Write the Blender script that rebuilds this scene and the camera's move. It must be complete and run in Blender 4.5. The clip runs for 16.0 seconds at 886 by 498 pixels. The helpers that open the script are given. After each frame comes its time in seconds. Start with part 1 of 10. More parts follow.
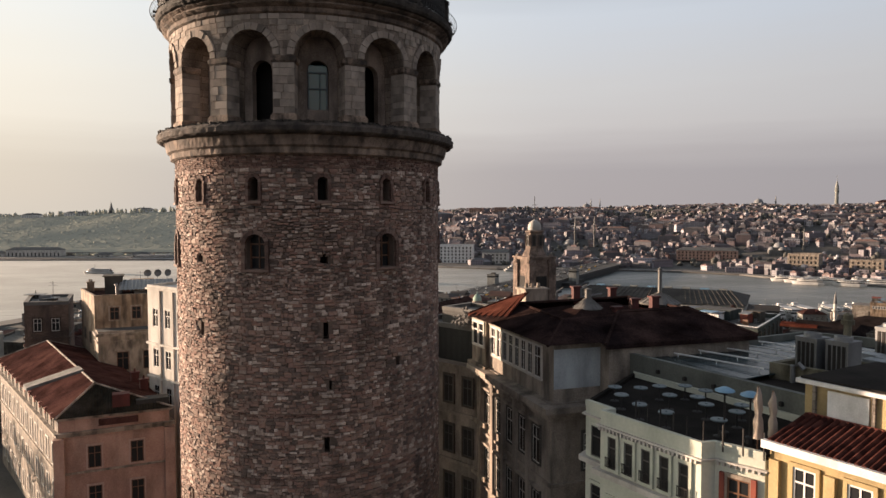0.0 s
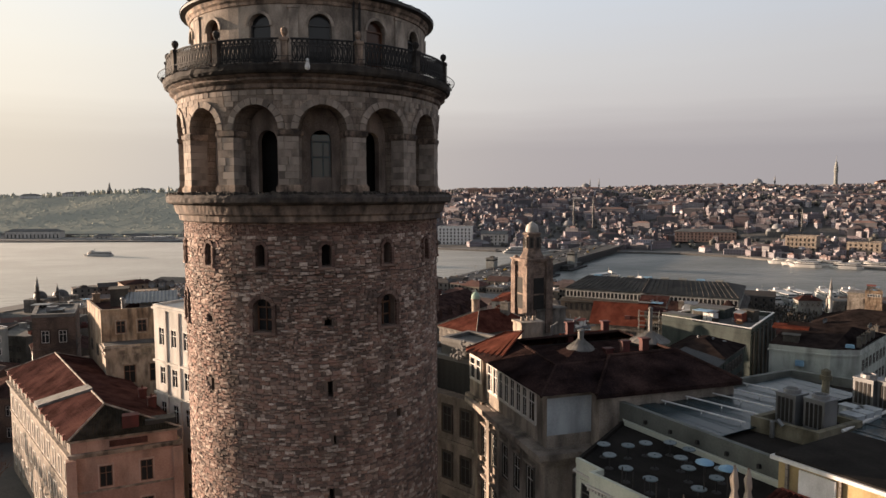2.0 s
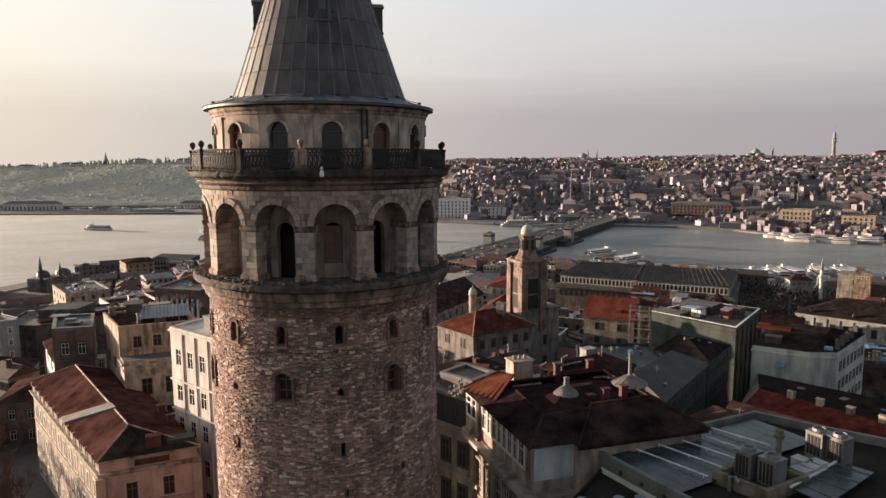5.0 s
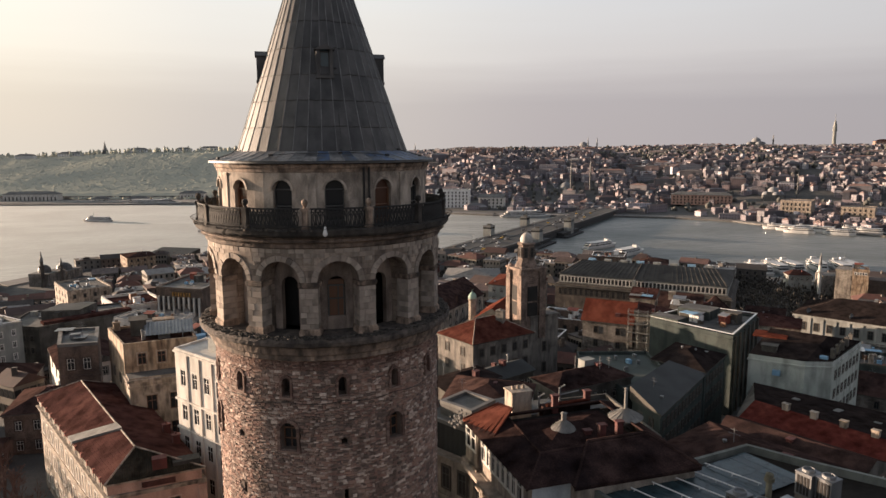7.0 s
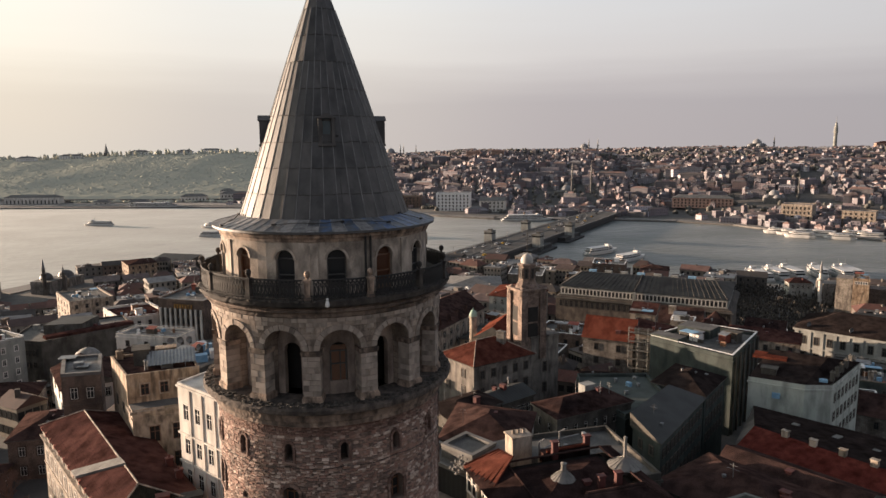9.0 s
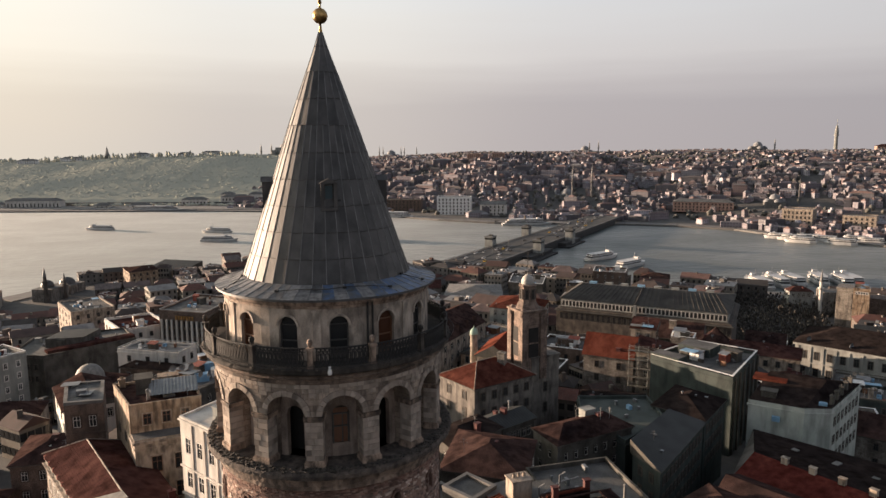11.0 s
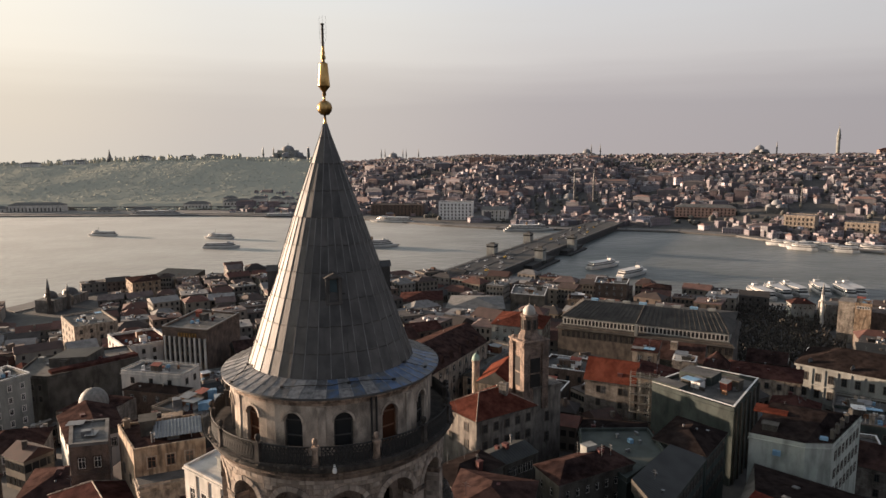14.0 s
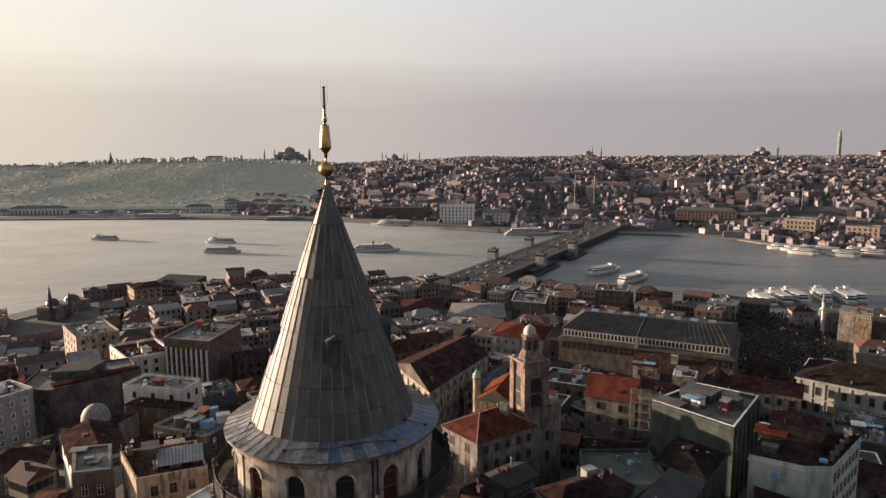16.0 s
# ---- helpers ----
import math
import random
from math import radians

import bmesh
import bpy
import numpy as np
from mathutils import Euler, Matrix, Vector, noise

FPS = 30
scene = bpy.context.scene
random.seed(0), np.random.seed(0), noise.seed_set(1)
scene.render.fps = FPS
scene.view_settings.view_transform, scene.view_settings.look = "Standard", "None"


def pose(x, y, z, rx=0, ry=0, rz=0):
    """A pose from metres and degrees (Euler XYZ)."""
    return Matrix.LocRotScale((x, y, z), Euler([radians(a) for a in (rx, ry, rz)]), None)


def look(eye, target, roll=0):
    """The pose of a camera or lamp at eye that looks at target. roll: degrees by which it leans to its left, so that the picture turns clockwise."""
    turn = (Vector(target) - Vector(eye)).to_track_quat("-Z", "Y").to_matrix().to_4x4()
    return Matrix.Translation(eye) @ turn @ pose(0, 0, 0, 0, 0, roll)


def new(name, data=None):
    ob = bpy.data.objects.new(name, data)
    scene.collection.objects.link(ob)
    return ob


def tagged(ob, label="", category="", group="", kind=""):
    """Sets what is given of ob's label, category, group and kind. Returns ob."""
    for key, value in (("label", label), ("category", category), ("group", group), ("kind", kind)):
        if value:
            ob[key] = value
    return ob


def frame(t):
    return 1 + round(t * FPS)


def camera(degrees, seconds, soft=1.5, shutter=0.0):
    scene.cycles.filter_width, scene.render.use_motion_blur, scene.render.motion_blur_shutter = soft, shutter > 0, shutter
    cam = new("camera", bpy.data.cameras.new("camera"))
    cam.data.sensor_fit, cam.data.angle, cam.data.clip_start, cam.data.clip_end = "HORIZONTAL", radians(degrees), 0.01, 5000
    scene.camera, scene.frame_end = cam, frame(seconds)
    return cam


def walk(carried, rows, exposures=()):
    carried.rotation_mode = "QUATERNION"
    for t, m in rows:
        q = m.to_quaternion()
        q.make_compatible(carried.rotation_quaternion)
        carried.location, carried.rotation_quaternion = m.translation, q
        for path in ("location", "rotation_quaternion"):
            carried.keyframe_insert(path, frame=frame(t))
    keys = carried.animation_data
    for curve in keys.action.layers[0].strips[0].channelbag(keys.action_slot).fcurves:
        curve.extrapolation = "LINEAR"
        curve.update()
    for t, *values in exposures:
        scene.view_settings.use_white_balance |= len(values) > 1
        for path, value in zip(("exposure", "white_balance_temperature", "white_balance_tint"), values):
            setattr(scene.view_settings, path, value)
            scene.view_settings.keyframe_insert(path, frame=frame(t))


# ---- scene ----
cam = camera(66.21, 16.0)
PATH = [
    (0.0, look((8.54, -43.47, 30.46), (8.20, 56.42, 25.76), -0.10)),
    (0.5, look((8.56, -43.68, 31.68), (8.27, 56.17, 26.26), -0.10)),
    (1.0, look((8.58, -43.98, 32.88), (8.31, 55.83, 26.64), -0.12)),
    (1.5, look((8.60, -44.38, 34.07), (8.33, 55.37, 26.99), -0.14)),
    (2.0, look((8.59, -44.94, 35.24), (8.40, 54.74, 27.33), -0.17)),
    (2.5, look((8.65, -45.57, 36.45), (8.31, 54.05, 27.72), -0.18)),
    (3.0, look((8.62, -46.34, 37.70), (8.43, 53.20, 28.11), -0.17)),
    (3.5, look((8.58, -47.18, 38.96), (8.54, 52.28, 28.54), -0.18)),
    (6.0, look((8.53, -49.52, 44.87), (8.69, 49.48, 30.78), -0.21)),
    (6.5, look((8.53, -49.56, 45.93), (8.68, 49.37, 31.37), -0.24)),
    (7.0, look((8.53, -49.59, 46.94), (8.67, 49.35, 32.42), -0.26)),
    (7.5, look((8.55, -49.60, 47.99), (8.65, 49.34, 33.49), -0.30)),
    (8.0, look((8.56, -49.58, 49.08), (8.65, 49.36, 34.55), -0.30)),
    (8.5, look((8.57, -49.55, 50.19), (8.60, 49.39, 35.67), -0.31)),
    (9.0, look((8.57, -49.51, 51.29), (8.57, 49.43, 36.78), -0.33)),
    (11.5, look((8.54, -49.30, 56.55), (8.41, 49.66, 42.17), -0.32)),
    (12.0, look((8.52, -49.24, 57.59), (8.34, 49.72, 43.24), -0.33)),
    (12.5, look((8.51, -49.19, 58.58), (8.30, 49.78, 44.26), -0.36)),
    (13.0, look((8.49, -49.16, 59.64), (8.26, 49.81, 45.37), -0.35)),
    (13.5, look((8.49, -49.14, 60.71), (8.20, 49.84, 46.40), -0.34)),
    (14.0, look((8.51, -49.10, 61.79), (8.16, 49.86, 47.45), -0.32)),
    (14.5, look((8.53, -49.07, 62.87), (8.16, 49.89, 48.53), -0.36)),
    (15.0, look((8.54, -49.05, 63.91), (8.13, 49.92, 49.60), -0.35)),
    (15.5, look((8.56, -49.04, 64.94), (8.10, 49.93, 50.62), -0.34)),
    (16.0, look((8.59, -49.02, 66.09), (8.09, 49.94, 51.75), -0.38)),
]
walk(cam, PATH, exposures=[(0.0, 1.28), (3.5, 1.36), (7.0, 1.45), (9.0, 1.45), (12.5, 1.38), (16.0, 1.32)])

# ---- sky, sun ----
SEA = -32.8
SUN_AZ, SUN_EL = -68.5, 5.2          # degrees: from ahead (+y) towards +x, and above the horizon

world = bpy.data.worlds.new("morning_sky")
scene.world = world
world.use_nodes = True
wn, wl = world.node_tree.nodes, world.node_tree.links
wn.clear()
w_out, w_bg = wn.new("ShaderNodeOutputWorld"), wn.new("ShaderNodeBackground")
w_sky = wn.new("ShaderNodeTexSky")
w_sky.sky_type, w_sky.sun_disc = "NISHITA", False
w_sky.sun_elevation, w_sky.sun_rotation = radians(SUN_EL), radians(SUN_AZ)
w_sky.dust_density, w_sky.air_density, w_sky.ozone_density = 4.0, 1.0, 1.0
w_co, w_sep = wn.new("ShaderNodeTexCoord"), wn.new("ShaderNodeSeparateXYZ")
wl.new(w_co.outputs["Generated"], w_sep.inputs[0])


def ramp_into(nodes, stops, mode="LINEAR"):
    r = nodes.new("ShaderNodeValToRGB")
    r.color_ramp.interpolation = mode
    el = r.color_ramp.elements
    while len(el) < len(stops):
        el.new(0.5)
    for e, (p, c) in zip(el, stops):
        e.position, e.color = p, (*c, 1)
    return r


# thin winter haze: a grey-lilac bank low down, pale above it
w_noise = wn.new("ShaderNodeTexNoise")
w_noise.inputs["Scale"].default_value = 3.0
w_noise.inputs["Detail"].default_value = 4.0
w_map = wn.new("ShaderNodeMapping")
w_map.inputs["Scale"].default_value = (1, 1, 14)
wl.new(w_co.outputs["Generated"], w_map.inputs[0])
wl.new(w_map.outputs[0], w_noise.inputs["Vector"])
w_lift = wn.new("ShaderNodeMath")
w_lift.operation = "MULTIPLY_ADD"
wl.new(w_noise.outputs["Fac"], w_lift.inputs[0])
w_lift.inputs[1].default_value = 0.035
wl.new(w_sep.outputs["Z"], w_lift.inputs[2])
w_haze = ramp_into(wn, [(0.0, (0.36, 0.326, 0.325)), (0.08, (0.355, 0.328, 0.336)), (0.112, (0.412, 0.383, 0.385)), (0.145, (0.495, 0.469, 0.465)), (0.2, (0.52, 0.508, 0.51)),
                        (0.29, (0.515, 0.545, 0.595)), (0.38, (0.36, 0.392, 0.45)), (1.0, (0.185, 0.21, 0.265))])
wl.new(w_lift.outputs[0], w_haze.inputs[0])
# glow of the haze towards the sun
w_dot = wn.new("ShaderNodeVectorMath")
w_dot.operation = "DOT_PRODUCT"
w_dot.inputs[1].default_value = (math.sin(radians(SUN_AZ)), math.cos(radians(SUN_AZ)), 0.05)
wl.new(w_co.outputs["Generated"], w_dot.inputs[0])
w_warm = ramp_into(wn, [(0.15, (0, 0, 0)), (0.6, (0.115, 0.105, 0.07)), (0.84, (0.23, 0.2, 0.12)), (0.9, (1.3, 1.2, 0.92)), (1.0, (4.6, 4.2, 3.2))], "EASE")
wl.new(w_dot.outputs["Value"], w_warm.inputs[0])
w_add = wn.new("ShaderNodeVectorMath")
w_add.operation = "ADD"
wl.new(w_haze.outputs[0], w_add.inputs[0])
wl.new(w_warm.outputs[0], w_add.inputs[1])
w_scale = wn.new("ShaderNodeVectorMath")
w_scale.operation = "SCALE"
wl.new(w_sky.outputs[0], w_scale.inputs[0])
w_scale.inputs["Scale"].default_value = 0.06
w_mix = wn.new("ShaderNodeMix")
w_mix.data_type = "RGBA"
w_mix.inputs["Factor"].default_value = 0.85
wl.new(w_scale.outputs[0], w_mix.inputs["A"])
wl.new(w_add.outputs[0], w_mix.inputs["B"])
# the sky is a little darker across from the sun, and pale again opposite to it
w_back = ramp_into(wn, [(0.0, (1.02, 1.0, 1.0)), (0.36, (0.88, 0.89, 0.91)), (0.62, (1, 1, 1))], "EASE")
w_half = wn.new("ShaderNodeMath")
w_half.operation = "MULTIPLY_ADD"
w_half.inputs[1].default_value, w_half.inputs[2].default_value = 0.5, 0.5
wl.new(w_dot.outputs["Value"], w_half.inputs[0])
wl.new(w_half.outputs[0], w_back.inputs[0])
w_dim = wn.new("ShaderNodeMix")
w_dim.data_type, w_dim.blend_type = "RGBA", "MULTIPLY"
w_dim.inputs["Factor"].default_value = 1.0
wl.new(w_mix.outputs["Result"], w_dim.inputs["A"])
wl.new(w_back.outputs[0], w_dim.inputs["B"])
wl.new(w_dim.outputs["Result"], w_bg.inputs["Color"])
w_bg.inputs["Strength"].default_value = 0.58
wl.new(w_bg.outputs[0], w_out.inputs[0])

sun = new("sun", bpy.data.lights.new("sun", "SUN"))
sun.data.energy, sun.data.angle, sun.data.color = 5.8, radians(0.6), (1.0, 0.725, 0.525)
_a, _e = radians(SUN_AZ), radians(SUN_EL)
sun.matrix_world = look((math.sin(_a) * math.cos(_e) * 500, math.cos(_a) * math.cos(_e) * 500, math.sin(_e) * 500), (0, 0, 0))

# ---- materials ----


def material(name, stops, scale=1.0, rough=0.85, bump=0.25, metal=0.0, vary="", spread=0.35, fine=12.0, pattern=None, stain=0.35, gloss=0.5, streak=0.35):
    """A worn surface. stops: colours from dark to light that noise (or the random of a piece) picks from. pattern: (kind, width, height, depth) in metres."""
    m = bpy.data.materials.new(name)
    m.use_nodes = True
    n, l = m.node_tree.nodes, m.node_tree.links
    b = n["Principled BSDF"]
    b.inputs["Roughness"].default_value, b.inputs["Metallic"].default_value = rough, metal
    b.inputs["Specular IOR Level"].default_value = gloss
    co = n.new("ShaderNodeTexCoord")
    big, small = n.new("ShaderNodeTexNoise"), n.new("ShaderNodeTexNoise")
    big.inputs["Scale"].default_value, big.inputs["Detail"].default_value = 0.35 * scale, 5
    small.inputs["Scale"].default_value, small.inputs["Detail"].default_value = fine * scale, 3
    where = co.outputs["Object"]
    if vary == "object":        # no two pieces carry the same stains
        oi, far_off = n.new("ShaderNodeObjectInfo"), n.new("ShaderNodeVectorMath")
        shift = n.new("ShaderNodeVectorMath")
        far_off.operation, shift.operation = "SCALE", "ADD"
        far_off.inputs[0].default_value = (37.0, 53.0, 71.0)
        l.new(oi.outputs["Random"], far_off.inputs["Scale"])
        l.new(where, shift.inputs[0])
        l.new(far_off.outputs[0], shift.inputs[1])
        where = shift.outputs[0]
    for t in (big, small):
        l.new(where, t.inputs["Vector"])
    pick = n.new("ShaderNodeMath")
    pick.operation = "MULTIPLY_ADD"
    pick.use_clamp = True
    pick.inputs[1].default_value = 1.0
    l.new(small.outputs["Fac"], pick.inputs[0])
    pick.inputs[0].default_value = 0.5
    half = n.new("ShaderNodeMath")
    half.operation = "SUBTRACT"
    half.inputs[1].default_value = 0.5
    if vary:
        rnd = n.new("ShaderNodeNewGeometry" if vary == "island" else "ShaderNodeObjectInfo")
        rout = rnd.outputs["Random Per Island" if vary == "island" else "Random"]
        wob = n.new("ShaderNodeMath")
        wob.operation = "MULTIPLY"
        l.new(small.outputs["Fac"], half.inputs[0])
        l.new(half.outputs[0], wob.inputs[0])
        wob.inputs[1].default_value = spread
        l.new(wob.outputs[0], pick.inputs[0])
        l.new(rout, pick.inputs[2])
    else:
        l.new(small.outputs["Fac"], half.inputs[0])
        l.new(half.outputs[0], pick.inputs[0])
        pick.inputs[1].default_value = spread * 2
        l.new(big.outputs["Fac"], pick.inputs[2])
    k = len(stops) - 1
    lo, hi = (0.0, 1.0) if vary else (0.3, 0.7)
    ramp = ramp_into(n, [(lo + (hi - lo) * i / max(k, 1), c) for i, c in enumerate(stops)])
    l.new(pick.outputs[0], ramp.inputs[0])
    col = ramp.outputs[0]
    height = small.outputs["Fac"]
    if stain:
        st = n.new("ShaderNodeTexNoise")
        st.inputs["Scale"].default_value, st.inputs["Detail"].default_value = 0.9 * scale, 7
        mp = n.new("ShaderNodeMapping")
        mp.inputs["Scale"].default_value = (1, 1, streak)
        l.new(where, mp.inputs[0])
        l.new(mp.outputs[0], st.inputs["Vector"])
        sr = ramp_into(n, [(0.42, (1, 1, 1)), (0.68, (1 - stain, 1 - stain, 1 - stain))])
        l.new(st.outputs["Fac"], sr.inputs[0])
        mul = n.new("ShaderNodeMix")
        mul.data_type, mul.blend_type = "RGBA", "MULTIPLY"
        mul.inputs["Factor"].default_value = 1.0
        l.new(col, mul.inputs["A"])
        l.new(sr.outputs[0], mul.inputs["B"])
        col = mul.outputs["Result"]
    if pattern:
        kind, pw, ph, depth = pattern
        if kind == "tiles":
            uv = n.new("ShaderNodeUVMap")
            wv, wu = n.new("ShaderNodeTexWave"), n.new("ShaderNodeTexWave")
            for w, d, sz in ((wu, "X", pw), (wv, "Y", ph)):
                w.wave_type, w.bands_direction = "BANDS", d
                w.inputs["Scale"].default_value = 0.314 / sz
                w.inputs["Distortion"].default_value = 0.3
                l.new(uv.outputs[0], w.inputs["Vector"])
            wv.wave_profile = "SAW"
            sm = n.new("ShaderNodeMath")
            sm.operation = "ADD"
            l.new(wu.outputs["Fac"], sm.inputs[0])
            l.new(wv.outputs["Fac"], sm.inputs[1])
            height = sm.outputs[0]
        elif kind == "blocks":
            uv = n.new("ShaderNodeUVMap")
            br = n.new("ShaderNodeTexBrick")
            br.inputs["Scale"].default_value = 1.0
            br.inputs["Brick Width"].default_value, br.inputs["Row Height"].default_value = pw, ph
            br.inputs["Mortar Size"].default_value = 0.012
            br.inputs["Color1"].default_value, br.inputs["Color2"].default_value = (1, 1, 1, 1), (0.62, 0.6, 0.58, 1)
            br.inputs["Mortar"].default_value = (0.32, 0.29, 0.27, 1)
            l.new(uv.outputs[0], br.inputs["Vector"])
            mul = n.new("ShaderNodeMix")
            mul.data_type, mul.blend_type = "RGBA", "MULTIPLY"
            mul.inputs["Factor"].default_value = 1.0
            l.new(col, mul.inputs["A"])
            l.new(br.outputs["Color"], mul.inputs["B"])
            col = mul.outputs["Result"]
            inv = n.new("ShaderNodeMath")
            inv.operation = "SUBTRACT"
            inv.inputs[0].default_value = 1.0
            l.new(br.outputs["Fac"], inv.inputs[1])
            height = inv.outputs[0]
    l.new(col, b.inputs["Base Color"])
    if bump:
        bp = n.new("ShaderNodeBump")
        bp.inputs["Strength"].default_value = bump
        bp.inputs["Distance"].default_value = pattern[3] if pattern else 0.03
        l.new(height, bp.inputs["Height"])
        l.new(bp.outputs[0], b.inputs["Normal"])
    return m


STONES = [(0.108, 0.076, 0.062), (0.165, 0.112, 0.09), (0.212, 0.14, 0.11), (0.262, 0.16, 0.124), (0.25, 0.138, 0.105), (0.285, 0.198, 0.158), (0.345, 0.252, 0.204), (0.54, 0.43, 0.36)]
M_rubble = material("rubble_stone", STONES, 1, 0.9, 0.5, vary="island", spread=0.5, fine=9, stain=0.5)
M_rubble_piece = material("rubble_stone_piece", STONES, 1, 0.9, 0.5, vary="object", spread=0.5, fine=9, stain=0.5)
M_mortar = material("old_mortar", [(0.085, 0.06, 0.047), (0.17, 0.122, 0.096)], 1.5, 0.95, 0.5)
M_ashlar = material("weathered_ashlar", [(0.185, 0.142, 0.112), (0.28, 0.22, 0.175), (0.39, 0.312, 0.248)], 1.2, 0.9, 0.4, pattern=("blocks", 0.75, 0.38, 0.02), stain=0.65)
M_trim = material("weathered_trim_stone", [(0.11, 0.0777, 0.0581), (0.269, 0.192, 0.142), (0.402, 0.3, 0.226)], 3.0, 0.9, 0.7, stain=0.8, streak=0.5)
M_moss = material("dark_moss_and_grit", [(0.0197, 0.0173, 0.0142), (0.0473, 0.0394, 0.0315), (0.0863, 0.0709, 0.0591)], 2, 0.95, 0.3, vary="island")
M_vous = material("voussoir_stone", [(0.235, 0.188, 0.153), (0.275, 0.222, 0.182), (0.31, 0.255, 0.21), (0.35, 0.29, 0.24)], 1.3, 0.9, 0.5, vary="object", spread=0.9, stain=0.62, streak=0.5)
M_brickred = material("old_red_brick", [(0.09, 0.054, 0.042), (0.16, 0.088, 0.066), (0.215, 0.125, 0.095), (0.26, 0.185, 0.148)], 1, 0.9, 0.4, vary="island", spread=0.5, stain=0.5)
M_surround = material("brick_and_stone_surround", [(0.075, 0.042, 0.033), (0.12, 0.068, 0.052), (0.15, 0.092, 0.072), (0.19, 0.13, 0.104)], 1, 0.9, 0.4, vary="island", spread=0.5, stain=0.5)
M_ledgetrim = material("grimy_moulding", [(0.06, 0.043, 0.034), (0.15, 0.108, 0.082), (0.27, 0.2, 0.155)], 2.4, 0.92, 0.8, stain=0.75, streak=0.5)
M_plaster_drum = material("stained_render", [(0.17, 0.135, 0.108), (0.32, 0.264, 0.214), (0.43, 0.36, 0.295)], 1.8, 0.9, 0.3, stain=0.65, streak=0.35)
LEAD = [(0.05, 0.0465, 0.0445), (0.058, 0.054, 0.0515), (0.066, 0.0605, 0.057), (0.078, 0.0705, 0.0655)]
M_lead = material("lead_sheet", LEAD, 1.2, 0.6, 0.4, metal=0.2, vary="object", spread=0.9, fine=3, stain=0.6, streak=0.5)
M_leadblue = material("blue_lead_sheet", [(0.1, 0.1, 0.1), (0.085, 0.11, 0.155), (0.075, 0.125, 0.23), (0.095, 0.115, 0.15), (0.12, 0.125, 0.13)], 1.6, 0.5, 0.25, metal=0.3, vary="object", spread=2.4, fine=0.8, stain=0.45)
M_leadrest = material("lead_sheet_rest", LEAD, 1.2, 0.6, 0.35, metal=0.2, spread=0.4, fine=3, stain=0.5, streak=0.2)
M_ledge = material("grimy_broken_stone", [(0.03, 0.024, 0.02), (0.07, 0.054, 0.044), (0.125, 0.098, 0.08)], 3.0, 0.95, 0.8, stain=0.6, streak=0.6)
# Darker copy of the drum render; the recess shade is in its colour.
M_gallery = material("recess_shade_render", [(0.13, 0.098, 0.078), (0.25, 0.192, 0.155), (0.33, 0.258, 0.21)], 1.6, 0.9, 0.3, stain=0.6, streak=0.3)
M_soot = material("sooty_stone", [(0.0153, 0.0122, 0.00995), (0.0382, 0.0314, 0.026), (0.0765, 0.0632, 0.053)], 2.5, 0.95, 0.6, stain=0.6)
M_skirt = material("grey_lead_skirt", [(0.075, 0.075, 0.078), (0.12, 0.12, 0.122), (0.18, 0.175, 0.172), (0.25, 0.235, 0.225)], 3.0, 0.5, 0.3, metal=0.15, vary="object", spread=1.2, fine=2, stain=0.6)
M_seam = material("lead_seam", [(0.06, 0.058, 0.055), (0.15, 0.145, 0.14), (0.22, 0.21, 0.2)], 2, 0.6, 0.2, metal=0.1, streak=0.1)
M_palelead = material("worn_pale_lead", [(0.16, 0.16, 0.16), (0.3, 0.295, 0.29)], 2, 0.55, 0.2, metal=0.1, stain=0.5)
M_gold = material("gilded_copper", [(0.2, 0.11, 0.035), (0.42, 0.26, 0.1), (0.6, 0.4, 0.17)], 3, 0.36, 0.2, metal=1.0, stain=0.55)
M_iron = material("black_iron", [(0.012, 0.012, 0.012), (0.026, 0.023, 0.021)], 3, 0.85, 0.2, metal=0.1, stain=0)
M_dark = material("painted_dark", [(0.008, 0.007, 0.006), (0.02, 0.017, 0.015)], 1, 0.9, 0, stain=0)
M_wood = material("varnished_wood", [(0.09, 0.038, 0.018), (0.17, 0.078, 0.038)], 2, 0.5, 0.2, stain=0.2)
M_white = material("white_paint", [(0.5, 0.49, 0.47), (0.72, 0.71, 0.69)], 2, 0.6, 0.1, stain=0.2)
M_frame_dark = material("dark_frame", [(0.02, 0.02, 0.02), (0.06, 0.055, 0.05)], 2, 0.5, 0.1, stain=0)
M_asphalt = material("asphalt_ground", [(0.027, 0.027, 0.027), (0.0495, 0.0477, 0.045), (0.0675, 0.063, 0.0576)], 0.3, 0.9, 0.3)


def glass(name, tint, rough=0.08):
    m = bpy.data.materials.new(name)
    m.use_nodes = True
    n, l = m.node_tree.nodes, m.node_tree.links
    b = n["Principled BSDF"]
    b.inputs["Base Color"].default_value = (*tint, 1)
    b.inputs["Roughness"].default_value, b.inputs["Specular IOR Level"].default_value = rough, 0.3
    t = n.new("ShaderNodeTexNoise")
    t.inputs["Scale"].default_value = 2.5
    bp = n.new("ShaderNodeBump")
    bp.inputs["Strength"].default_value, bp.inputs["Distance"].default_value = 0.06, 0.02
    co = n.new("ShaderNodeTexCoord")
    l.new(co.outputs["Object"], t.inputs["Vector"])
    l.new(t.outputs["Fac"], bp.inputs["Height"])
    l.new(bp.outputs[0], b.inputs["Normal"])
    return m


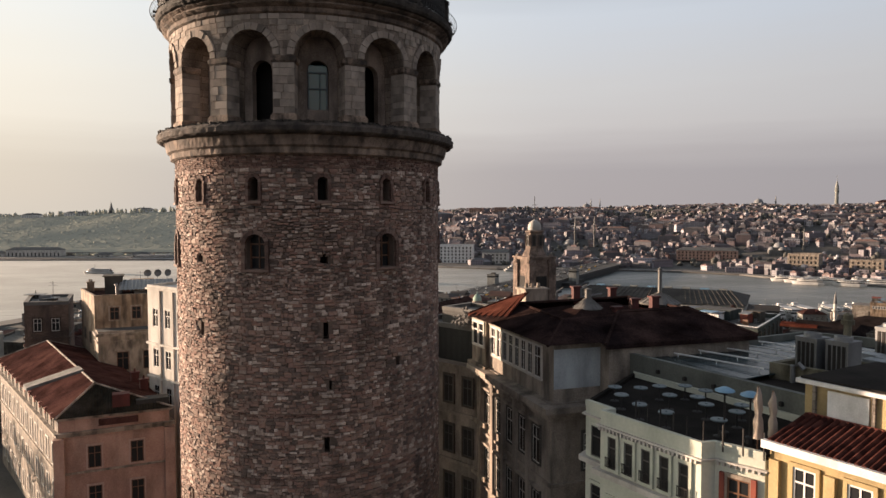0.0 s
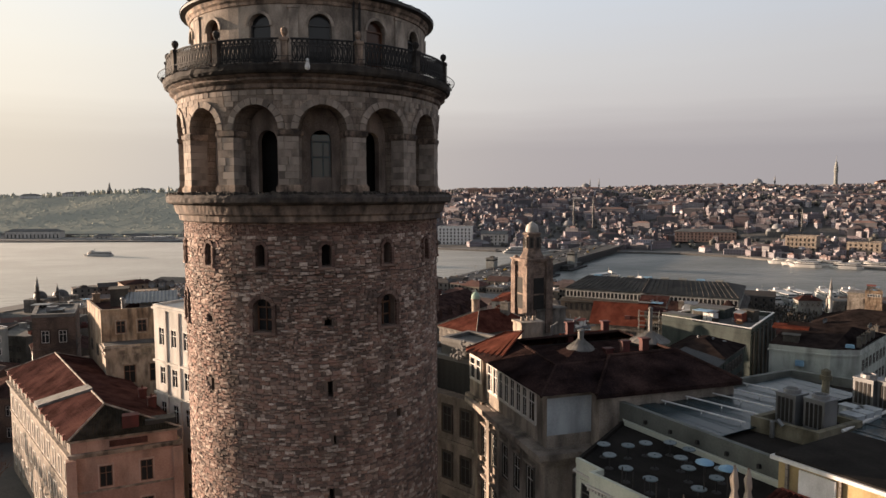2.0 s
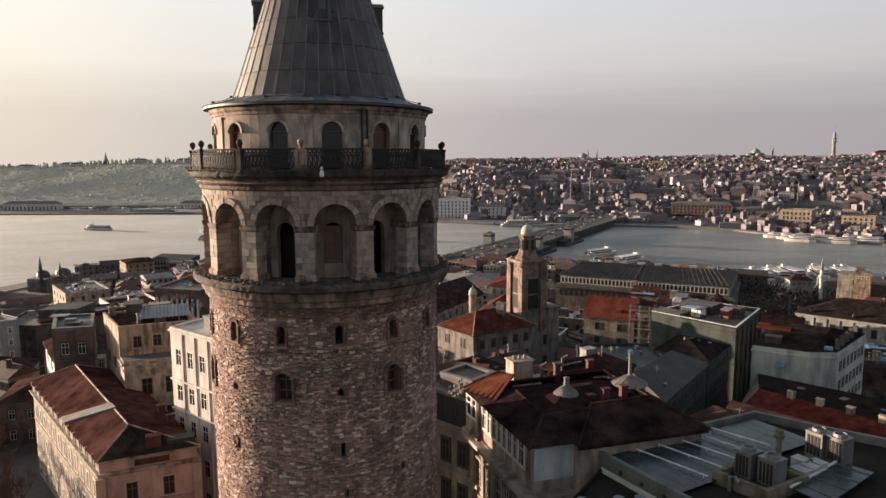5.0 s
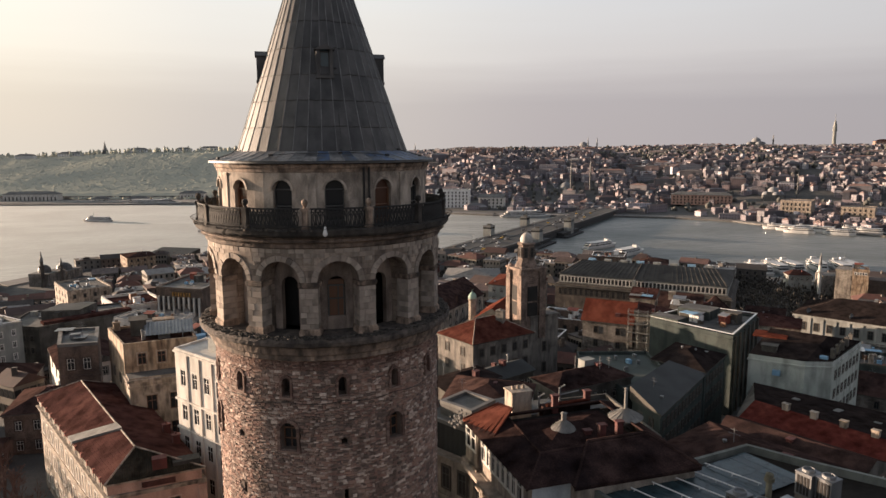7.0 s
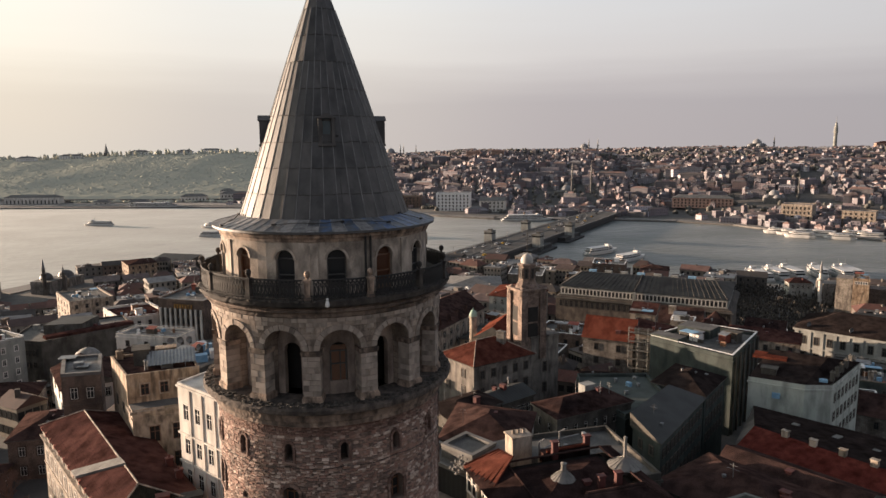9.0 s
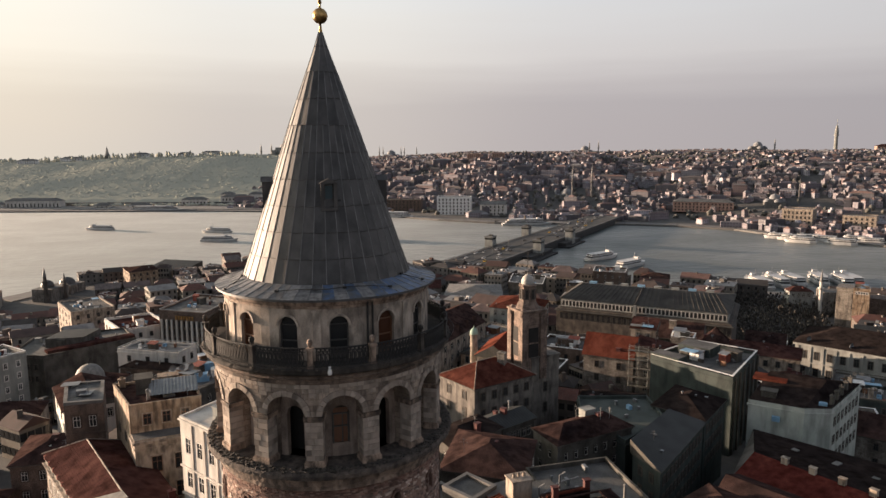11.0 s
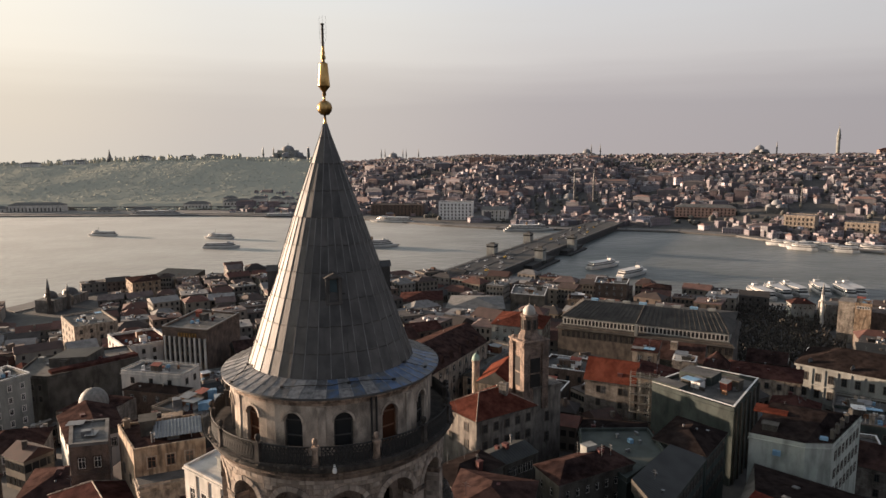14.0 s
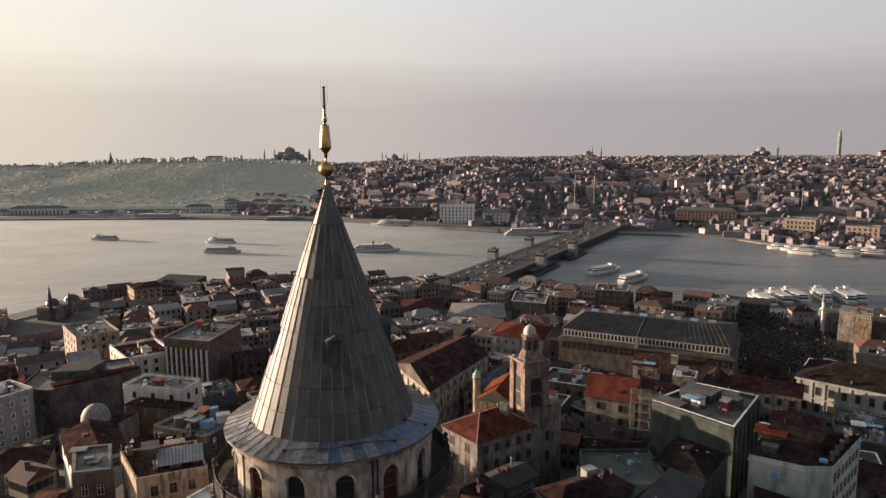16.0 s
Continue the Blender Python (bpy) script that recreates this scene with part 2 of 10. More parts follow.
M_glass = glass("window_glass", (0.02, 0.021, 0.022))
M_glass_sky = glass("sky_glass", (0.05, 0.075, 0.085), 0.12)
# Orange base stands in for a sunlit room that isn't modelled behind it.
M_glass_warm = glass("glass_with_painted_glow", (0.13, 0.055, 0.03), 0.1)
M_glass_warm.node_tree.nodes["Principled BSDF"].inputs["Specular IOR Level"].default_value = 0.7
M_glass_warm.node_tree.nodes["Principled BSDF"].inputs["Specular Tint"].default_value = (0.5, 0.95, 1.0, 1)
M_glass_brown = glass("glass_over_brown_shutter", (0.06, 0.025, 0.014), 0.2)

# ---- mesh helpers ----


class Mesh:
    """Collects faces in world metres; done() links them as one mesh."""

    def __init__(self):
        self.v, self.f, self.m = [], [], []

    def face(self, pts, mat=0):
        k = len(self.v)
        self.v.extend(pts)
        self.f.append(tuple(range(k, k + len(pts))))
        self.m.append(mat)

    def add(self, verts, faces, mat=0):
        k = len(self.v)
        self.v.extend(verts)
        self.f.extend(tuple(i + k for i in f) for f in faces)
        self.m.extend([mat] * len(faces))

    def prism(self, poly, z0, z1, mat=0, top=None, bottom=False):
        n, k = len(poly), len(self.v)
        self.v.extend((x, y, z0) for x, y in poly)
        self.v.extend((x, y, z1) for x, y in poly)
        for i in range(n):
            j = (i + 1) % n
            self.f.append((k + i, k + j, k + n + j, k + n + i))
            self.m.append(mat)
        self.f.append(tuple(k + n + i for i in range(n)))
        self.m.append(mat if top is None else top)
        if bottom:
            self.f.append(tuple(k + i for i in reversed(range(n))))
            self.m.append(mat)

    def box(self, c, s, turn=0.0, mat=0):
        """c: centre of the base; s: sizes; turn in degrees."""
        a = radians(turn)
        ca, sa = math.cos(a), math.sin(a)
        poly = [(c[0] + ca * x - sa * y, c[1] + sa * x + ca * y) for x, y in ((-s[0] / 2, -s[1] / 2), (s[0] / 2, -s[1] / 2), (s[0] / 2, s[1] / 2), (-s[0] / 2, s[1] / 2))]
        self.prism(poly, c[2], c[2] + s[2], mat, bottom=True)

    def lathe(self, prof, n=48, c=(0, 0, 0), mat=0, a0=0.0, a1=360.0, jitter=0.0, rng=None, caps=False):
        k, closed = len(self.v), abs(a1 - a0) >= 359.9
        cols = n if closed else n + 1
        for i in range(cols):
            a = radians(a0 + (a1 - a0) * i / n)
            for r, z in prof:
                q = r + (rng.uniform(-jitter, jitter) if rng else 0)
                zz = z + (rng.uniform(-jitter, jitter) * 0.6 if rng else 0)
                self.v.append((c[0] + q * math.sin(a), c[1] - q * math.cos(a), c[2] + zz))
        m = len(prof)
        for i in range(n):
            j = (i + 1) % cols
            for p in range(m - 1):
                self.f.append((k + i * m + p, k + j * m + p, k + j * m + p + 1, k + i * m + p + 1))
                self.m.append(mat)

    def tube(self, pts, r, n=6, mat=0):
        pts = [Vector(p) for p in pts]
        k = len(self.v)
        for i, p in enumerate(pts):
            d = (pts[min(i + 1, len(pts) - 1)] - pts[max(i - 1, 0)]).normalized()
            u = d.orthogonal().normalized()
            w = d.cross(u)
            for j in range(n):
                a = 2 * math.pi * j / n
                self.v.append(tuple(p + r * (math.cos(a) * u + math.sin(a) * w)))
        for i in range(len(pts) - 1):
            for j in range(n):
                q = (j + 1) % n
                self.f.append((k + i * n + j, k + i * n + q, k + (i + 1) * n + q, k + (i + 1) * n + j))
                self.m.append(mat)
        self.f.append(tuple(k + j for j in reversed(range(n))))
        self.f.append(tuple(k + (len(pts) - 1) * n + j for j in range(n)))
        self.m.extend([mat, mat])

    def data(self, name, mats, uv=True, smooth=False, shift=None):
        me = bpy.data.meshes.new(name)
        vs = self.v if shift is None else [(x - shift[0], y - shift[1], z - shift[2]) for x, y, z in self.v]
        me.from_pydata(vs, [], self.f)
        for m in mats if isinstance(mats, (list, tuple)) else [mats]:
            me.materials.append(m)
        me.polygons.foreach_set("material_index", self.m)
        if smooth:
            me.polygons.foreach_set("use_smooth", [True] * len(self.f))
        me.update()
        if uv:
            lay = me.uv_layers.new(name="UVMap")
            co = np.empty(len(me.vertices) * 3)
            me.vertices.foreach_get("co", co)
            co = co.reshape(-1, 3)
            nl = len(me.loops)
            vi = np.empty(nl, dtype=np.int32)
            me.loops.foreach_get("vertex_index", vi)
            tot = np.empty(len(me.polygons), dtype=np.int32)
            me.polygons.foreach_get("loop_total", tot)
            nor = np.empty(len(me.polygons) * 3)
            me.polygons.foreach_get("normal", nor)
            nor = np.repeat(nor.reshape(-1, 3), tot, axis=0)
            flat = np.abs(nor[:, 2]) > 0.995
            u = np.stack([-nor[:, 1], nor[:, 0], 0 * nor[:, 0]], 1)
            u[flat] = (1, 0, 0)
            u /= np.linalg.norm(u, axis=1)[:, None] + 1e-9
            v = np.cross(nor, u)
            p = co[vi]
            lay.data.foreach_set("uv", np.stack([(p * u).sum(1), (p * v).sum(1)], 1).ravel())
        return me

    def done(self, name, mats, parent=None, label="", uv=True, smooth=False):
        ob = new(name, self.data(name, mats, uv, smooth))
        if parent:
            ob.parent = parent
            ob.matrix_parent_inverse = Matrix.Translation(-parent.location)
        return tagged(ob, label)


def thing(name, at, label, category, group=""):
    ob = new(name)
    ob.location = at
    ob.empty_display_size = 0.5
    return tagged(ob, label, category, group)


def place(name, me, m, parent, label=""):
    """A part on shared mesh data, at the world pose m."""
    ob = new(name, me)
    ob.parent = parent
    ob.matrix_parent_inverse = Matrix.Translation(-parent.location)
    ob.matrix_basis = m
    return tagged(ob, label)


def ring(r, az, z):
    """A point at radius r of the tower; az in degrees from -y towards +x."""
    return (r * math.sin(radians(az)), -r * math.cos(radians(az)), z)


def around(az, r=0.0, z=0.0):
    """The pose that turns a piece built at az 0 (facing -y) to az."""
    return Matrix.Rotation(radians(az), 4, "Z") @ Matrix.Translation((0, -r, z))

# ---- ground and water ----


def interp(x, xs, ys):
    return float(np.interp(x, xs, ys))


FAR_X = [-2600, -660, -363, -180, -76, 2, 70, 221, 275, 324, 352, 404, 600, 900, 2600]
FAR_Y = [1000, 962, 961, 933, 873, 809, 769, 745, 726, 689, 623, 556, 430, 330, 200]
NEAR_X = [-2600, -700, -420, -258, -231, -198, -143, -33, 40, 109, 150, 190, 270, 420, 2600]
NEAR_Y = [-800, 60, 220, 345, 425, 445, 472, 440, 425, 405, 380, 352, 322, 235, -700]
TOP_X = [-1600, -940, -660, -510, -220, 90, 470, 735, 810, 1600]
TOP_Z = [22, 27, 35, 40, 27, 40, 42, 44, 42, 40]


def near_shore(x):
    return interp(x, NEAR_X, NEAR_Y)


def far_shore(x):
    return interp(x, FAR_X, FAR_Y)


def smooth01(t):
    t = min(max(t, 0.0), 1.0)
    return t * t * (3 - 2 * t)


def ground_z(x, y):
    ns, fs = near_shore(x), far_shore(x)
    if y < ns + 3:
        d = ns - y
        z = -31.3 + 33.5 * smooth01((d - 25) / 480) + 1.2 * noise.noise((x / 60, y / 60, 0)) * smooth01((d - 30) / 80)
        z -= 11.0 * smooth01((-x - 25) / 55) * smooth01((y - 70) / 70) * smooth01((d - 30) / 120)
        return max(z, -31.4) if y < ns else -31.3
    if y > fs - 3:
        d = (y - fs) * (0.8 if x > 300 else 1.0)
        top = interp(x, TOP_X, TOP_Z)
        z = -31.2 + (top + 31.2) * smooth01((d - 60) / 560) + 5 * noise.noise((x / 150, y / 150, 3)) * smooth01((d - 80) / 200)
        return z - max(0, d - 900) * 0.03
    return SEA - 7


def build_ground():
    xs = list(np.arange(-620, 621, 12.0)) + [-3600, -2600, -1900, -1500, -1250, -1050, -900, -800, -700, 700, 800, 900, 1050, 1250, 1500, 1900, 2600, 3600]
    ys = list(np.arange(-200, 1000, 10.0)) + [-2600, -1500, -900, -600, -400, -300] + list(np.arange(1010, 2000, 40.0)) + [2100, 2400, 2900, 3800]
    xs, ys = sorted(xs), sorted(ys)
    b = Mesh()
    b.v = [(x, y, ground_z(x, y)) for y in ys for x in xs]
    n = len(xs)
    b.f = [(j * n + i, j * n + i + 1, j * n + n + i + 1, j * n + n + i) for j in range(len(ys) - 1) for i in range(n - 1)]
    b.m = [0] * len(b.f)
    return tagged(b.done("ground", M_asphalt), "dark paved ground sloping down to the shore", "ground", kind="structure")


def water_material():
    m = bpy.data.materials.new("strait_water")
    m.use_nodes = True
    n, l = m.node_tree.nodes, m.node_tree.links
    b = n["Principled BSDF"]
    b.inputs["Base Color"].default_value = (0.03, 0.043, 0.043, 1)
    b.inputs["Roughness"].default_value, b.inputs["IOR"].default_value = 0.3, 1.3
    b.inputs["Specular IOR Level"].default_value = 0.42
    b.inputs["Coat Roughness"].default_value = 0.95
    b.inputs["Coat IOR"].default_value = 2.3
    b.inputs["Specular Tint"].default_value = (1.0, 1.0, 0.92, 1)
    b.inputs["Coat Tint"].default_value = (1.0, 1.0, 0.95, 1)
    co = n.new("ShaderNodeTexCoord")
    mp = n.new("ShaderNodeMapping")
    mp.inputs["Scale"].default_value = (1, 1.6, 1)
    mp.inputs["Rotation"].default_value = (0, 0, 0.4)
    l.new(co.outputs["Object"], mp.inputs[0])
    a, c = n.new("ShaderNodeTexNoise"), n.new("ShaderNodeTexNoise")
    a.inputs["Scale"].default_value, a.inputs["Detail"].default_value = 0.085, 8
    c.inputs["Scale"].default_value, c.inputs["Detail"].default_value = 0.012, 4
    for t in (a, c):
        l.new(mp.outputs[0], t.inputs["Vector"])
    bp, bq = n.new("ShaderNodeBump"), n.new("ShaderNodeBump")
    bp.inputs["Strength"].default_value, bp.inputs["Distance"].default_value = 1.0, 1.7
    bq.inputs["Strength"].default_value, bq.inputs["Distance"].default_value = 0.35, 4.0
    l.new(a.outputs["Fac"], bp.inputs["Height"])
    l.new(c.outputs["Fac"], bq.inputs["Height"])
    l.new(bq.outputs[0], bp.inputs["Normal"])
    l.new(bp.outputs[0], b.inputs["Normal"])
    r = n.new("ShaderNodeMapRange")
    r.inputs["From Min"].default_value, r.inputs["From Max"].default_value = 0.35, 0.65
    r.inputs["To Min"].default_value, r.inputs["To Max"].default_value = 0.3, 0.46
    l.new(c.outputs["Fac"], r.inputs["Value"])
    l.new(r.outputs[0], b.inputs["Roughness"])
    # coat rises towards -x, which puts the haze's left-hand glow into the sheen
    sx, glow_by_x = n.new("ShaderNodeSeparateXYZ"), n.new("ShaderNodeMapRange")
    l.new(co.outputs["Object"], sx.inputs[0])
    glow_by_x.interpolation_type = "SMOOTHSTEP"
    glow_by_x.inputs["From Min"].default_value, glow_by_x.inputs["From Max"].default_value = 190, -120
    glow_by_x.inputs["To Min"].default_value, glow_by_x.inputs["To Max"].default_value = 0.3, 1.0
    l.new(sx.outputs["X"], glow_by_x.inputs["Value"])
    l.new(glow_by_x.outputs[0], b.inputs["Coat Weight"])
    return m


build_ground()
b = Mesh()
b.face([(-3600, -2600, SEA), (3600, -2600, SEA), (3600, 3800, SEA), (-3600, 3800, SEA)])
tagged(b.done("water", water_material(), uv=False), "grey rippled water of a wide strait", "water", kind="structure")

# ---- the tower ----
rng = random.Random(7)
BAY = 360.0 / 14
tower = thing("tower", (0, 0, -1.0), "tall round medieval stone tower with arcade, balcony and lead cone", "tower")

# openings of the shaft: az, z0, z1, half width in metres, arched
OPEN = []
for k in range(-7, 7):
    OPEN.append((15.3 + BAY * k, 31.35, 32.6, 0.3, True))
for k in (-5, -3, -1, 1, 3, 5):
    OPEN.append((15.6 + BAY * k, 27.75, 29.6, 0.58, True))
OPEN += [(-37.3, 28.02, 28.46, 0.22, True), (15.8, 28.02, 28.46, 0.22, True), (-37, 23.95, 24.8, 0.16, False), (16.0, 24.0, 24.9, 0.17, False),
         (47, 22.1, 22.6, 0.14, False), (17.5, 21.2, 21.7, 0.13, False), (16.2, 17.9, 18.7, 0.14, False), (-47.3, 14.4, 15.1, 0.14, False), (110, 24, 24.9, 0.17, False), (200, 24, 24.9, 0.17, False)]
R_CORE, R_STONE = 8.0, 8.1


def in_open(az, z, grow=0.0):
    for a, z0, z1, h, arch in OPEN:
        d = abs((az - a + 180) % 360 - 180) * radians(1) * R_STONE
        if d < h + grow and z0 - grow < z < z1 + grow:
            if arch and z > z1 - h and (d * d + (z - z1 + h) ** 2) > (h + grow) ** 2:
                continue
            return True
    return False


def build_shaft():
    b = Mesh()
    n, dz = 360, 0.125
    zs = np.arange(-1.0, 33.9, dz)
    cols = [(math.sin(radians(i)), -math.cos(radians(i))) for i in range(n)]
    hole = {}
    for j, z in enumerate(zs):
        for i in range(n):
            hole[i, j] = 13 < z < 33 and in_open(i + 0.5, z + dz / 2)
    # solid rows far from openings are merged into one tall ring
    j = 0
    while j < len(zs):
        j2 = j + 1
        if not any(hole[i, j] for i in range(n)):
            while j2 < len(zs) and not any(hole[i, j2] for i in range(n)):
                j2 += 1
        z0, z1 = zs[j], (zs[j2] if j2 < len(zs) else 33.9)
        for i in range(n):
            if hole[i, j]:
                continue
            (s0, c0), (s1, c1) = cols[i], cols[(i + 1) % n]
            b.face([(R_CORE * s0, R_CORE * c0, z0), (R_CORE * s1, R_CORE * c1, z0), (R_CORE * s1, R_CORE * c1, z1), (R_CORE * s0, R_CORE * c0, z1)])
            for di, sa, ca in ((-1, s0, c0), (1, s1, c1)):
                if hole[(i + di) % n, j]:
                    b.face([(R_CORE * sa, R_CORE * ca, z0), (R_CORE * sa, R_CORE * ca, z1), (7.1 * sa, 7.1 * ca, z1), (7.1 * sa, 7.1 * ca, z0)])
            for dj, zz in ((-1, z0), (1, z1)):
                jj = j - 1 if dj < 0 else j2
                if 0 <= jj < len(zs) and hole[i, jj]:
                    b.face([(R_CORE * s0, R_CORE * c0, zz), (R_CORE * s1, R_CORE * c1, zz), (7.1 * s1, 7.1 * c1, zz), (7.1 * s0, 7.1 * c0, zz)])
        j = j2
    b.done("shaft", M_mortar, tower, "rubble masonry shaft with pale mortar", uv=False)
    # No room behind: a black sheet supplies the darkness seen through the openings.
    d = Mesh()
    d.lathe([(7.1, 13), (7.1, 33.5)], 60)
    d.done("inner_wall", M_dark, tower, "near-black sheet for the unlit inside behind the openings", uv=False)


def stone_shape(w, h, p, r):
    """A rough block of width w and height h whose face stands p proud; 8 points, 5 faces, facing -y."""
    j = lambda s: r.uniform(-s, s)
    a, c = 0.5 * w, 0.5 * h
    e = min(0.03, 0.16 * h)
    back = [(-a, 0.06, -c), (a, 0.06, -c), (a, 0.06, c), (-a, 0.06, c)]
    front = [(-a + e + j(.014), -p + j(.014), -c + e + j(.014)), (a - e + j(.014), -p + j(.014), -c + e + j(.014)), (a - e + j(.014), -p + j(.014), c - e + j(.014)), (-a + e + j(.014), -p + j(.014), c - e + j(.014))]
    mid = [(x * 0.99, -p * 0.45, z * 0.99) for x, _, z in back]
    return back + mid + front, [(0, 1, 5, 4), (1, 2, 6, 5), (2, 3, 7, 6), (3, 0, 4, 7), (4, 5, 9, 8), (5, 6, 10, 9), (6, 7, 11, 10), (7, 4, 8, 11), (8, 9, 10, 11)]


def build_stones():
    r = random.Random(11)
    rest, bricks = Mesh(), Mesh()
    near = []
    z = -1.0
    while z < 33.7:
        brick = 32.95 < z or any(abs(z - q) < 0.12 for q in (19.9, 16.4))
        h = r.uniform(0.09, 0.11) if brick else r.choice((0.12, 0.15, 0.18, 0.21)) * r.uniform(0.9, 1.1)
        if z + h > 33.78:
            h = 33.78 - z
        az = r.uniform(0, 5)
        start = az
        while az < start + 360 - 1.0:
            w = r.uniform(0.24, 0.3) if brick else r.uniform(0.15, 0.5) * (1.15 if h > 0.17 else 0.85)
            w = min(w, (start + 360 - az) * radians(1) * R_STONE)
            a = az + math.degrees(w / R_STONE) / 2
            az += math.degrees(w / R_STONE)
            zc = z + h / 2 + (0 if brick else r.uniform(-0.05, 0.05))
            # opening test at the stone's middle and ends
            hw = math.degrees(w / R_STONE) / 2
            if any(in_open(a + q * hw, zc + s * h / 2) for q in (-0.8, 0, 0.8) for s in (-0.7, 0, 0.7)):
                continue
            ring_brick = 26 < zc < 33 and in_open(a, zc, 0.22) and any(abs((a - o[0] + 180) % 360 - 180) < 6 and o[3] > 0.25 and zc > o[1] + 0.5 for o in OPEN)
            p = r.uniform(0.05, 0.1)
            vs, fs = stone_shape(w - r.uniform(0.004, 0.02), (h - 0.008) if brick else h * r.uniform(0.72, 1.22), p, r)
            if not brick and not ring_brick and abs((a - 9 + 180) % 360 - 180) < 15 and 28.4 < z < 31.6:
                near.append((a, zc, w, h))
                if len(near) <= 280:
                    continue
            m = Matrix.Rotation(radians(a), 3, "Z")
            pts = []
            lean = 0.0 if brick else r.uniform(-0.09, 0.09)
            for x, y, q in vs:
                q += x * lean
                t = m @ Vector((x, y - R_CORE, q))
                pts.append((t.x, t.y, zc + q))
            (bricks if brick or ring_brick else rest).add(pts, fs)
        z += h
    tagged(rest.done("stones", M_rubble, tower, "rough grey-brown and pale rubble stones", uv=False), kind="stuff")
    tagged(bricks.done("brick_courses", M_brickred, tower, "thin red brick courses and window arches", uv=False), kind="stuff")
    return near[:280]


build_shaft()
b = Mesh()
for x in (-0.5, 0.5):
    b.box((x, 0, 0), (0.1, 0.1, 1.35))
b.box((0, 0, 0.55), (1.0, 0.08, 0.07))
b.box((0, 0, 1.25), (1.0, 0.08, 0.08))
b.box((0, 0, 0), (0.06, 0.08, 1.8))
b.face([(-0.56, 0.03, 0), (0.56, 0.03, 0), (0.56, 0.03, 1.85), (-0.56, 0.03, 1.85)], 1)
ME_swin = b.data("shaft_window", [M_wood, M_glass])
for k in (-5, -3, -1, 1, 3, 5):
    place("shaft_window", ME_swin, around(15.6 + BAY * k, 7.55, 27.75), tower, "arched window with a brown wooden frame")
NEAR_STONES = build_stones()
# dressed surrounds of the shaft's openings: two jambs, an arch and a sill
for hw, ht, zs in ((0.3, 1.25, 31.35), (0.58, 1.85, 27.75)):
    b = Mesh()
    band, y0 = 0.15 if hw < 0.4 else 0.2, -8.13
    sp = ht - hw
    for sx in (-1, 1):
        z = -0.06
        while z < sp:
            h = min(rng.uniform(0.14, 0.24), sp - z)
            b.box((sx * (hw + band / 2 - 0.02), y0 + 0.12 - rng.uniform(0, 0.03), z), (band * rng.uniform(0.85, 1.15), 0.3, h - 0.012))
            z += h
    n_ = 7 if hw < 0.4 else 11
    for i in range(n_):
        t0, t1 = math.pi * (i + 0.04) / n_, math.pi * (i + 0.96) / n_
        q0, q1, yy = hw - 0.02, hw + band * rng.uniform(0.9, 1.1), y0 - rng.uniform(0, 0.03)
        b.add([(-r_ * math.cos(t_), y, sp + r_ * math.sin(t_)) for y in (yy, y0 + 0.28) for r_, t_ in ((q0, t0), (q1, t0), (q1, t1), (q0, t1))],
              [(0, 3, 2, 1), (0, 1, 5, 4), (1, 2, 6, 5), (2, 3, 7, 6), (3, 0, 4, 7)])
    b.box((0, y0 + 0.08, -0.16), (2 * hw + 2 * band, 0.34, 0.12))
    me = b.data("window_surround", M_surround, uv=False)
    for a, z0, z1, h, arch in OPEN:
        if arch and abs(h - hw) < 0.01:
            place("window_surround", me, around(a, 0, z0), tower, "thin brick and stone surround of an arched opening")
b = Mesh()
for k in range(14):
    b.tube([ring(8.16, 15.3 + BAY * (k + i / 8), 31.02 - 0.16 * math.sin(math.pi * i / 8)) for i in range(9)], 0.022, 4)
b.done("cable", M_iron, tower, "dark cable strung round the shaft", uv=False)

b = Mesh()
b.lathe([(7.0, 33.6), (8.16, 33.72), (8.32, 33.8), (8.34, 34.1), (8.5, 34.2), (8.56, 34.45), (8.62, 34.7), (8.7, 34.72)], 300, jitter=0.016, rng=rng)
b.done("ledge", M_ledgetrim, tower, "weathered moulded stone ledge", smooth=False)
b = Mesh()
b.lathe([(8.5, 34.71), (8.9, 34.78), (9.03, 34.88), (9.05, 35.12), (8.93, 35.28), (8.2, 35.36), (6.6, 35.38)], 210, jitter=0.035, rng=rng)
b.done("ledge_slab", M_ledge, tower, "sooty broken top slab of the ledge")
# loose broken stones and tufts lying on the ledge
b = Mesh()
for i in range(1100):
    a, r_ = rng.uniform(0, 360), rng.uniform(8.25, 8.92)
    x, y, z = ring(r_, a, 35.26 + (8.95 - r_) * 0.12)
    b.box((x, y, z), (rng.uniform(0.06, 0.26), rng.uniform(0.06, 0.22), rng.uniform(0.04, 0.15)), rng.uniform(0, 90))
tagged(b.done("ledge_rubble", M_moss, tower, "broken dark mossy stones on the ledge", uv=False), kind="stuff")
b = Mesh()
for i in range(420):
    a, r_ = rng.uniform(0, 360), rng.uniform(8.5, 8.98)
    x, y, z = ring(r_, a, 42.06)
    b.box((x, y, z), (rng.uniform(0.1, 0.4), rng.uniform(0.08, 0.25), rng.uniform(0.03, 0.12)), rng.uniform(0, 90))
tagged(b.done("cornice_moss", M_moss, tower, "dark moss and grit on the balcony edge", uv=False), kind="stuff")


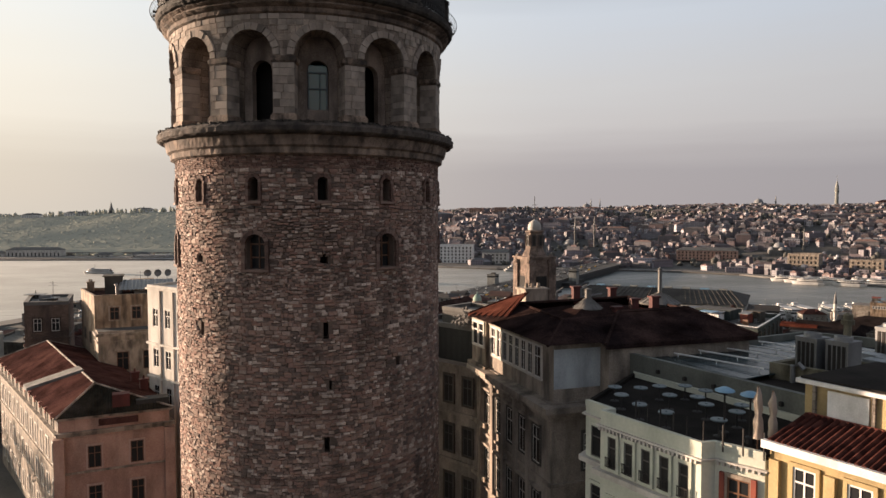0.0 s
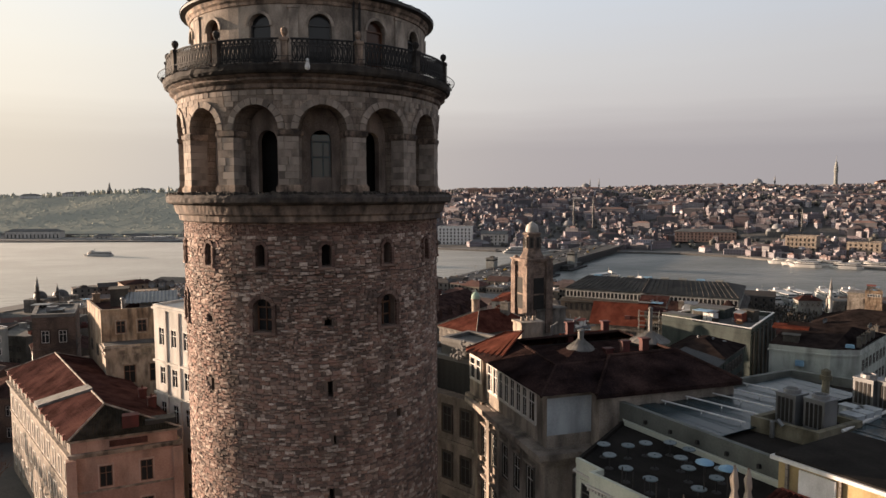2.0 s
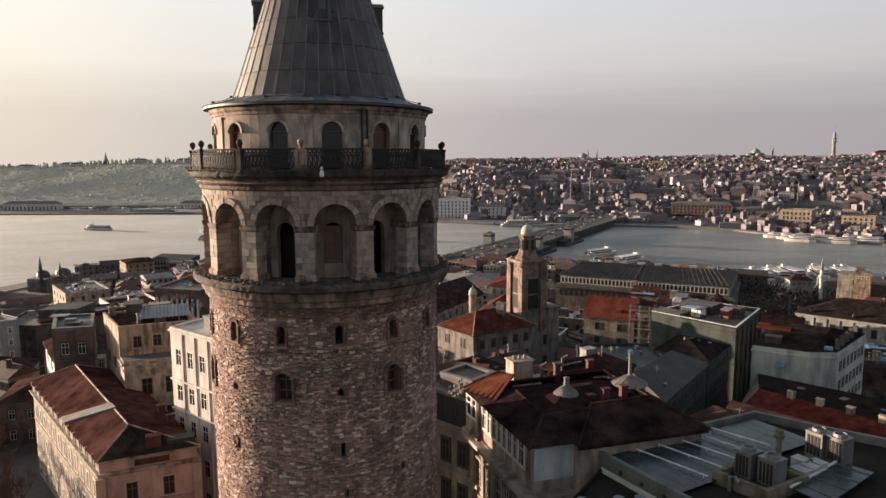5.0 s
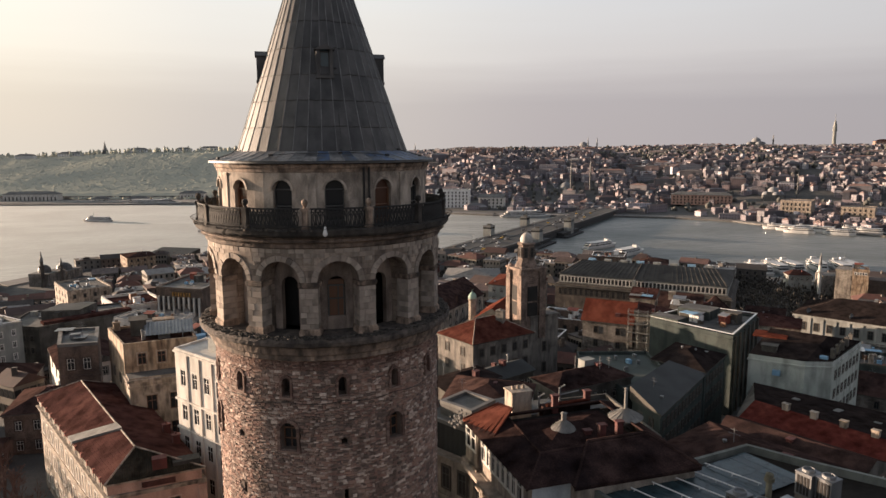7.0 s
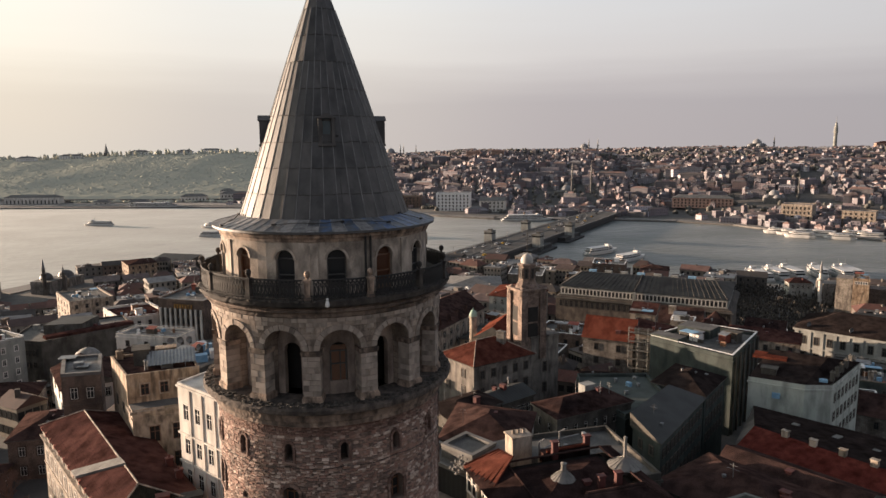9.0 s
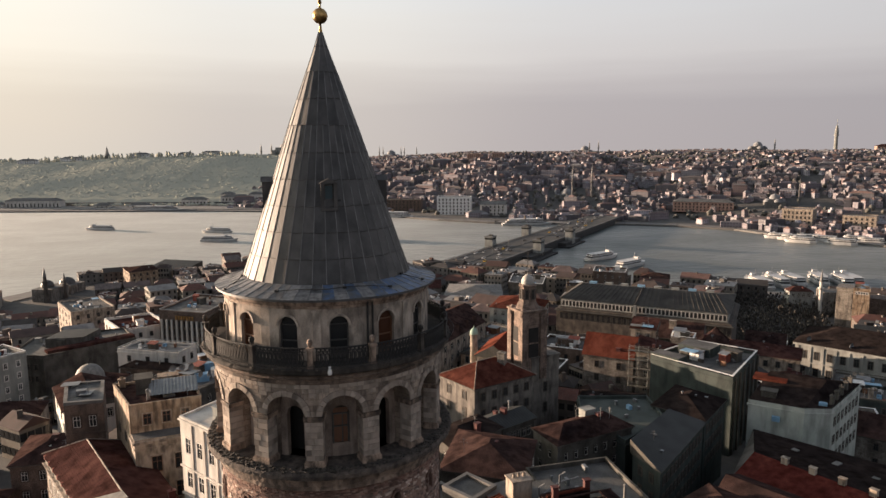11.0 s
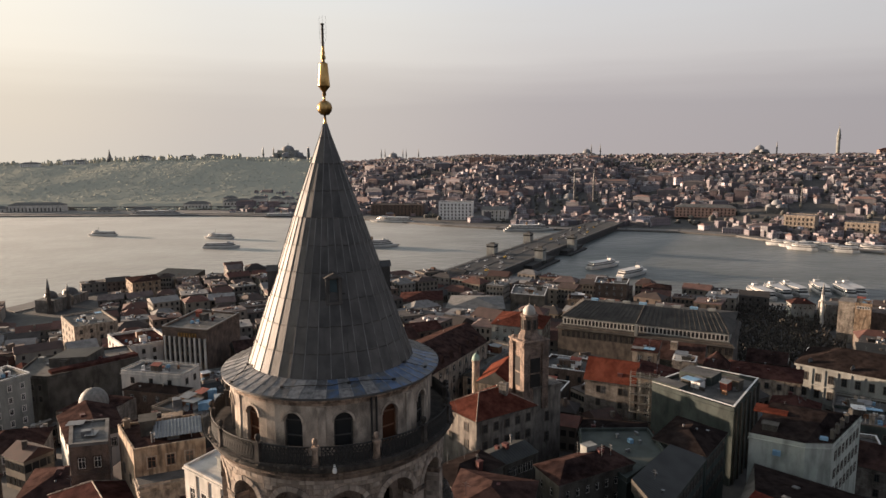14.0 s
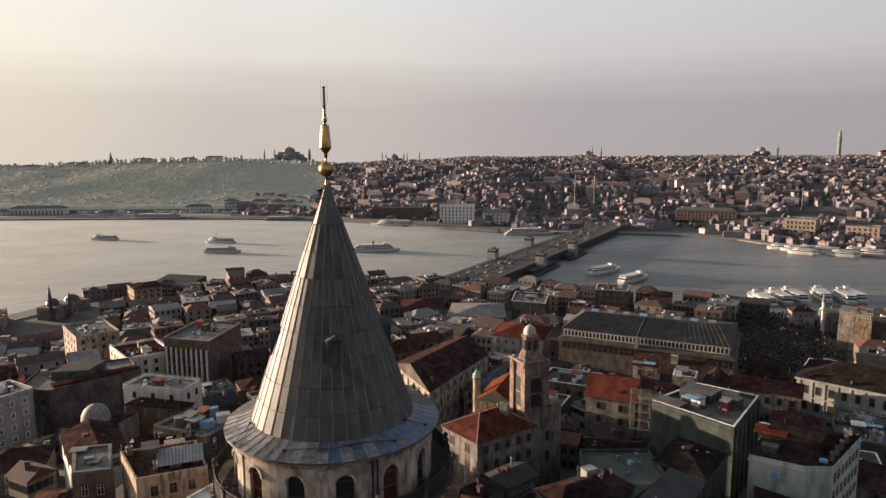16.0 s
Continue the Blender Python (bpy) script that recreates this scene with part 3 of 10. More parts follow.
def arch_wall(name, r_out, r_in, z0, z_spring, z_top, half_deg, mat, floor_z, label, az0):
    """A ring wall with 14 arched openings."""
    b = Mesh()
    rad = radians(half_deg) * r_out
    n = 14

    def col(k, i):
        a = az0 + BAY * k - half_deg + 2 * half_deg * i / n
        d = (2 * i / n - 1)
        return a, z_spring + rad * math.sqrt(max(0, 1 - d * d))

    for k in range(14):
        a_end, a_next = az0 + BAY * k + half_deg, az0 + BAY * (k + 1) - half_deg
        for i in range(n):
            (a, za), (c, zc) = col(k, i), col(k, i + 1)
            b.face([ring(r_out, a, za), ring(r_out, c, zc), ring(r_out, c, z_top), ring(r_out, a, z_top)])
            b.face([ring(r_in, c, zc), ring(r_in, a, za), ring(r_in, a, z_top), ring(r_in, c, z_top)])
            b.face([ring(r_out, c, zc), ring(r_out, a, za), ring(r_in, a, za), ring(r_in, c, zc)])
        for q in range(3):
            a, c = a_end + (a_next - a_end) * q / 3, a_end + (a_next - a_end) * (q + 1) / 3
            b.face([ring(r_out, a, z0), ring(r_out, c, z0), ring(r_out, c, z_top), ring(r_out, a, z_top)])
            b.face([ring(r_in, c, z0), ring(r_in, a, z0), ring(r_in, a, z_top), ring(r_in, c, z_top)])
        for a in (a_end, a_next):
            b.face([ring(r_out, a, z0), ring(r_out, a, z_spring), ring(r_in, a, z_spring), ring(r_in, a, z0)])
    return b.done(name, mat, tower, label)


AZ_ARCH = 14.6
arch_wall("arcade_wall", 8.2, 6.72, 35.36, 38.8, 40.9, 9.2, M_ashlar, 35.36, "arcade wall of weathered cut stone", AZ_ARCH)
# inner wall of the gallery with tall arched windows
arch_wall("gallery_wall", 6.7, 6.3, 35.36, 38.3, 40.9, 5.0, M_gallery, 35.36, "stained inner wall of the gallery", AZ_ARCH)
# Near-black backing in place of rooms, so the windows look unlit inside.
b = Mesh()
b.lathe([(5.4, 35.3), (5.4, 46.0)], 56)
b.done("core", M_dark, tower, "near-black sheet for unlit rooms behind the windows", uv=False)
b = Mesh()
b.lathe([(5.4, 40.86), (8.15, 40.86)], 84)
b.done("gallery_ceiling", M_gallery, tower)

# voussoir rings, pier blocks and capitals, built at az 0
ri, ro, hz = radians(9.2) * 8.2, radians(9.2) * 8.2 + 0.36, 38.8
ME_vous = []
for i in range(13):
    t0, t1 = math.pi * (i + 0.04) / 13, math.pi * (i + 0.96) / 13
    pts = []
    for y in (-8.27 - 0.015 * (i % 3), -8.05):
        for r_, t_ in ((ri, t0), (ro, t0), (ro, t1), (ri, t1)):
            x = -r_ * math.cos(t_)
            pts.append((x, y * math.cos(x / 8.2), hz + r_ * math.sin(t_)))
    b = Mesh()
    b.add(pts, [(0, 3, 2, 1), (0, 1, 5, 4), (1, 2, 6, 5), (2, 3, 7, 6), (3, 0, 4, 7)])
    ME_vous.append(b.data("voussoir", M_vous, uv=False))
b = Mesh()
b.box((0, -7.76, 38.5), (1.32, 1.06, 0.24))
b.box((0, -7.76, 38.42), (1.2, 0.98, 0.08))
ME_cap = b.data("capital", M_trim)
b = Mesh()
b.box((0, -7.78, 35.3), (1.34, 1.12, 0.42))
b.box((0, -7.77, 35.72), (1.22, 1.0, 0.1))
ME_base = b.data("pier_base", M_trim)
rr = random.Random(3)
zz = 35.82
ME_pier = []
while zz < 38.4:
    h = min(rr.uniform(0.3, 0.46), 38.42 - zz)
    cut = rr.uniform(-0.25, 0.25)
    for x0, x1 in ((-0.56, cut), (cut, 0.56)):
        b = Mesh()
        b.box(((x0 + x1) / 2, -7.735 - rr.uniform(0, 0.03), zz), (x1 - x0 - 0.02, 0.97, h - 0.02))
        ME_pier.append(b.data("pier_stone", M_vous))
    zz += h
# cut blocks of the spandrels, proud of the wall by different amounts
rr = random.Random(19)
ME_block = []
for w_ in (3.1, 3.7, 4.3):
    for q in (0.0, 0.012, 0.024):
        b = Mesh()
        hw, y0 = radians(w_ / 2) * 8.2 - 0.012, -8.215 - q
        b.add([(-hw, -8.1, 0), (hw, -8.1, 0), (hw, -8.1, 0.285), (-hw, -8.1, 0.285), (-hw + 0.01, y0, 0.01), (hw - 0.01, y0, 0.01), (hw - 0.01, y0, 0.275), (-hw + 0.01, y0, 0.275)],
              [(4, 5, 6, 7), (0, 1, 5, 4), (1, 2, 6, 5), (2, 3, 7, 6), (3, 0, 4, 7)])
        ME_block.append((w_, b.data("ashlar_block", M_vous, uv=False)))
for j in range(7):
    z_, a_ = 38.88 + 0.29 * j, -84.0 + rr.uniform(0, 2)
    while a_ < 106:
        w_, me = rr.choice(ME_block)
        mid = a_ + w_ / 2
        a_ += w_
        off = (mid - AZ_ARCH + BAY / 2) % BAY - BAY / 2
        near_ = max(0.0, abs(off) - w_ / 2) * radians(1) * 8.2
        if math.hypot(near_, z_ - hz) > ro + 0.04:
            place("ashlar_block", me, around(mid, 0, z_), tower)
b = Mesh()     # gallery window: frame, bar and glass
for x in (-0.5, 0.5):
    b.box((x, 0, 0.9), (0.09, 0.12, 2.1))
for z in (0.86, 2.05, 2.92):
    b.box((0, 0, z), (1.0, 0.1, 0.08))
b.box((0.12, 0, 0.9), (0.06, 0.1, 2.1))
b.face([(-0.5, 0.03, 0.9), (0.5, 0.03, 0.9), (0.5, 0.03, 3.35), (-0.5, 0.03, 3.35)], 1)
ME_gwin = b.data("gallery_window", [M_frame_dark, M_glass_sky])
ME_gwin_warm = b.data("gallery_window", [M_frame_dark, M_glass_warm])
b = Mesh()
b.box((0, 0, 0), (1.15, 0.3, 0.9))
ME_gsill = b.data("gallery_parapet", M_gallery)
for k in range(14):
    az = AZ_ARCH + BAY * k
    if 5 <= k <= 9:             # far side, never passed
        rear = Mesh()
        for src, turn in [(me, around(az)) for me in ME_vous] + [(me, around(az + BAY / 2)) for me in ME_pier]:
            rear.add([tuple(turn @ v_.co) for v_ in src.vertices], [tuple(p_.vertices) for p_ in src.polygons])
        tagged(rear.done("pier_and_arch", M_ashlar, tower, uv=False), kind="stuff")
    else:
        for me in ME_vous:
            place("voussoir", me, around(az), tower)
        for me in ME_pier:
            place("pier_stone", me, around(az + BAY / 2), tower)
    place("capital", ME_cap, around(az + BAY / 2), tower)
    place("pier_base", ME_base, around(az + BAY / 2), tower)
    if k not in (1, 13):
        place("gallery_window", ME_gwin_warm if k in (0, 5) else ME_gwin, around(az, 6.5, 35.3), tower, "tall arched window with dark frame")
        place("gallery_parapet", ME_gsill, around(az, 6.5, 35.36), tower)

b = Mesh()
b.lathe([(7.3, 40.9), (8.24, 40.9), (8.36, 40.98), (8.38, 41.2), (8.55, 41.28), (8.66, 41.36), (8.52, 41.42), (8.5, 41.5), (8.7, 41.6), (8.75, 41.64)], 300, jitter=0.016, rng=rng)
b.done("balcony_cornice", M_ledgetrim, tower, "weathered stone balcony cornice")
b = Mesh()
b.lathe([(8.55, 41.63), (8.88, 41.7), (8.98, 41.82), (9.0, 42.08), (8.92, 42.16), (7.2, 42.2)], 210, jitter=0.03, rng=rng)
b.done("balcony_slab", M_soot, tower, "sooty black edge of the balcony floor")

# balcony: stone posts with balls, wrought iron between, net frame outside
b = Mesh()
b.box((0, -8.72, 42.15), (0.42, 0.42, 0.16))
b.box((0, -8.72, 42.3), (0.34, 0.34, 1.0))
b.box((0, -8.72, 43.3), (0.44, 0.44, 0.16))
b.lathe([(0.02, 43.44), (0.1, 43.48), (0.08, 43.56), (0.17, 43.68), (0.2, 43.8), (0.16, 43.94), (0.02, 44.02)], 10, c=(0, -8.72, 0))
ME_post = b.data("balcony_post", M_soot)
ME_post_pale = b.data("balcony_post", M_trim)
b = Mesh()
n = 12
arc = [ring(8.75, -10.9 + 21.8 * i / n, 0) for i in range(n + 1)]
for z, r_ in ((43.42, 0.05), (42.3, 0.035), (43.18, 0.022)):
    b.tube([(x, y, z) for x, y, _ in arc], r_, 5)
ME_rail = b.data("rail_frame", M_iron, uv=False)
b = Mesh()          # one wrought panel: an upright between two ovals and small rings above
b.tube([ring(8.75, -0.86, 42.2), ring(8.75, -0.86, 43.42)], 0.034, 4)
for cz, cr, cw in ((42.74, 0.4, 0.115), (43.3, 0.09, 0.1)):
    b.tube([ring(8.76, math.degrees(cw * math.cos(q * math.pi / 6) / 8.75), cz + cr * math.sin(q * math.pi / 6)) for q in range(13)], 0.036, 4)
b.tube([ring(8.76, 0.25 * math.sin(q * 1.2), 42.36 + 0.12 * q) for q in range(8)], 0.04, 4)
ME_scroll = b.data("scroll", M_iron, uv=False)
b = Mesh()
b.tube([ring(9.28, -12.857 + BAY * i / 10, 42.42) for i in range(11)], 0.02, 4)
b.tube([ring(9.12, -12.857 + BAY * i / 10, 42.2) for i in range(11)], 0.012, 4)
for i in range(10):
    a = -12.857 + BAY * (i + 0.5) / 10
    b.tube([ring(8.95, a, 42.0), ring(9.28, a, 42.42)], 0.012, 4)
ME_net = b.data("net_frame", M_iron, uv=False)
for k in range(14):
    az = AZ_ARCH + BAY * k
    place("balcony_post", ME_post_pale if k in (0, 13) else ME_post, around(az + BAY / 2), tower, "stone post with a ball")
    rail = place("iron_railing", ME_rail, around(az), tower, "black wrought iron railing")
    for i in range(12):
        c = new("scroll", ME_scroll)
        c.parent = rail
        c.matrix_basis = Matrix.Rotation(radians(-9.9 + 1.72 * i + 0.45), 4, "Z")
    place("net_frame", ME_net, around(az), tower)

# drum under the cone
arch_wall("drum_wall", 7.35, 6.9, 42.2, 44.45, 46.0, 4.9, M_plaster_drum, 42.2, "stained rendered drum with arched windows", 14.6)
b = Mesh()
for x in (-0.58, 0.58):
    b.box((x, 0, 0), (0.09, 0.1, 2.3))
for z in (1.15, 2.2):
    b.box((0, 0, z), (1.2, 0.09, 0.08))
b.box((0, 0, 0), (1.2, 0.09, 0.3))
b.face([(-0.6, 0.04, 0), (0.6, 0.04, 0), (0.6, 0.04, 2.85), (-0.6, 0.04, 2.85)], 1)
ME_dwin = b.data("drum_window", [M_frame_dark, M_glass])
ME_dwin_brown = b.data("drum_window", [M_wood, M_glass_brown])
b = Mesh()
b.box((0, -7.36, 42.2), (0.5, 0.14, 3.3))
b.box((0, -7.38, 45.35), (0.64, 0.2, 0.14))
ME_pil = b.data("pilaster", M_plaster_drum)
b = Mesh()
q = radians(4.9) * 7.35
for i in range(12):
    t_ = math.pi * i / 11
    b.v += [(-r_ * math.cos(t_), y, 44.45 + r_ * math.sin(t_)) for r_, y in ((q, -7.25), (q, -7.42), (q + 0.14, -7.42), (q + 0.14, -7.25))]
b.f = [(4 * i + k, 4 * i + 4 + k, 4 * i + 5 + k, 4 * i + 1 + k) for i in range(11) for k in range(3)]
b.m = [0] * len(b.f)
ME_hood = b.data("window_hood", M_plaster_drum)
for k in range(14):
    az = 14.6 + BAY * k
    place("drum_window", ME_dwin_brown if k in (1, 12, 13, 6) and k != 13 else ME_dwin, around(az, 7.05, 42.25), tower)
    place("window_hood", ME_hood, around(az), tower)
    if k % 2 == 1:
        place("pilaster", ME_pil, around(az + BAY / 2 + (2 if k == 13 else 0)), tower)
b = Mesh()
for a in (28.9, 31.6):
    b.tube([ring(7.5, a, 42.2), ring(7.5, a, 46.1)], 0.075, 6)
b.done("downpipe", M_iron, tower, "two dark downpipes", uv=False)
b = Mesh()
b.lathe([(7.3, 45.55), (7.42, 45.58), (7.45, 45.75), (7.55, 45.85), (7.6, 46.05), (7.3, 46.1)], 84, jitter=0.01, rng=rng)
b.done("drum_cornice", M_trim, tower)

# lead cone: sheets row by row, standing seams
CONE = [(7.92, 46.30), (7.0, 46.52), (5.98, 46.86), (5.40, 48.45), (4.83, 50.15), (4.25, 51.85), (3.66, 53.6), (3.05, 55.4), (2.42, 57.25), (1.76, 59.1), (1.08, 60.95), (0.42, 62.75), (0.1, 63.75)]
SEG = [56, 56, 40, 40, 40, 40, 40, 40, 20, 20, 10, 10]
rest = Mesh()
seams = Mesh()
skirt_seams = Mesh()
for q in range(len(CONE) - 1):
    (r0, z0), (r1, z1), n = CONE[q], CONE[q + 1], SEG[q]
    st = 360.0 / n
    pts = []
    for a, t_, d in ((-st / 2, 0, 0.0), (st / 2, 0, 0.0), (st / 2, 1, 0.02), (-st / 2, 1, 0.02)):
        rr_, zz_ = r0 + (r1 - r0) * t_, z0 + (z1 - z0) * t_
        pts.append(ring(rr_ + 0.03, a * 0.985, zz_ - (0.03 if t_ == 0 else 0)))
    for a, t_ in ((-st / 2, 0), (st / 2, 0), (st / 2, 1), (-st / 2, 1)):
        rr_, zz_ = r0 + (r1 - r0) * t_, z0 + (z1 - z0) * t_
        pts.append(ring(rr_ - 0.01, a, zz_ - (0.04 if t_ == 0 else 0)))
    b = Mesh()
    b.add(pts, [(0, 1, 2, 3), (4, 5, 1, 0), (5, 6, 2, 1), (6, 7, 3, 2), (7, 4, 0, 3)])
    me = b.data("lead_panel", M_lead if q > 1 else M_skirt, uv=False)
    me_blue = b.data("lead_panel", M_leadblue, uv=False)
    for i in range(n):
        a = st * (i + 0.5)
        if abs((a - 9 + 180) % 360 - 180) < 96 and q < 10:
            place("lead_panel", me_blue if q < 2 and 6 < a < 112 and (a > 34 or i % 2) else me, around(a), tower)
        else:
            m = Matrix.Rotation(radians(a), 3, "Z")
            rest.add([tuple(m @ Vector(p)) for p in pts], [(0, 1, 2, 3), (4, 5, 1, 0), (5, 6, 2, 1), (6, 7, 3, 2), (7, 4, 0, 3)])
        e = st / 2 + a
        (seams if q > 1 else skirt_seams).tube([ring(r0 + 0.03, e, z0), ring(r1 + 0.03, e, z1)], 0.03 if q > 1 else 0.022, 4)
for r_, z_ in CONE[2:-1]:
    joints = Mesh()
    joints.tube([ring(r_ + 0.035 + rng.uniform(-0.012, 0.012), 5 * i, z_ - 0.03 + rng.uniform(-0.05, 0.05)) for i in range(73)], 0.026, 4)
    joints.done("lead_joint", M_soot, tower, "lapped joint round the cone", uv=False)
rest.lathe([(7.9, 46.26), (7.92, 46.12), (7.3, 46.05)], 84)
tagged(rest.done("lead_sheets", M_leadrest, tower, "grey lead sheets of the far side", uv=False), kind="stuff")
tagged(skirt_seams.done("skirt_seams", M_palelead, tower, "pale seams of the skirt", uv=False), kind="stuff")
tagged(seams.done("lead_seams", M_seam, tower, "standing seams", uv=False), kind="stuff")
for pts in ([(6.2, -62, 46.95), (6.6, -58, 46.72), (7.2, -55, 46.55), (7.85, -50, 46.42)], [(7.0, -18, 46.62), (6.7, -6, 46.72), (6.75, 8, 46.7), (6.5, 20, 46.78), (6.7, 34, 46.72), (7.2, 44, 46.6)],
            [(6.1, 66, 46.95), (6.7, 70, 46.72), (7.4, 72, 46.52)], [(4.1, 22, 52.2), (5.0, 21.5, 49.6), (5.9, 21, 47.0), (6.6, 19, 46.75)]):
    b = Mesh()
    b.tube([ring(r_, a, z_) for r_, a, z_ in pts], 0.028, 4)
    for r_, a, z_ in (pts[0], pts[-1]):
        b.box(ring(r_, a, z_ - 0.05), (0.24, 0.16, 0.12), a)
    b.done("conductor_cable", M_iron, tower, "thin cable clamped over the lead", uv=False)
# dormers
b = Mesh()
b.box((-0.43, -3.75, 51.7), (0.22, 1.3, 1.7))
b.box((0.43, -3.75, 51.7), (0.22, 1.3, 1.7))
b.box((0, -3.75, 51.55), (1.16, 1.4, 0.16))
for q in (-0.28, 0.28):
    b.box((q, -4.12, 51.72), (0.07, 0.08, 1.7), 0, 2)
b.box((0, -4.12, 53.2), (0.56, 0.08, 0.08), 0, 2)
b.add([(-0.66, -4.5, 53.35), (0, -4.5, 53.72), (0.66, -4.5, 53.35), (-0.66, -3.0, 53.35), (0, -3.0, 53.72), (0.66, -3.0, 53.35)], [(0, 1, 4, 3), (1, 2, 5, 4), (0, 2, 1)])
b.face([(-0.5, -4.1, 51.7), (0.5, -4.1, 51.7), (0.5, -4.1, 53.4), (-0.5, -4.1, 53.4)], 1)
ME_dormer = b.data("dormer", [M_lead, M_glass_sky, M_frame_dark], uv=False)
for k in range(4):
    place("dormer", ME_dormer, around(13.0 + 90 * k), tower, "small lead-roofed dormer")
b = Mesh()
b.lathe([(0.16, 63.55), (0.1, 64.0), (0.08, 64.3), (0.3, 64.36), (0.48, 64.58), (0.545, 64.82), (0.48, 65.08), (0.3, 65.28), (0.09, 65.36), (0.08, 65.62), (0.14, 65.68), (0.12, 65.92), (0.14, 65.94), (0.41, 66.3), (0.43, 66.34), (0.428, 66.38),
         (0.304, 67.85), (0.3, 67.89), (0.27, 67.92), (0.15, 67.96), (0.13, 67.98), (0.1, 68.1), (0.17, 68.22), (0.18, 68.35), (0.1, 68.5), (0.15, 68.62), (0.09, 68.78), (0.11, 68.95), (0.09, 69.1)], 20)
b.done("finial", M_gold, tower, "gilded finial of ball and bottle", uv=False, smooth=True)
b = Mesh()
b.lathe([(0.1, 69.05), (0.085, 69.2), (0.085, 70.5), (0.13, 70.52), (0.13, 70.6), (0.01, 70.63)], 12)
b.done("finial_rod", M_moss, tower, "dark tarnished rod", uv=False)
b = Mesh()
for x, y in ((0.25, 0), (-0.22, 0.1), (0.05, -0.2)):
    b.tube([(x * 0.4, y * 0.4, 69.2), (x, y, 69.6), (x, y, 71.1)], 0.008, 4)
for z in (69.3, 69.6, 69.9, 70.2):
    b.tube([(-0.16, 0, z), (0.16, 0, z)], 0.012, 4)
b.done("lightning_rods", M_iron, tower, "thin lightning rods", uv=False)

white_lamp = thing("white_lamp", ring(9.05, 9.5, 41.75), "small white lamp on the edge of the balcony", "lamp")
b = Mesh()
lx, ly, lz = ring(9.05, 9.5, 41.75)
b.lathe([(0.02, 0.0), (0.13, 0.06), (0.15, 0.2), (0.1, 0.36), (0.07, 0.48), (0.09, 0.56), (0.02, 0.62)], 10, c=(lx, ly, lz))
b.done("shade", M_white, white_lamp, uv=False, smooth=True)

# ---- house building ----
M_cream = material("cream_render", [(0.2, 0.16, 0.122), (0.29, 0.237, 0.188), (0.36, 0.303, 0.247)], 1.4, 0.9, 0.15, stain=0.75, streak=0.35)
M_yellow = material("yellow_render", [(0.3, 0.22, 0.1), (0.38, 0.29, 0.145)], 0.9, 0.85, 0.1, stain=0.45)
M_ochre = material("peeling_ochre_render", [(0.16, 0.106, 0.068), (0.27, 0.19, 0.125), (0.35, 0.27, 0.195)], 2.0, 0.9, 0.2, stain=0.72, streak=0.18)
M_palegreen = material("pale_green_render", [(0.414, 0.432, 0.36), (0.504, 0.513, 0.432)], 0.6, 0.85, 0.1, stain=0.2)
M_offwhite = material("off_white_render", [(0.442, 0.416, 0.374), (0.561, 0.527, 0.484)], 0.7, 0.85, 0.1, stain=0.4, streak=0.18)
M_oldcream = material("stained_cream_render", [(0.13, 0.1, 0.075), (0.2, 0.16, 0.125), (0.26, 0.212, 0.17)], 1.6, 0.9, 0.2, stain=0.8, streak=0.5)
M_pink = material("faded_pink_render", [(0.289, 0.17, 0.132), (0.374, 0.23, 0.178), (0.425, 0.289, 0.23)], 0.8, 0.9, 0.15, stain=0.4)
M_palepink = material("pale_pink_stucco", [(0.36, 0.25, 0.205), (0.46, 0.335, 0.28)], 1.2, 0.9, 0.15, stain=0.4)
M_grey = material("grey_render", [(0.048, 0.044, 0.039), (0.082, 0.076, 0.067), (0.115, 0.107, 0.096)], 0.7, 0.9, 0.15, stain=0.4, gloss=0.1)
M_greengrey = material("green_grey_cladding", [(0.038, 0.047, 0.044), (0.06, 0.07, 0.066)], 0.7, 0.85, 0.1, stain=0.4, gloss=0.08)
M_brown = material("brown_brick_wall", [(0.0788, 0.0562, 0.045), (0.146, 0.101, 0.0788), (0.203, 0.146, 0.112)], 1, 0.9, 0.3, pattern=("blocks", 0.3, 0.1, 0.01), stain=0.4)
M_stonewall = material("grey_stone_wall", [(0.136, 0.118, 0.0998), (0.227, 0.199, 0.172), (0.299, 0.272, 0.236)], 1, 0.9, 0.2, pattern=("blocks", 0.7, 0.35, 0.015), stain=0.6, streak=0.2)
M_tile = material("red_roof_tiles", [(0.036, 0.0188, 0.0172), (0.058, 0.0285, 0.0252), (0.083, 0.0415, 0.035)], 0.8, 0.85, 0.8, pattern=("tiles", 0.22, 0.36, 0.025), stain=0.5, gloss=0.0)
M_tile_red = material("deep_red_tiles", [(0.06, 0.016, 0.013), (0.09, 0.024, 0.019), (0.115, 0.034, 0.026)], 0.9, 0.88, 0.8, pattern=("tiles", 0.24, 0.38, 0.03), stain=0.5, gloss=0.0)
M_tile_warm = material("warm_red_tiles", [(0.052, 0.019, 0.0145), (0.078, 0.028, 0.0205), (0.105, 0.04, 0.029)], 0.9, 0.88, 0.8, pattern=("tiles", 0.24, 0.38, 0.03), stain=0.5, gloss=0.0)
M_tile_old = material("old_brown_tiles", [(0.0244, 0.0166, 0.0156), (0.0461, 0.0289, 0.0262), (0.0703, 0.0416, 0.0349)], 0.8, 0.9, 0.8, pattern=("tiles", 0.22, 0.36, 0.025), stain=0.5, gloss=0.0)
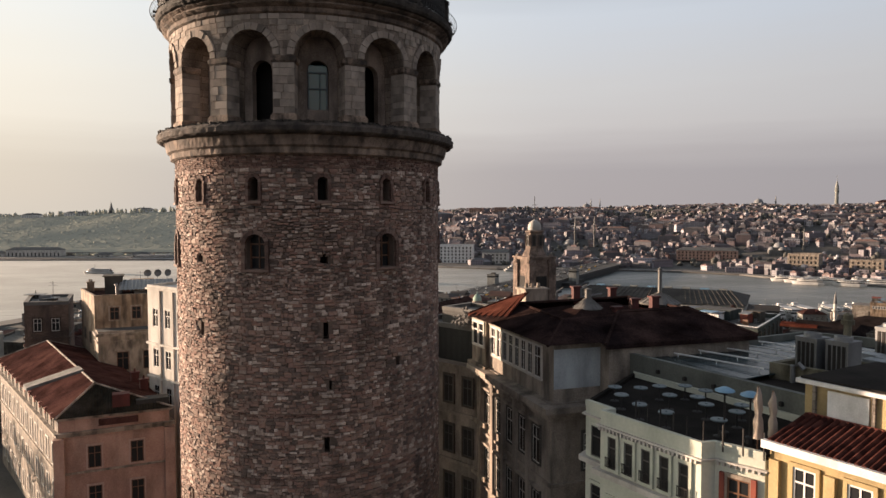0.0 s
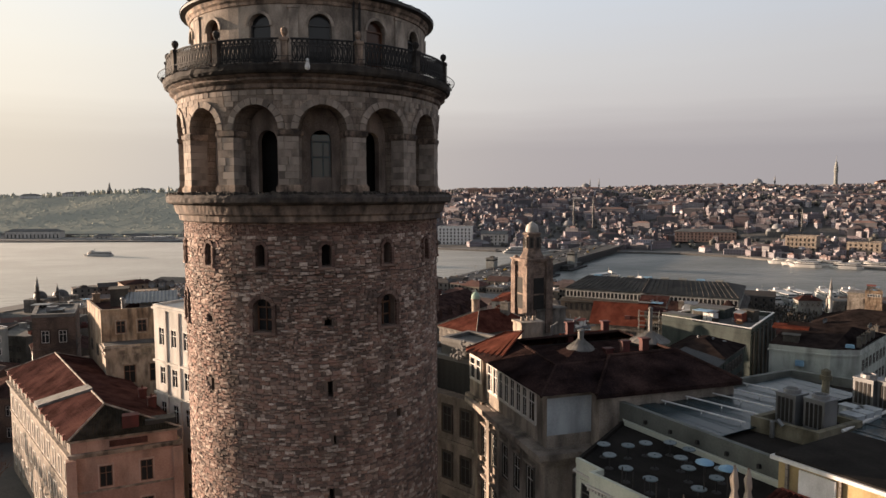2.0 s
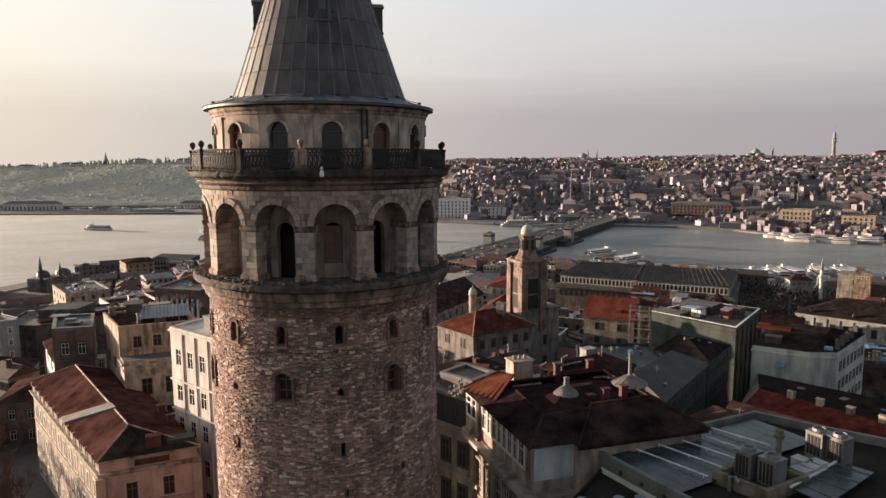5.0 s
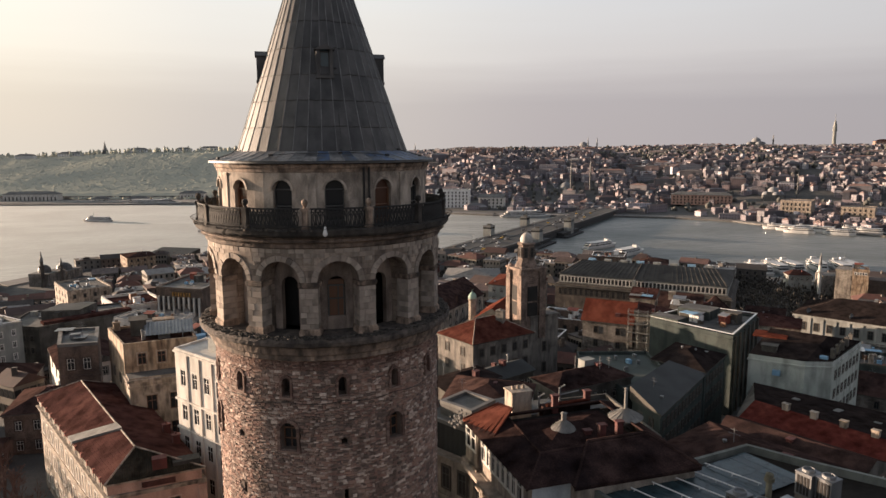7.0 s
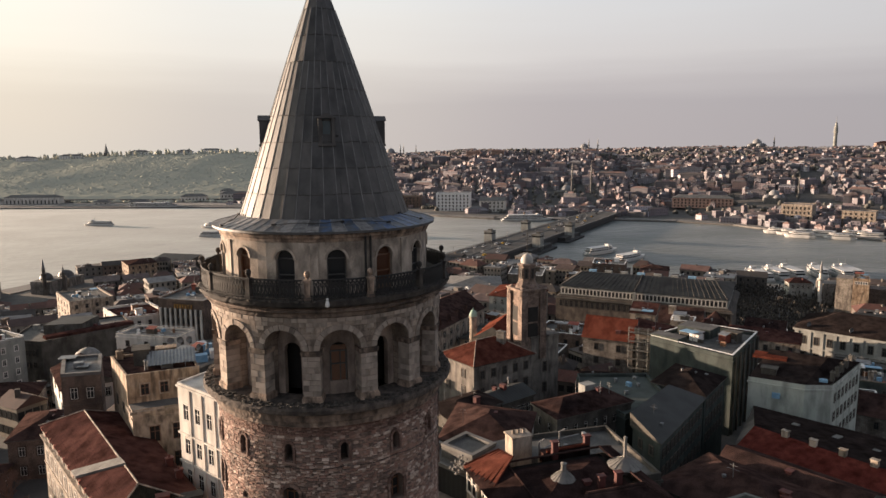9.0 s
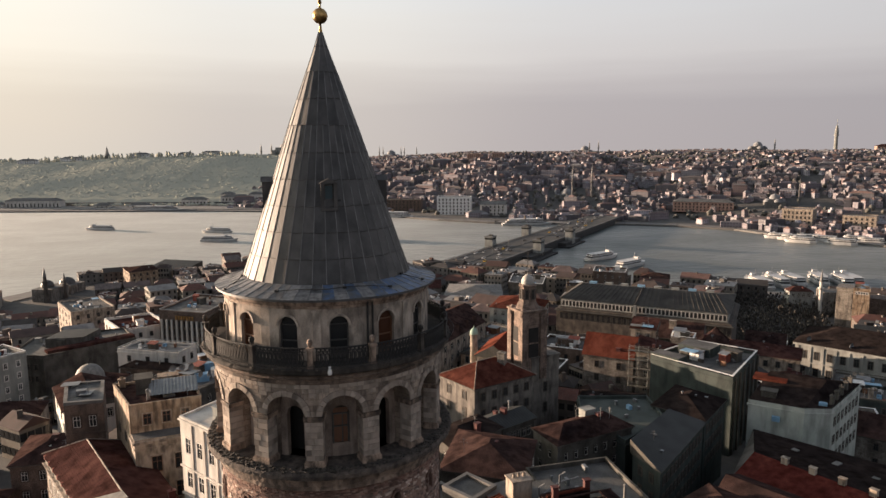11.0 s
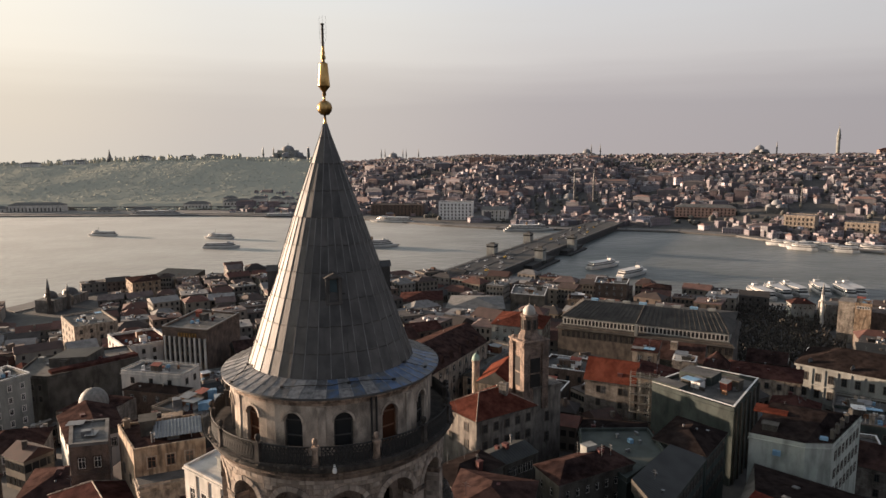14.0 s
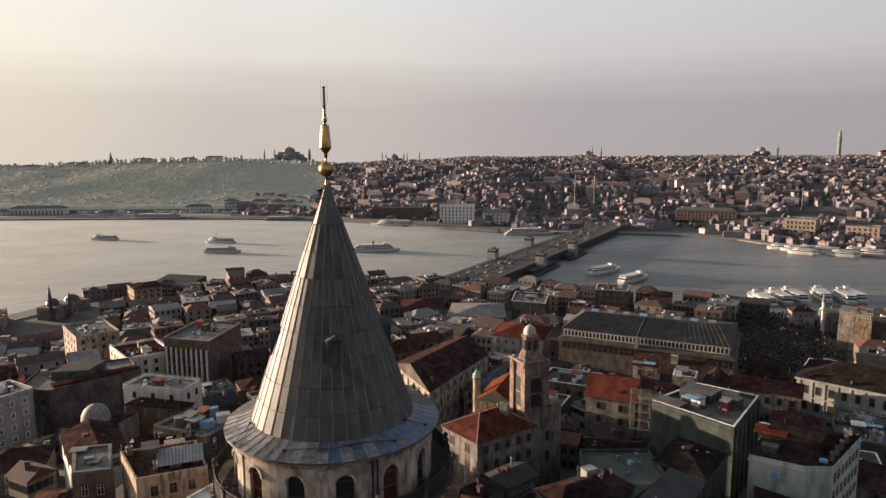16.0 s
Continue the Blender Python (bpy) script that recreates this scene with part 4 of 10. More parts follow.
M_tile_sooty = material("sooty_tiles", [(0.014, 0.0115, 0.0112), (0.023, 0.0178, 0.0168), (0.034, 0.0255, 0.0232)], 0.8, 0.9, 0.8, pattern=("tiles", 0.22, 0.36, 0.025), stain=0.5, gloss=0.0)
M_tile_orange = material("orange_roof_tiles", [(0.072, 0.0215, 0.0148), (0.1, 0.031, 0.0208), (0.13, 0.045, 0.03)], 0.8, 0.8, 0.8, pattern=("tiles", 0.22, 0.36, 0.025), stain=0.35, gloss=0.0)
M_flat = material("flat_roof_felt", [(0.035, 0.035, 0.035), (0.07, 0.0679, 0.0644), (0.105, 0.101, 0.0959)], 0.6, 0.9, 0.2, stain=0.4)
M_flatpale = material("pale_flat_roof", [(0.0859, 0.0839, 0.0803), (0.136, 0.132, 0.127)], 0.6, 0.85, 0.15, stain=0.45)
M_zinc = material("zinc_roof", [(0.0195, 0.0213, 0.0207), (0.0304, 0.0318, 0.0313)], 0.5, 0.65, 0.5, metal=0.05, pattern=("tiles", 0.6, 5.0, 0.04), stain=0.4, gloss=0.25)
M_galv = material("galvanised_steel", [(0.135, 0.14, 0.144), (0.203, 0.207, 0.211)], 1.5, 0.5, 0.15, metal=0.5, stain=0.25)
M_redpaint = material("red_painted_chimney", [(0.0563, 0.0113, 0.00912), (0.0848, 0.0176, 0.0141)], 2, 0.8, 0.2, stain=0.3)
M_redbrick = material("red_painted_brick", [(0.16, 0.035, 0.022), (0.25, 0.06, 0.036)], 2, 0.85, 0.2, stain=0.35)
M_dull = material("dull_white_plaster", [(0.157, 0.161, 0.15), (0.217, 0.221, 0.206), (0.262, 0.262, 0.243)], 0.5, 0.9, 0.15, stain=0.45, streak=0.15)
M_blue = material("blue_tarpaulin", [(0.12, 0.24, 0.36), (0.2, 0.34, 0.46)], 2, 0.6, 0.2, stain=0.1)
M_cloth = material("cream_canvas", [(0.3, 0.24, 0.19), (0.42, 0.35, 0.29)], 4, 0.9, 0.3, stain=0.1)
M_tabletop = material("pale_blue_table", [(0.06, 0.09, 0.1), (0.11, 0.14, 0.15)], 2, 0.5, 0.1, vary="object", stain=0.1)
M_verdigris = material("verdigris_copper", [(0.16, 0.26, 0.21), (0.27, 0.36, 0.29)], 2, 0.7, 0.1)
M_marble = material("pale_dome_lead", [(0.3, 0.277, 0.247), (0.39, 0.367, 0.33)], 1, 0.7, 0.1)

WIN = {}


def window_mesh(w, h, style="white"):
    """Facing -y, its sill at z 0: surround, frame with bars, glass set back."""
    key = (round(w, 2), round(h, 2), style)
    if key in WIN:
        return WIN[key]
    mats = {"white": [M_offwhite, M_white, M_glass], "dark": [M_stonewall, M_frame_dark, M_glass], "grey": [M_grey, M_offwhite, M_glass],
            "wood": [M_cream, M_wood, M_glass], "shut": [M_stonewall, M_frame_dark, M_dark], "pinkw": [M_palepink, M_wood, M_glass], "green": [M_palegreen, M_frame_dark, M_glass], "yellow": [M_yellow, M_white, M_glass], "brown": [M_brown, M_offwhite, M_glass], "band": [M_offwhite, M_frame_dark, M_glass]}[style]
    o, y0, y1 = 0.14, -0.1, -0.03
    # surround: one ring, open at the back
    ox, oz0, oz1 = w / 2 + o, -0.12, h + 0.16
    rimv = [(-ox, 0.02, oz0), (ox, 0.02, oz0), (ox, 0.02, oz1), (-ox, 0.02, oz1), (-ox, y0, oz0), (ox, y0, oz0), (ox, y0, oz1), (-ox, y0, oz1)]
    rimv += [(-w / 2, y0, 0), (w / 2, y0, 0), (w / 2, y0, h), (-w / 2, y0, h), (-w / 2, y1, 0), (w / 2, y1, 0), (w / 2, y1, h), (-w / 2, y1, h)]
    rimf = [(a + i, a + (i + 1) % 4, a + 4 + (i + 1) % 4, a + 4 + i) for a in (0, 4, 8) for i in range(4)]
    # sashes: a grid of bars and panes that share their corners
    xs = [-w / 2, -w / 2 + 0.08] + ([-0.035, 0.035] if w > 0.8 else []) + [w / 2 - 0.08, w / 2]
    zs = [0, 0.08, h * 0.64, h * 0.64 + 0.07, h - 0.08, h]
    nx = len(xs)
    grid = [(x, y1, z) for z in zs for x in xs]
    bars, panes = [], []
    for j in range(len(zs) - 1):
        for i in range(nx - 1):
            (panes if i % 2 and j % 2 else bars).append((j * nx + i, j * nx + i + 1, (j + 1) * nx + i + 1, (j + 1) * nx + i))
    k = len(rimv)
    corner = {0: 12, nx - 1: 13, nx * len(zs) - 1: 14, nx * (len(zs) - 1): 15}
    re_ = lambda f: tuple(corner.get(i, i + k) for i in f)
    b = Mesh()
    b.v = rimv + grid
    b.f = rimf + [re_(f) for f in bars] + [re_(f) for f in panes]
    b.m = [0] * len(rimf) + [1] * len(bars) + [2] * len(panes)
    split = []
    q = Mesh()
    q.add(rimv, rimf)
    split.append(q.data("window", mats[0], uv=False))
    q = Mesh()
    q.add([(x, -0.05, z) for x, _, z in grid], bars)
    split.append(q.data("frame", mats[1], uv=False))
    q = Mesh()
    q.face([(-w / 2, -0.02, 0), (w / 2, -0.02, 0), (w / 2, -0.02, h), (-w / 2, -0.02, h)])
    split.append(q.data("pane", mats[2], uv=False))
    WIN[key] = (b.data("window", mats, uv=False), *split)
    return WIN[key]


def put_window(name, key, m, parent, fine=False):
    """One window; fine: its frame and pane are parts of their own."""
    whole, rim, frame_me, pane = window_mesh(*key)
    if not fine:
        return place(name, whole, m, parent)
    ob = place(name, rim, m, parent)
    for nm, me in (("frame", frame_me), ("pane", pane)):
        c = new(nm, me)
        c.parent = ob
    return ob


def facade(parent, p, q, rows, n, w, h, style="white", margin=1.0, name="window", out=0.0, fine=None):
    """Windows along the wall from p to q of a counter-clockwise plan."""
    d = Vector((q[0] - p[0], q[1] - p[1]))
    ln = d.length
    d.normalize()
    nx, ny = d.y, -d.x
    turn = math.atan2(nx, -ny)
    fine = (p[1] + q[1] < 110 and parent.name.split('.')[0] != 'waterfront_block' and math.hypot(p[0], p[1]) < 60) if fine is None else fine
    for z in rows:
        for i in range(n):
            s = margin + (ln - 2 * margin) * (i + 0.5) / n
            put_window(name, (w, h, style), Matrix.Translation((p[0] + d.x * s + nx * out, p[1] + d.y * s + ny * out, z)) @ Matrix.Rotation(turn, 4, "Z"), parent, fine)


def grown(poly, g):
    """The plan moved out by g metres along each side."""
    n, res = len(poly), []
    for i in range(n):
        a, c, e = Vector(poly[i - 1]), Vector(poly[i]), Vector(poly[(i + 1) % n])
        d0, d1 = (c - a).normalized(), (e - c).normalized()
        n0, n1 = Vector((d0.y, -d0.x)), Vector((d1.y, -d1.x))
        k = (n0 + n1) / max(0.35, 1 + n0.dot(n1))
        res.append((c.x + k.x * g, c.y + k.y * g))
    return res


def ccw(poly):
    s = sum(poly[i - 1][0] * poly[i][1] - poly[i][0] * poly[i - 1][1] for i in range(len(poly)))
    return list(poly) if s > 0 else list(reversed(poly))


def ledge(parent, poly, z, h, out, mat, name="cornice"):
    b = Mesh()
    g = grown(poly, out)
    b.prism(g, z, z + h, bottom=True)
    return b.done(name, mat, parent)


def parapet(parent, poly, z, h, t, mat, name="parapet"):
    b = Mesh()
    o, i_ = grown(poly, 0.03), grown(poly, -t)
    n = len(poly)
    for k in range(n):
        j = (k + 1) % n
        for pts in ([(*o[k], z), (*o[j], z), (*o[j], z + h), (*o[k], z + h)], [(*i_[j], z), (*i_[k], z), (*i_[k], z + h), (*i_[j], z + h)],
                    [(*o[k], z + h), (*o[j], z + h), (*i_[j], z + h), (*i_[k], z + h)]):
            b.face(pts)
    return b.done(name, mat, parent)


def roof_on(parent, poly, z, rise, kind, mat, over=0.4, caps=None, inset=None):
    """A pitched roof over a plan of four corners: hip, gable or shed."""
    e = grown(poly, over)
    L = [math.dist(e[i], e[(i + 1) % 4]) for i in range(4)]
    s = 0 if L[0] + L[2] >= L[1] + L[3] else 1
    e = e[s:] + e[:s]                       # long sides are now e0-e1 and e2-e3
    mid = lambda a, c: ((a[0] + c[0]) / 2, (a[1] + c[1]) / 2)
    m0, m1 = mid(e[3], e[0]), mid(e[1], e[2])
    ln = math.dist(m0, m1)
    t = 0.0 if kind == "gable" else min(0.49, (inset or math.dist(e[3], e[0]) / 2) / ln)
    r0 = (m0[0] + (m1[0] - m0[0]) * t, m0[1] + (m1[1] - m0[1]) * t, z + rise)
    r1 = (m1[0] + (m0[0] - m1[0]) * t, m1[1] + (m0[1] - m1[1]) * t, z + rise)
    E = [(x, y, z - 0.02) for x, y in e]
    b = Mesh()
    if kind == "shed":
        E2 = [(E[2][0], E[2][1], z + rise), (E[3][0], E[3][1], z + rise)]
        b.face([E[0], E[1], E2[0], E2[1]])
        b.face([E[1], E[2], E2[0]], 1)
        b.face([E[3], E[0], E2[1]], 1)
        b.face([E[2], E[3], E2[1], E2[0]], 1)
    else:
        b.face([E[0], E[1], r1, r0])
        b.face([E[2], E[3], r0, r1])
        b.face([E[1], E[2], r1], 1 if kind == "gable" else 0)
        b.face([E[3], E[0], r0], 1 if kind == "gable" else 0)
    lo = [(x, y, z - 0.16) for x, y in e]
    for i in range(4):
        j = (i + 1) % 4
        b.face([lo[i], lo[j], E[j], E[i]], 1)
    b.face(list(reversed(lo)), 1)
    ob = b.done("roof", [mat, M_grey], parent)
    if caps:
        c = Mesh()
        c.tube([r0, r1], 0.12, 5)
        if kind == "hip":
            for a, r_ in ((E[0], r0), (E[3], r0), (E[1], r1), (E[2], r1)):
                c.tube([a, r_], 0.1, 5)
        c.done("ridge_cap", caps, parent, uv=False)
    return ob, r0, r1


def house(name, label, poly, z0, z1, wall, category="house", group=""):
    poly = ccw(poly)
    cx, cy = sum(p[0] for p in poly) / len(poly), sum(p[1] for p in poly) / len(poly)
    ob = thing(name, (cx, cy, z0), label, category, group)
    return ob, poly


def walls(parent, poly, z0, z1, mat, roofmat=None, name="wall"):
    b = Mesh()
    b.prism(poly, z0, z1, 0, 1 if roofmat else None)
    return b.done(name, [mat, roofmat] if roofmat else mat, parent)


def block(parent, name, c, s, turn, mat, label=""):
    b = Mesh()
    b.box(c, s, turn)
    return b.done(name, mat, parent, label)


def chimney(parent, x, y, z, w=0.7, h=1.5, turn=0, mat=None, pots=2):
    b = Mesh()
    b.box((x, y, z), (w, w * 0.75, h), turn)
    b.box((x, y, z + h), (w + 0.16, w * 0.75 + 0.16, 0.12), turn)
    for i in range(pots):
        b.lathe([(0.12, 0), (0.1, 0.35), (0.06, 0.36)], 8, c=(x + (i - (pots - 1) / 2) * 0.28, y, z + h + 0.1), mat=0)
    return b.done("chimney", mat or M_stonewall, parent)


def dish_mesh():
    b = Mesh()
    b.lathe([(0.0, 0.0), (0.25, 0.03), (0.42, 0.1), (0.5, 0.16)], 12)
    b.v = [(x, -z - 0.15 + 0.0, y * 1.0 + 0.75) for x, y, z in b.v]
    b.tube([(0, 0, 0), (0, 0, 0.75)], 0.035, 5)
    b.tube([(0, -0.2, 0.75), (0, -0.65, 0.72)], 0.015, 4)
    return b.data("satellite_dish", M_galv, uv=False)


ME_dish = dish_mesh()


def dish(parent, x, y, z, turn=20, s=1.0):
    place("satellite_dish", ME_dish, Matrix.Translation((x, y, z)) @ Matrix.Rotation(radians(turn), 4, "Z") @ Matrix.Diagonal((s, s, s, 1)), parent)


def antenna(parent, x, y, z, h=2.5):
    b = Mesh()
    b.tube([(x, y, z), (x, y, z + h)], 0.03, 4)
    for k in (0.7, 0.82, 0.95):
        b.tube([(x - 0.5 * k, y, z + h * k), (x + 0.5 * k, y, z + h * k)], 0.018, 4)
    b.done("antenna", M_galv, parent, uv=False)


def small_boxes():
    """Shared meshes of small things that stand on roofs."""
    res = []
    for nm, mat, parts in (("air_unit", M_galv, (((0, 0, 0), (0.9, 0.4, 0.7)), ((0, -0.22, 0.1), (0.5, 0.06, 0.5)))), ("vent", M_galv, (((0, 0, 0), (0.35, 0.35, 0.6)), ((0, 0, 0.6), (0.5, 0.5, 0.12)))),
                           ("skylight", M_flatpale, (((0, 0, 0), (1.3, 1.0, 0.3)), ((0, 0, 0.3), (1.1, 0.8, 0.08)))), ("roof_box", M_dull, (((0, 0, 0), (1.6, 1.2, 1.3)), ((0, 0, 1.3), (1.8, 1.4, 0.1)))),
                           ("water_tank", M_blue, (((0, 0, 0), (1.1, 0.8, 0.8)), ((0, 0, 0.8), (0.9, 0.6, 0.1)))), ("roof_box", M_redpaint, (((0, 0, 0), (0.9, 0.7, 1.5)), ((0, 0, 1.5), (1.05, 0.85, 0.1)))),
                           ("roof_hut", M_grey, (((0, 0, 0), (2.6, 2.0, 2.1)), ((0, 0, 2.1), (3.0, 2.4, 0.12)))), ("sheet", M_galv, (((0, 0, 0.5), (2.4, 1.8, 0.06)), ((0, 0, 0), (0.2, 0.2, 0.5))))):
        b = Mesh()
        for c, z in parts:
            b.box(c, z)
        res.append((nm, b.data(nm, mat, uv=False)))
    b = Mesh()
    b.lathe([(0.13, 0), (0.13, 1.3), (0.22, 1.32), (0.22, 1.5), (0.02, 1.62)], 8)
    res.append(("flue", b.data("flue", M_galv, uv=False)))
    b = Mesh()
    b.tube([(0, 0, 0), (0, 0, 2.8)], 0.035, 4)
    b.tube([(-0.6, 0, 2.2), (0.6, 0, 2.2)], 0.02, 4)
    b.tube([(-0.4, 0, 2.6), (0.4, 0, 2.6)], 0.02, 4)
    res.append(("antenna", b.data("antenna", M_galv, uv=False)))
    return res


M_grey_boxes = small_boxes()


def clutter(ob, poly, z, n, rnd, flat=True):
    """n small things of a lived-in roof, inside the plan."""
    cx, cy = sum(p[0] for p in poly) / len(poly), sum(p[1] for p in poly) / len(poly)
    turn = math.degrees(math.atan2(poly[1][1] - poly[0][1], poly[1][0] - poly[0][0]))
    for i in range(n):
        k, l = rnd.randrange(len(poly)), rnd.uniform(0.1, 0.8)
        p = Vector(poly[k]).lerp(Vector(poly[(k + 1) % len(poly)]), rnd.random())
        x, y = cx + (p.x - cx) * l, cy + (p.y - cy) * l
        nm, me = rnd.choice(M_grey_boxes if flat else [q for q in M_grey_boxes if q[0] in ("vent", "flue", "antenna")] + [M_grey_boxes[5]])
        zz = z if flat else z + 0.2
        place(nm, me, Matrix.Translation((x, y, zz)) @ Matrix.Rotation(radians(turn + rnd.choice((0, 90, 180))), 4, "Z") @ Matrix.Scale(rnd.uniform(0.8, 1.25), 4), ob)


def roof_life(ob, poly, z, rnd, rich=1.0):
    """Sheds, canopies, pale rims, ducts and crates of a lived-in flat roof, too small to pick apart."""
    cx, cy = sum(p[0] for p in poly) / len(poly), sum(p[1] for p in poly) / len(poly)
    turn = math.degrees(math.atan2(poly[1][1] - poly[0][1], poly[1][0] - poly[0][0]))
    b = Mesh()
    inn = grown(poly, -0.5)

    def spot(lo=0.15, hi=0.78):
        k, l = rnd.randrange(len(inn)), rnd.uniform(lo, hi)
        p = Vector(inn[k]).lerp(Vector(inn[(k + 1) % len(inn)]), rnd.random())
        return cx + (p.x - cx) * l, cy + (p.y - cy) * l

    o, i_ = grown(poly, 0.08), grown(poly, -0.3)
    rim = rnd.choice((0, 0, 1, 5))
    for k in range(len(poly)):
        j = (k + 1) % len(poly)
        b.prism(ccw([o[k], o[j], i_[j], i_[k]]), z + 0.92, z + 1.0, rim, None, True)
    for q in range(rnd.choice((1, 1, 2)) if rich > 0.6 else 1):       # sheds with a sloping sheet
        x, y = spot(0.1, 0.55)
        w, d, h, m = rnd.uniform(1.6, 3.4), rnd.uniform(1.4, 2.6), rnd.uniform(1.5, 2.3), rnd.choice((0, 3, 4, 5, 5))
        b.box((x, y, z), (w, d, h), turn, m)
        a = radians(turn)
        ca, sa = math.cos(a), math.sin(a)
        cr = [(x + ca * p * (w / 2 + 0.2) - sa * r_ * (d / 2 + 0.2), y + sa * p * (w / 2 + 0.2) + ca * r_ * (d / 2 + 0.2), z + h + (0.05 if r_ < 0 else 0.5)) for p, r_ in ((-1, -1), (1, -1), (1, 1), (-1, 1))]
        b.add(cr + [(px, py, pz + 0.07) for px, py, pz in cr], [(4, 5, 6, 7), (3, 2, 1, 0), (0, 1, 5, 4), (1, 2, 6, 5), (2, 3, 7, 6), (3, 0, 4, 7)], rnd.choice((1, 1, 0, 3)))
    if rnd.random() < 0.6 * rich:        # canopy on posts
        x, y = spot(0.2, 0.6)
        w, d = rnd.uniform(2.2, 4.2), rnd.uniform(1.8, 3.0)
        b.box((x, y, z + 2.1), (w, d, 0.07), turn, rnd.choice((0, 1, 1, 2)))
        a = radians(turn)
        for p, q in ((-0.48, -0.48), (0.48, -0.48), (0.48, 0.48), (-0.48, 0.48)):
            b.box((x + math.cos(a) * p * w - math.sin(a) * q * d, y + math.sin(a) * p * w + math.cos(a) * q * d, z), (0.09, 0.09, 2.12), turn, 1)
    for q in range(int(rnd.uniform(9, 16) * rich)):
        x, y = spot()
        b.box((x, y, z), (rnd.uniform(0.25, 1.3), rnd.uniform(0.25, 1.0), rnd.uniform(0.25, 1.2)), turn + rnd.choice((0, 0, 30)), rnd.choice((0, 0, 1, 1, 2, 3, 4, 5)))
    for q in range(int(4 * rich)):       # ducts, poles and lines
        x, y = spot()
        x2, y2 = spot()
        t = rnd.uniform(0.2, 0.6)
        b.tube([(x, y, z + 0.3), (x + (x2 - x) * t, y + (y2 - y) * t, z + 0.3)], rnd.uniform(0.05, 0.16), 5, rnd.choice((0, 1)))
        b.tube([(x2, y2, z), (x2, y2, z + rnd.uniform(1.5, 3.2))], 0.045, 4, 1)
    return tagged(b.done("roof_clutter", [M_white, M_galv, M_blue, M_redbrick, M_wood, M_stonewall], ob, "sheds, crates, ducts and poles on the roof", uv=False), kind="stuff")


# ---- houses round the tower: left side ----
HERO = []      # plans kept free of other houses


def keep(poly):
    HERO.append(poly)
    return poly


# long house with a red hipped roof and a pink front
poly = keep([(-27.1, 18.1), (-18.5, 22.1), (-38.5, 48.5), (-49.6, 44.2)])
h1, poly = house("town_house", "pink rendered house with a dark red hipped tile roof", poly, -1, 12.2, M_pink)
walls(h1, poly, -2, 11.9, M_pink)
b = Mesh()
pn = Vector((poly[0][1] - poly[3][1], -(poly[0][0] - poly[3][0]))).normalized()
sw = [Vector(poly[3]), Vector(poly[0])]
b.prism(ccw([tuple(sw[0]), tuple(sw[1]), tuple(sw[1] + pn * 0.04), tuple(sw[0] + pn * 0.04)]), -2, 11.75)
b.done("side_wall", M_oldcream, h1, "sunlit stained cream side wall")
ledge(h1, poly, 10.2, 0.3, 0.28, M_cream)
ledge(h1, poly, 10.5, 0.12, 0.4, M_cream, "cornice_cap")
ledge(h1, poly, 6.6, 0.18, 0.14, M_cream, "string_course")
ledge(h1, poly, 11.75, 0.2, 0.22, M_cream, "eaves_board")
e = grown(poly, 0.35)
b = Mesh()
E = [(x, y, 12.0) for x, y in e]
r0, r1 = (-25.9, 22.4, 14.25), (-43.0, 43.6, 14.6)
# plan order: front-left, front-right, back-right, back-left
b.face([E[1], E[2], r1, r0])
b.face([E[2], E[3], r1])
b.face([E[3], E[0], r0, r1])
b.done("roof", M_tile, h1, "dark red tiled hipped roof")
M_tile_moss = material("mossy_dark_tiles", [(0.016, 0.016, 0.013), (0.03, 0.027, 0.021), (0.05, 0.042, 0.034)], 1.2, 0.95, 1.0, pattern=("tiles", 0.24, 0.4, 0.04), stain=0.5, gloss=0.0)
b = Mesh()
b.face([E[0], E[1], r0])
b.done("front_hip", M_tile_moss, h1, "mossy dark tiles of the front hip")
for a, c in ((E[0], r0), (E[1], r0), (r0, r1), (E[2], r1), (E[3], r1)):
    b = Mesh()
    b.tube([a, c], 0.11, 5)
    b.done("ridge_cap", M_cream, h1, uv=False)
b = Mesh()        # pale sheet band up the left slope
pa, pb = Vector(E[3]).lerp(Vector(E[0]), 0.55), Vector(r1).lerp(Vector(r0), 0.72)
dv = (Vector(E[0]) - Vector(E[3])).normalized() * 2.1
for k in range(5):
    o0, o1 = dv * (k / 5), dv * ((k + 0.86) / 5)
    up = Vector((0, 0, 0.3))
    lo = Vector((0, 0, 0.1))
    P = [pa + o0, pa + o1, pb + o1, pb + o0]
    for q in ([p + up for p in P], [P[0] - lo, P[1] - lo, P[1] + up, P[0] + up], [P[1] - lo, P[2] - lo, P[2] + up, P[1] + up], [P[3] - lo, P[0] - lo, P[0] + up, P[3] + up]):
        b.face([tuple(p) for p in q])
b.done("roof_light_strip", M_flatpale, h1, "pale ribbed roof strip")
facade(h1, poly[0], poly[1], (7.0, 3.2, -0.4), 2, 1.15, 2.1, "pinkw", 1.1)
facade(h1, poly[3], poly[0], (7.2, 3.6, 0.0), 12, 1.0, 1.9, "white", 0.8)
facade(h1, poly[3], poly[0], (10.75,), 12, 0.7, 0.85, "dark", 0.8, "attic_window")
for k in range(13):
    t = (k + 0.3) / 13
    block(h1, "attic_pier", (poly[3][0] + (poly[0][0] - poly[3][0]) * t - 0.1, poly[3][1] + (poly[0][1] - poly[3][1]) * t - 0.1, 11.6), (0.35, 0.35, 0.55), 40, M_redbrick)
for k, (x, y) in enumerate((poly[0], poly[1])):
    block(h1, "corner_pilaster", (x, y, -2), (0.9, 0.9, 12.1), 24.7, M_pink)
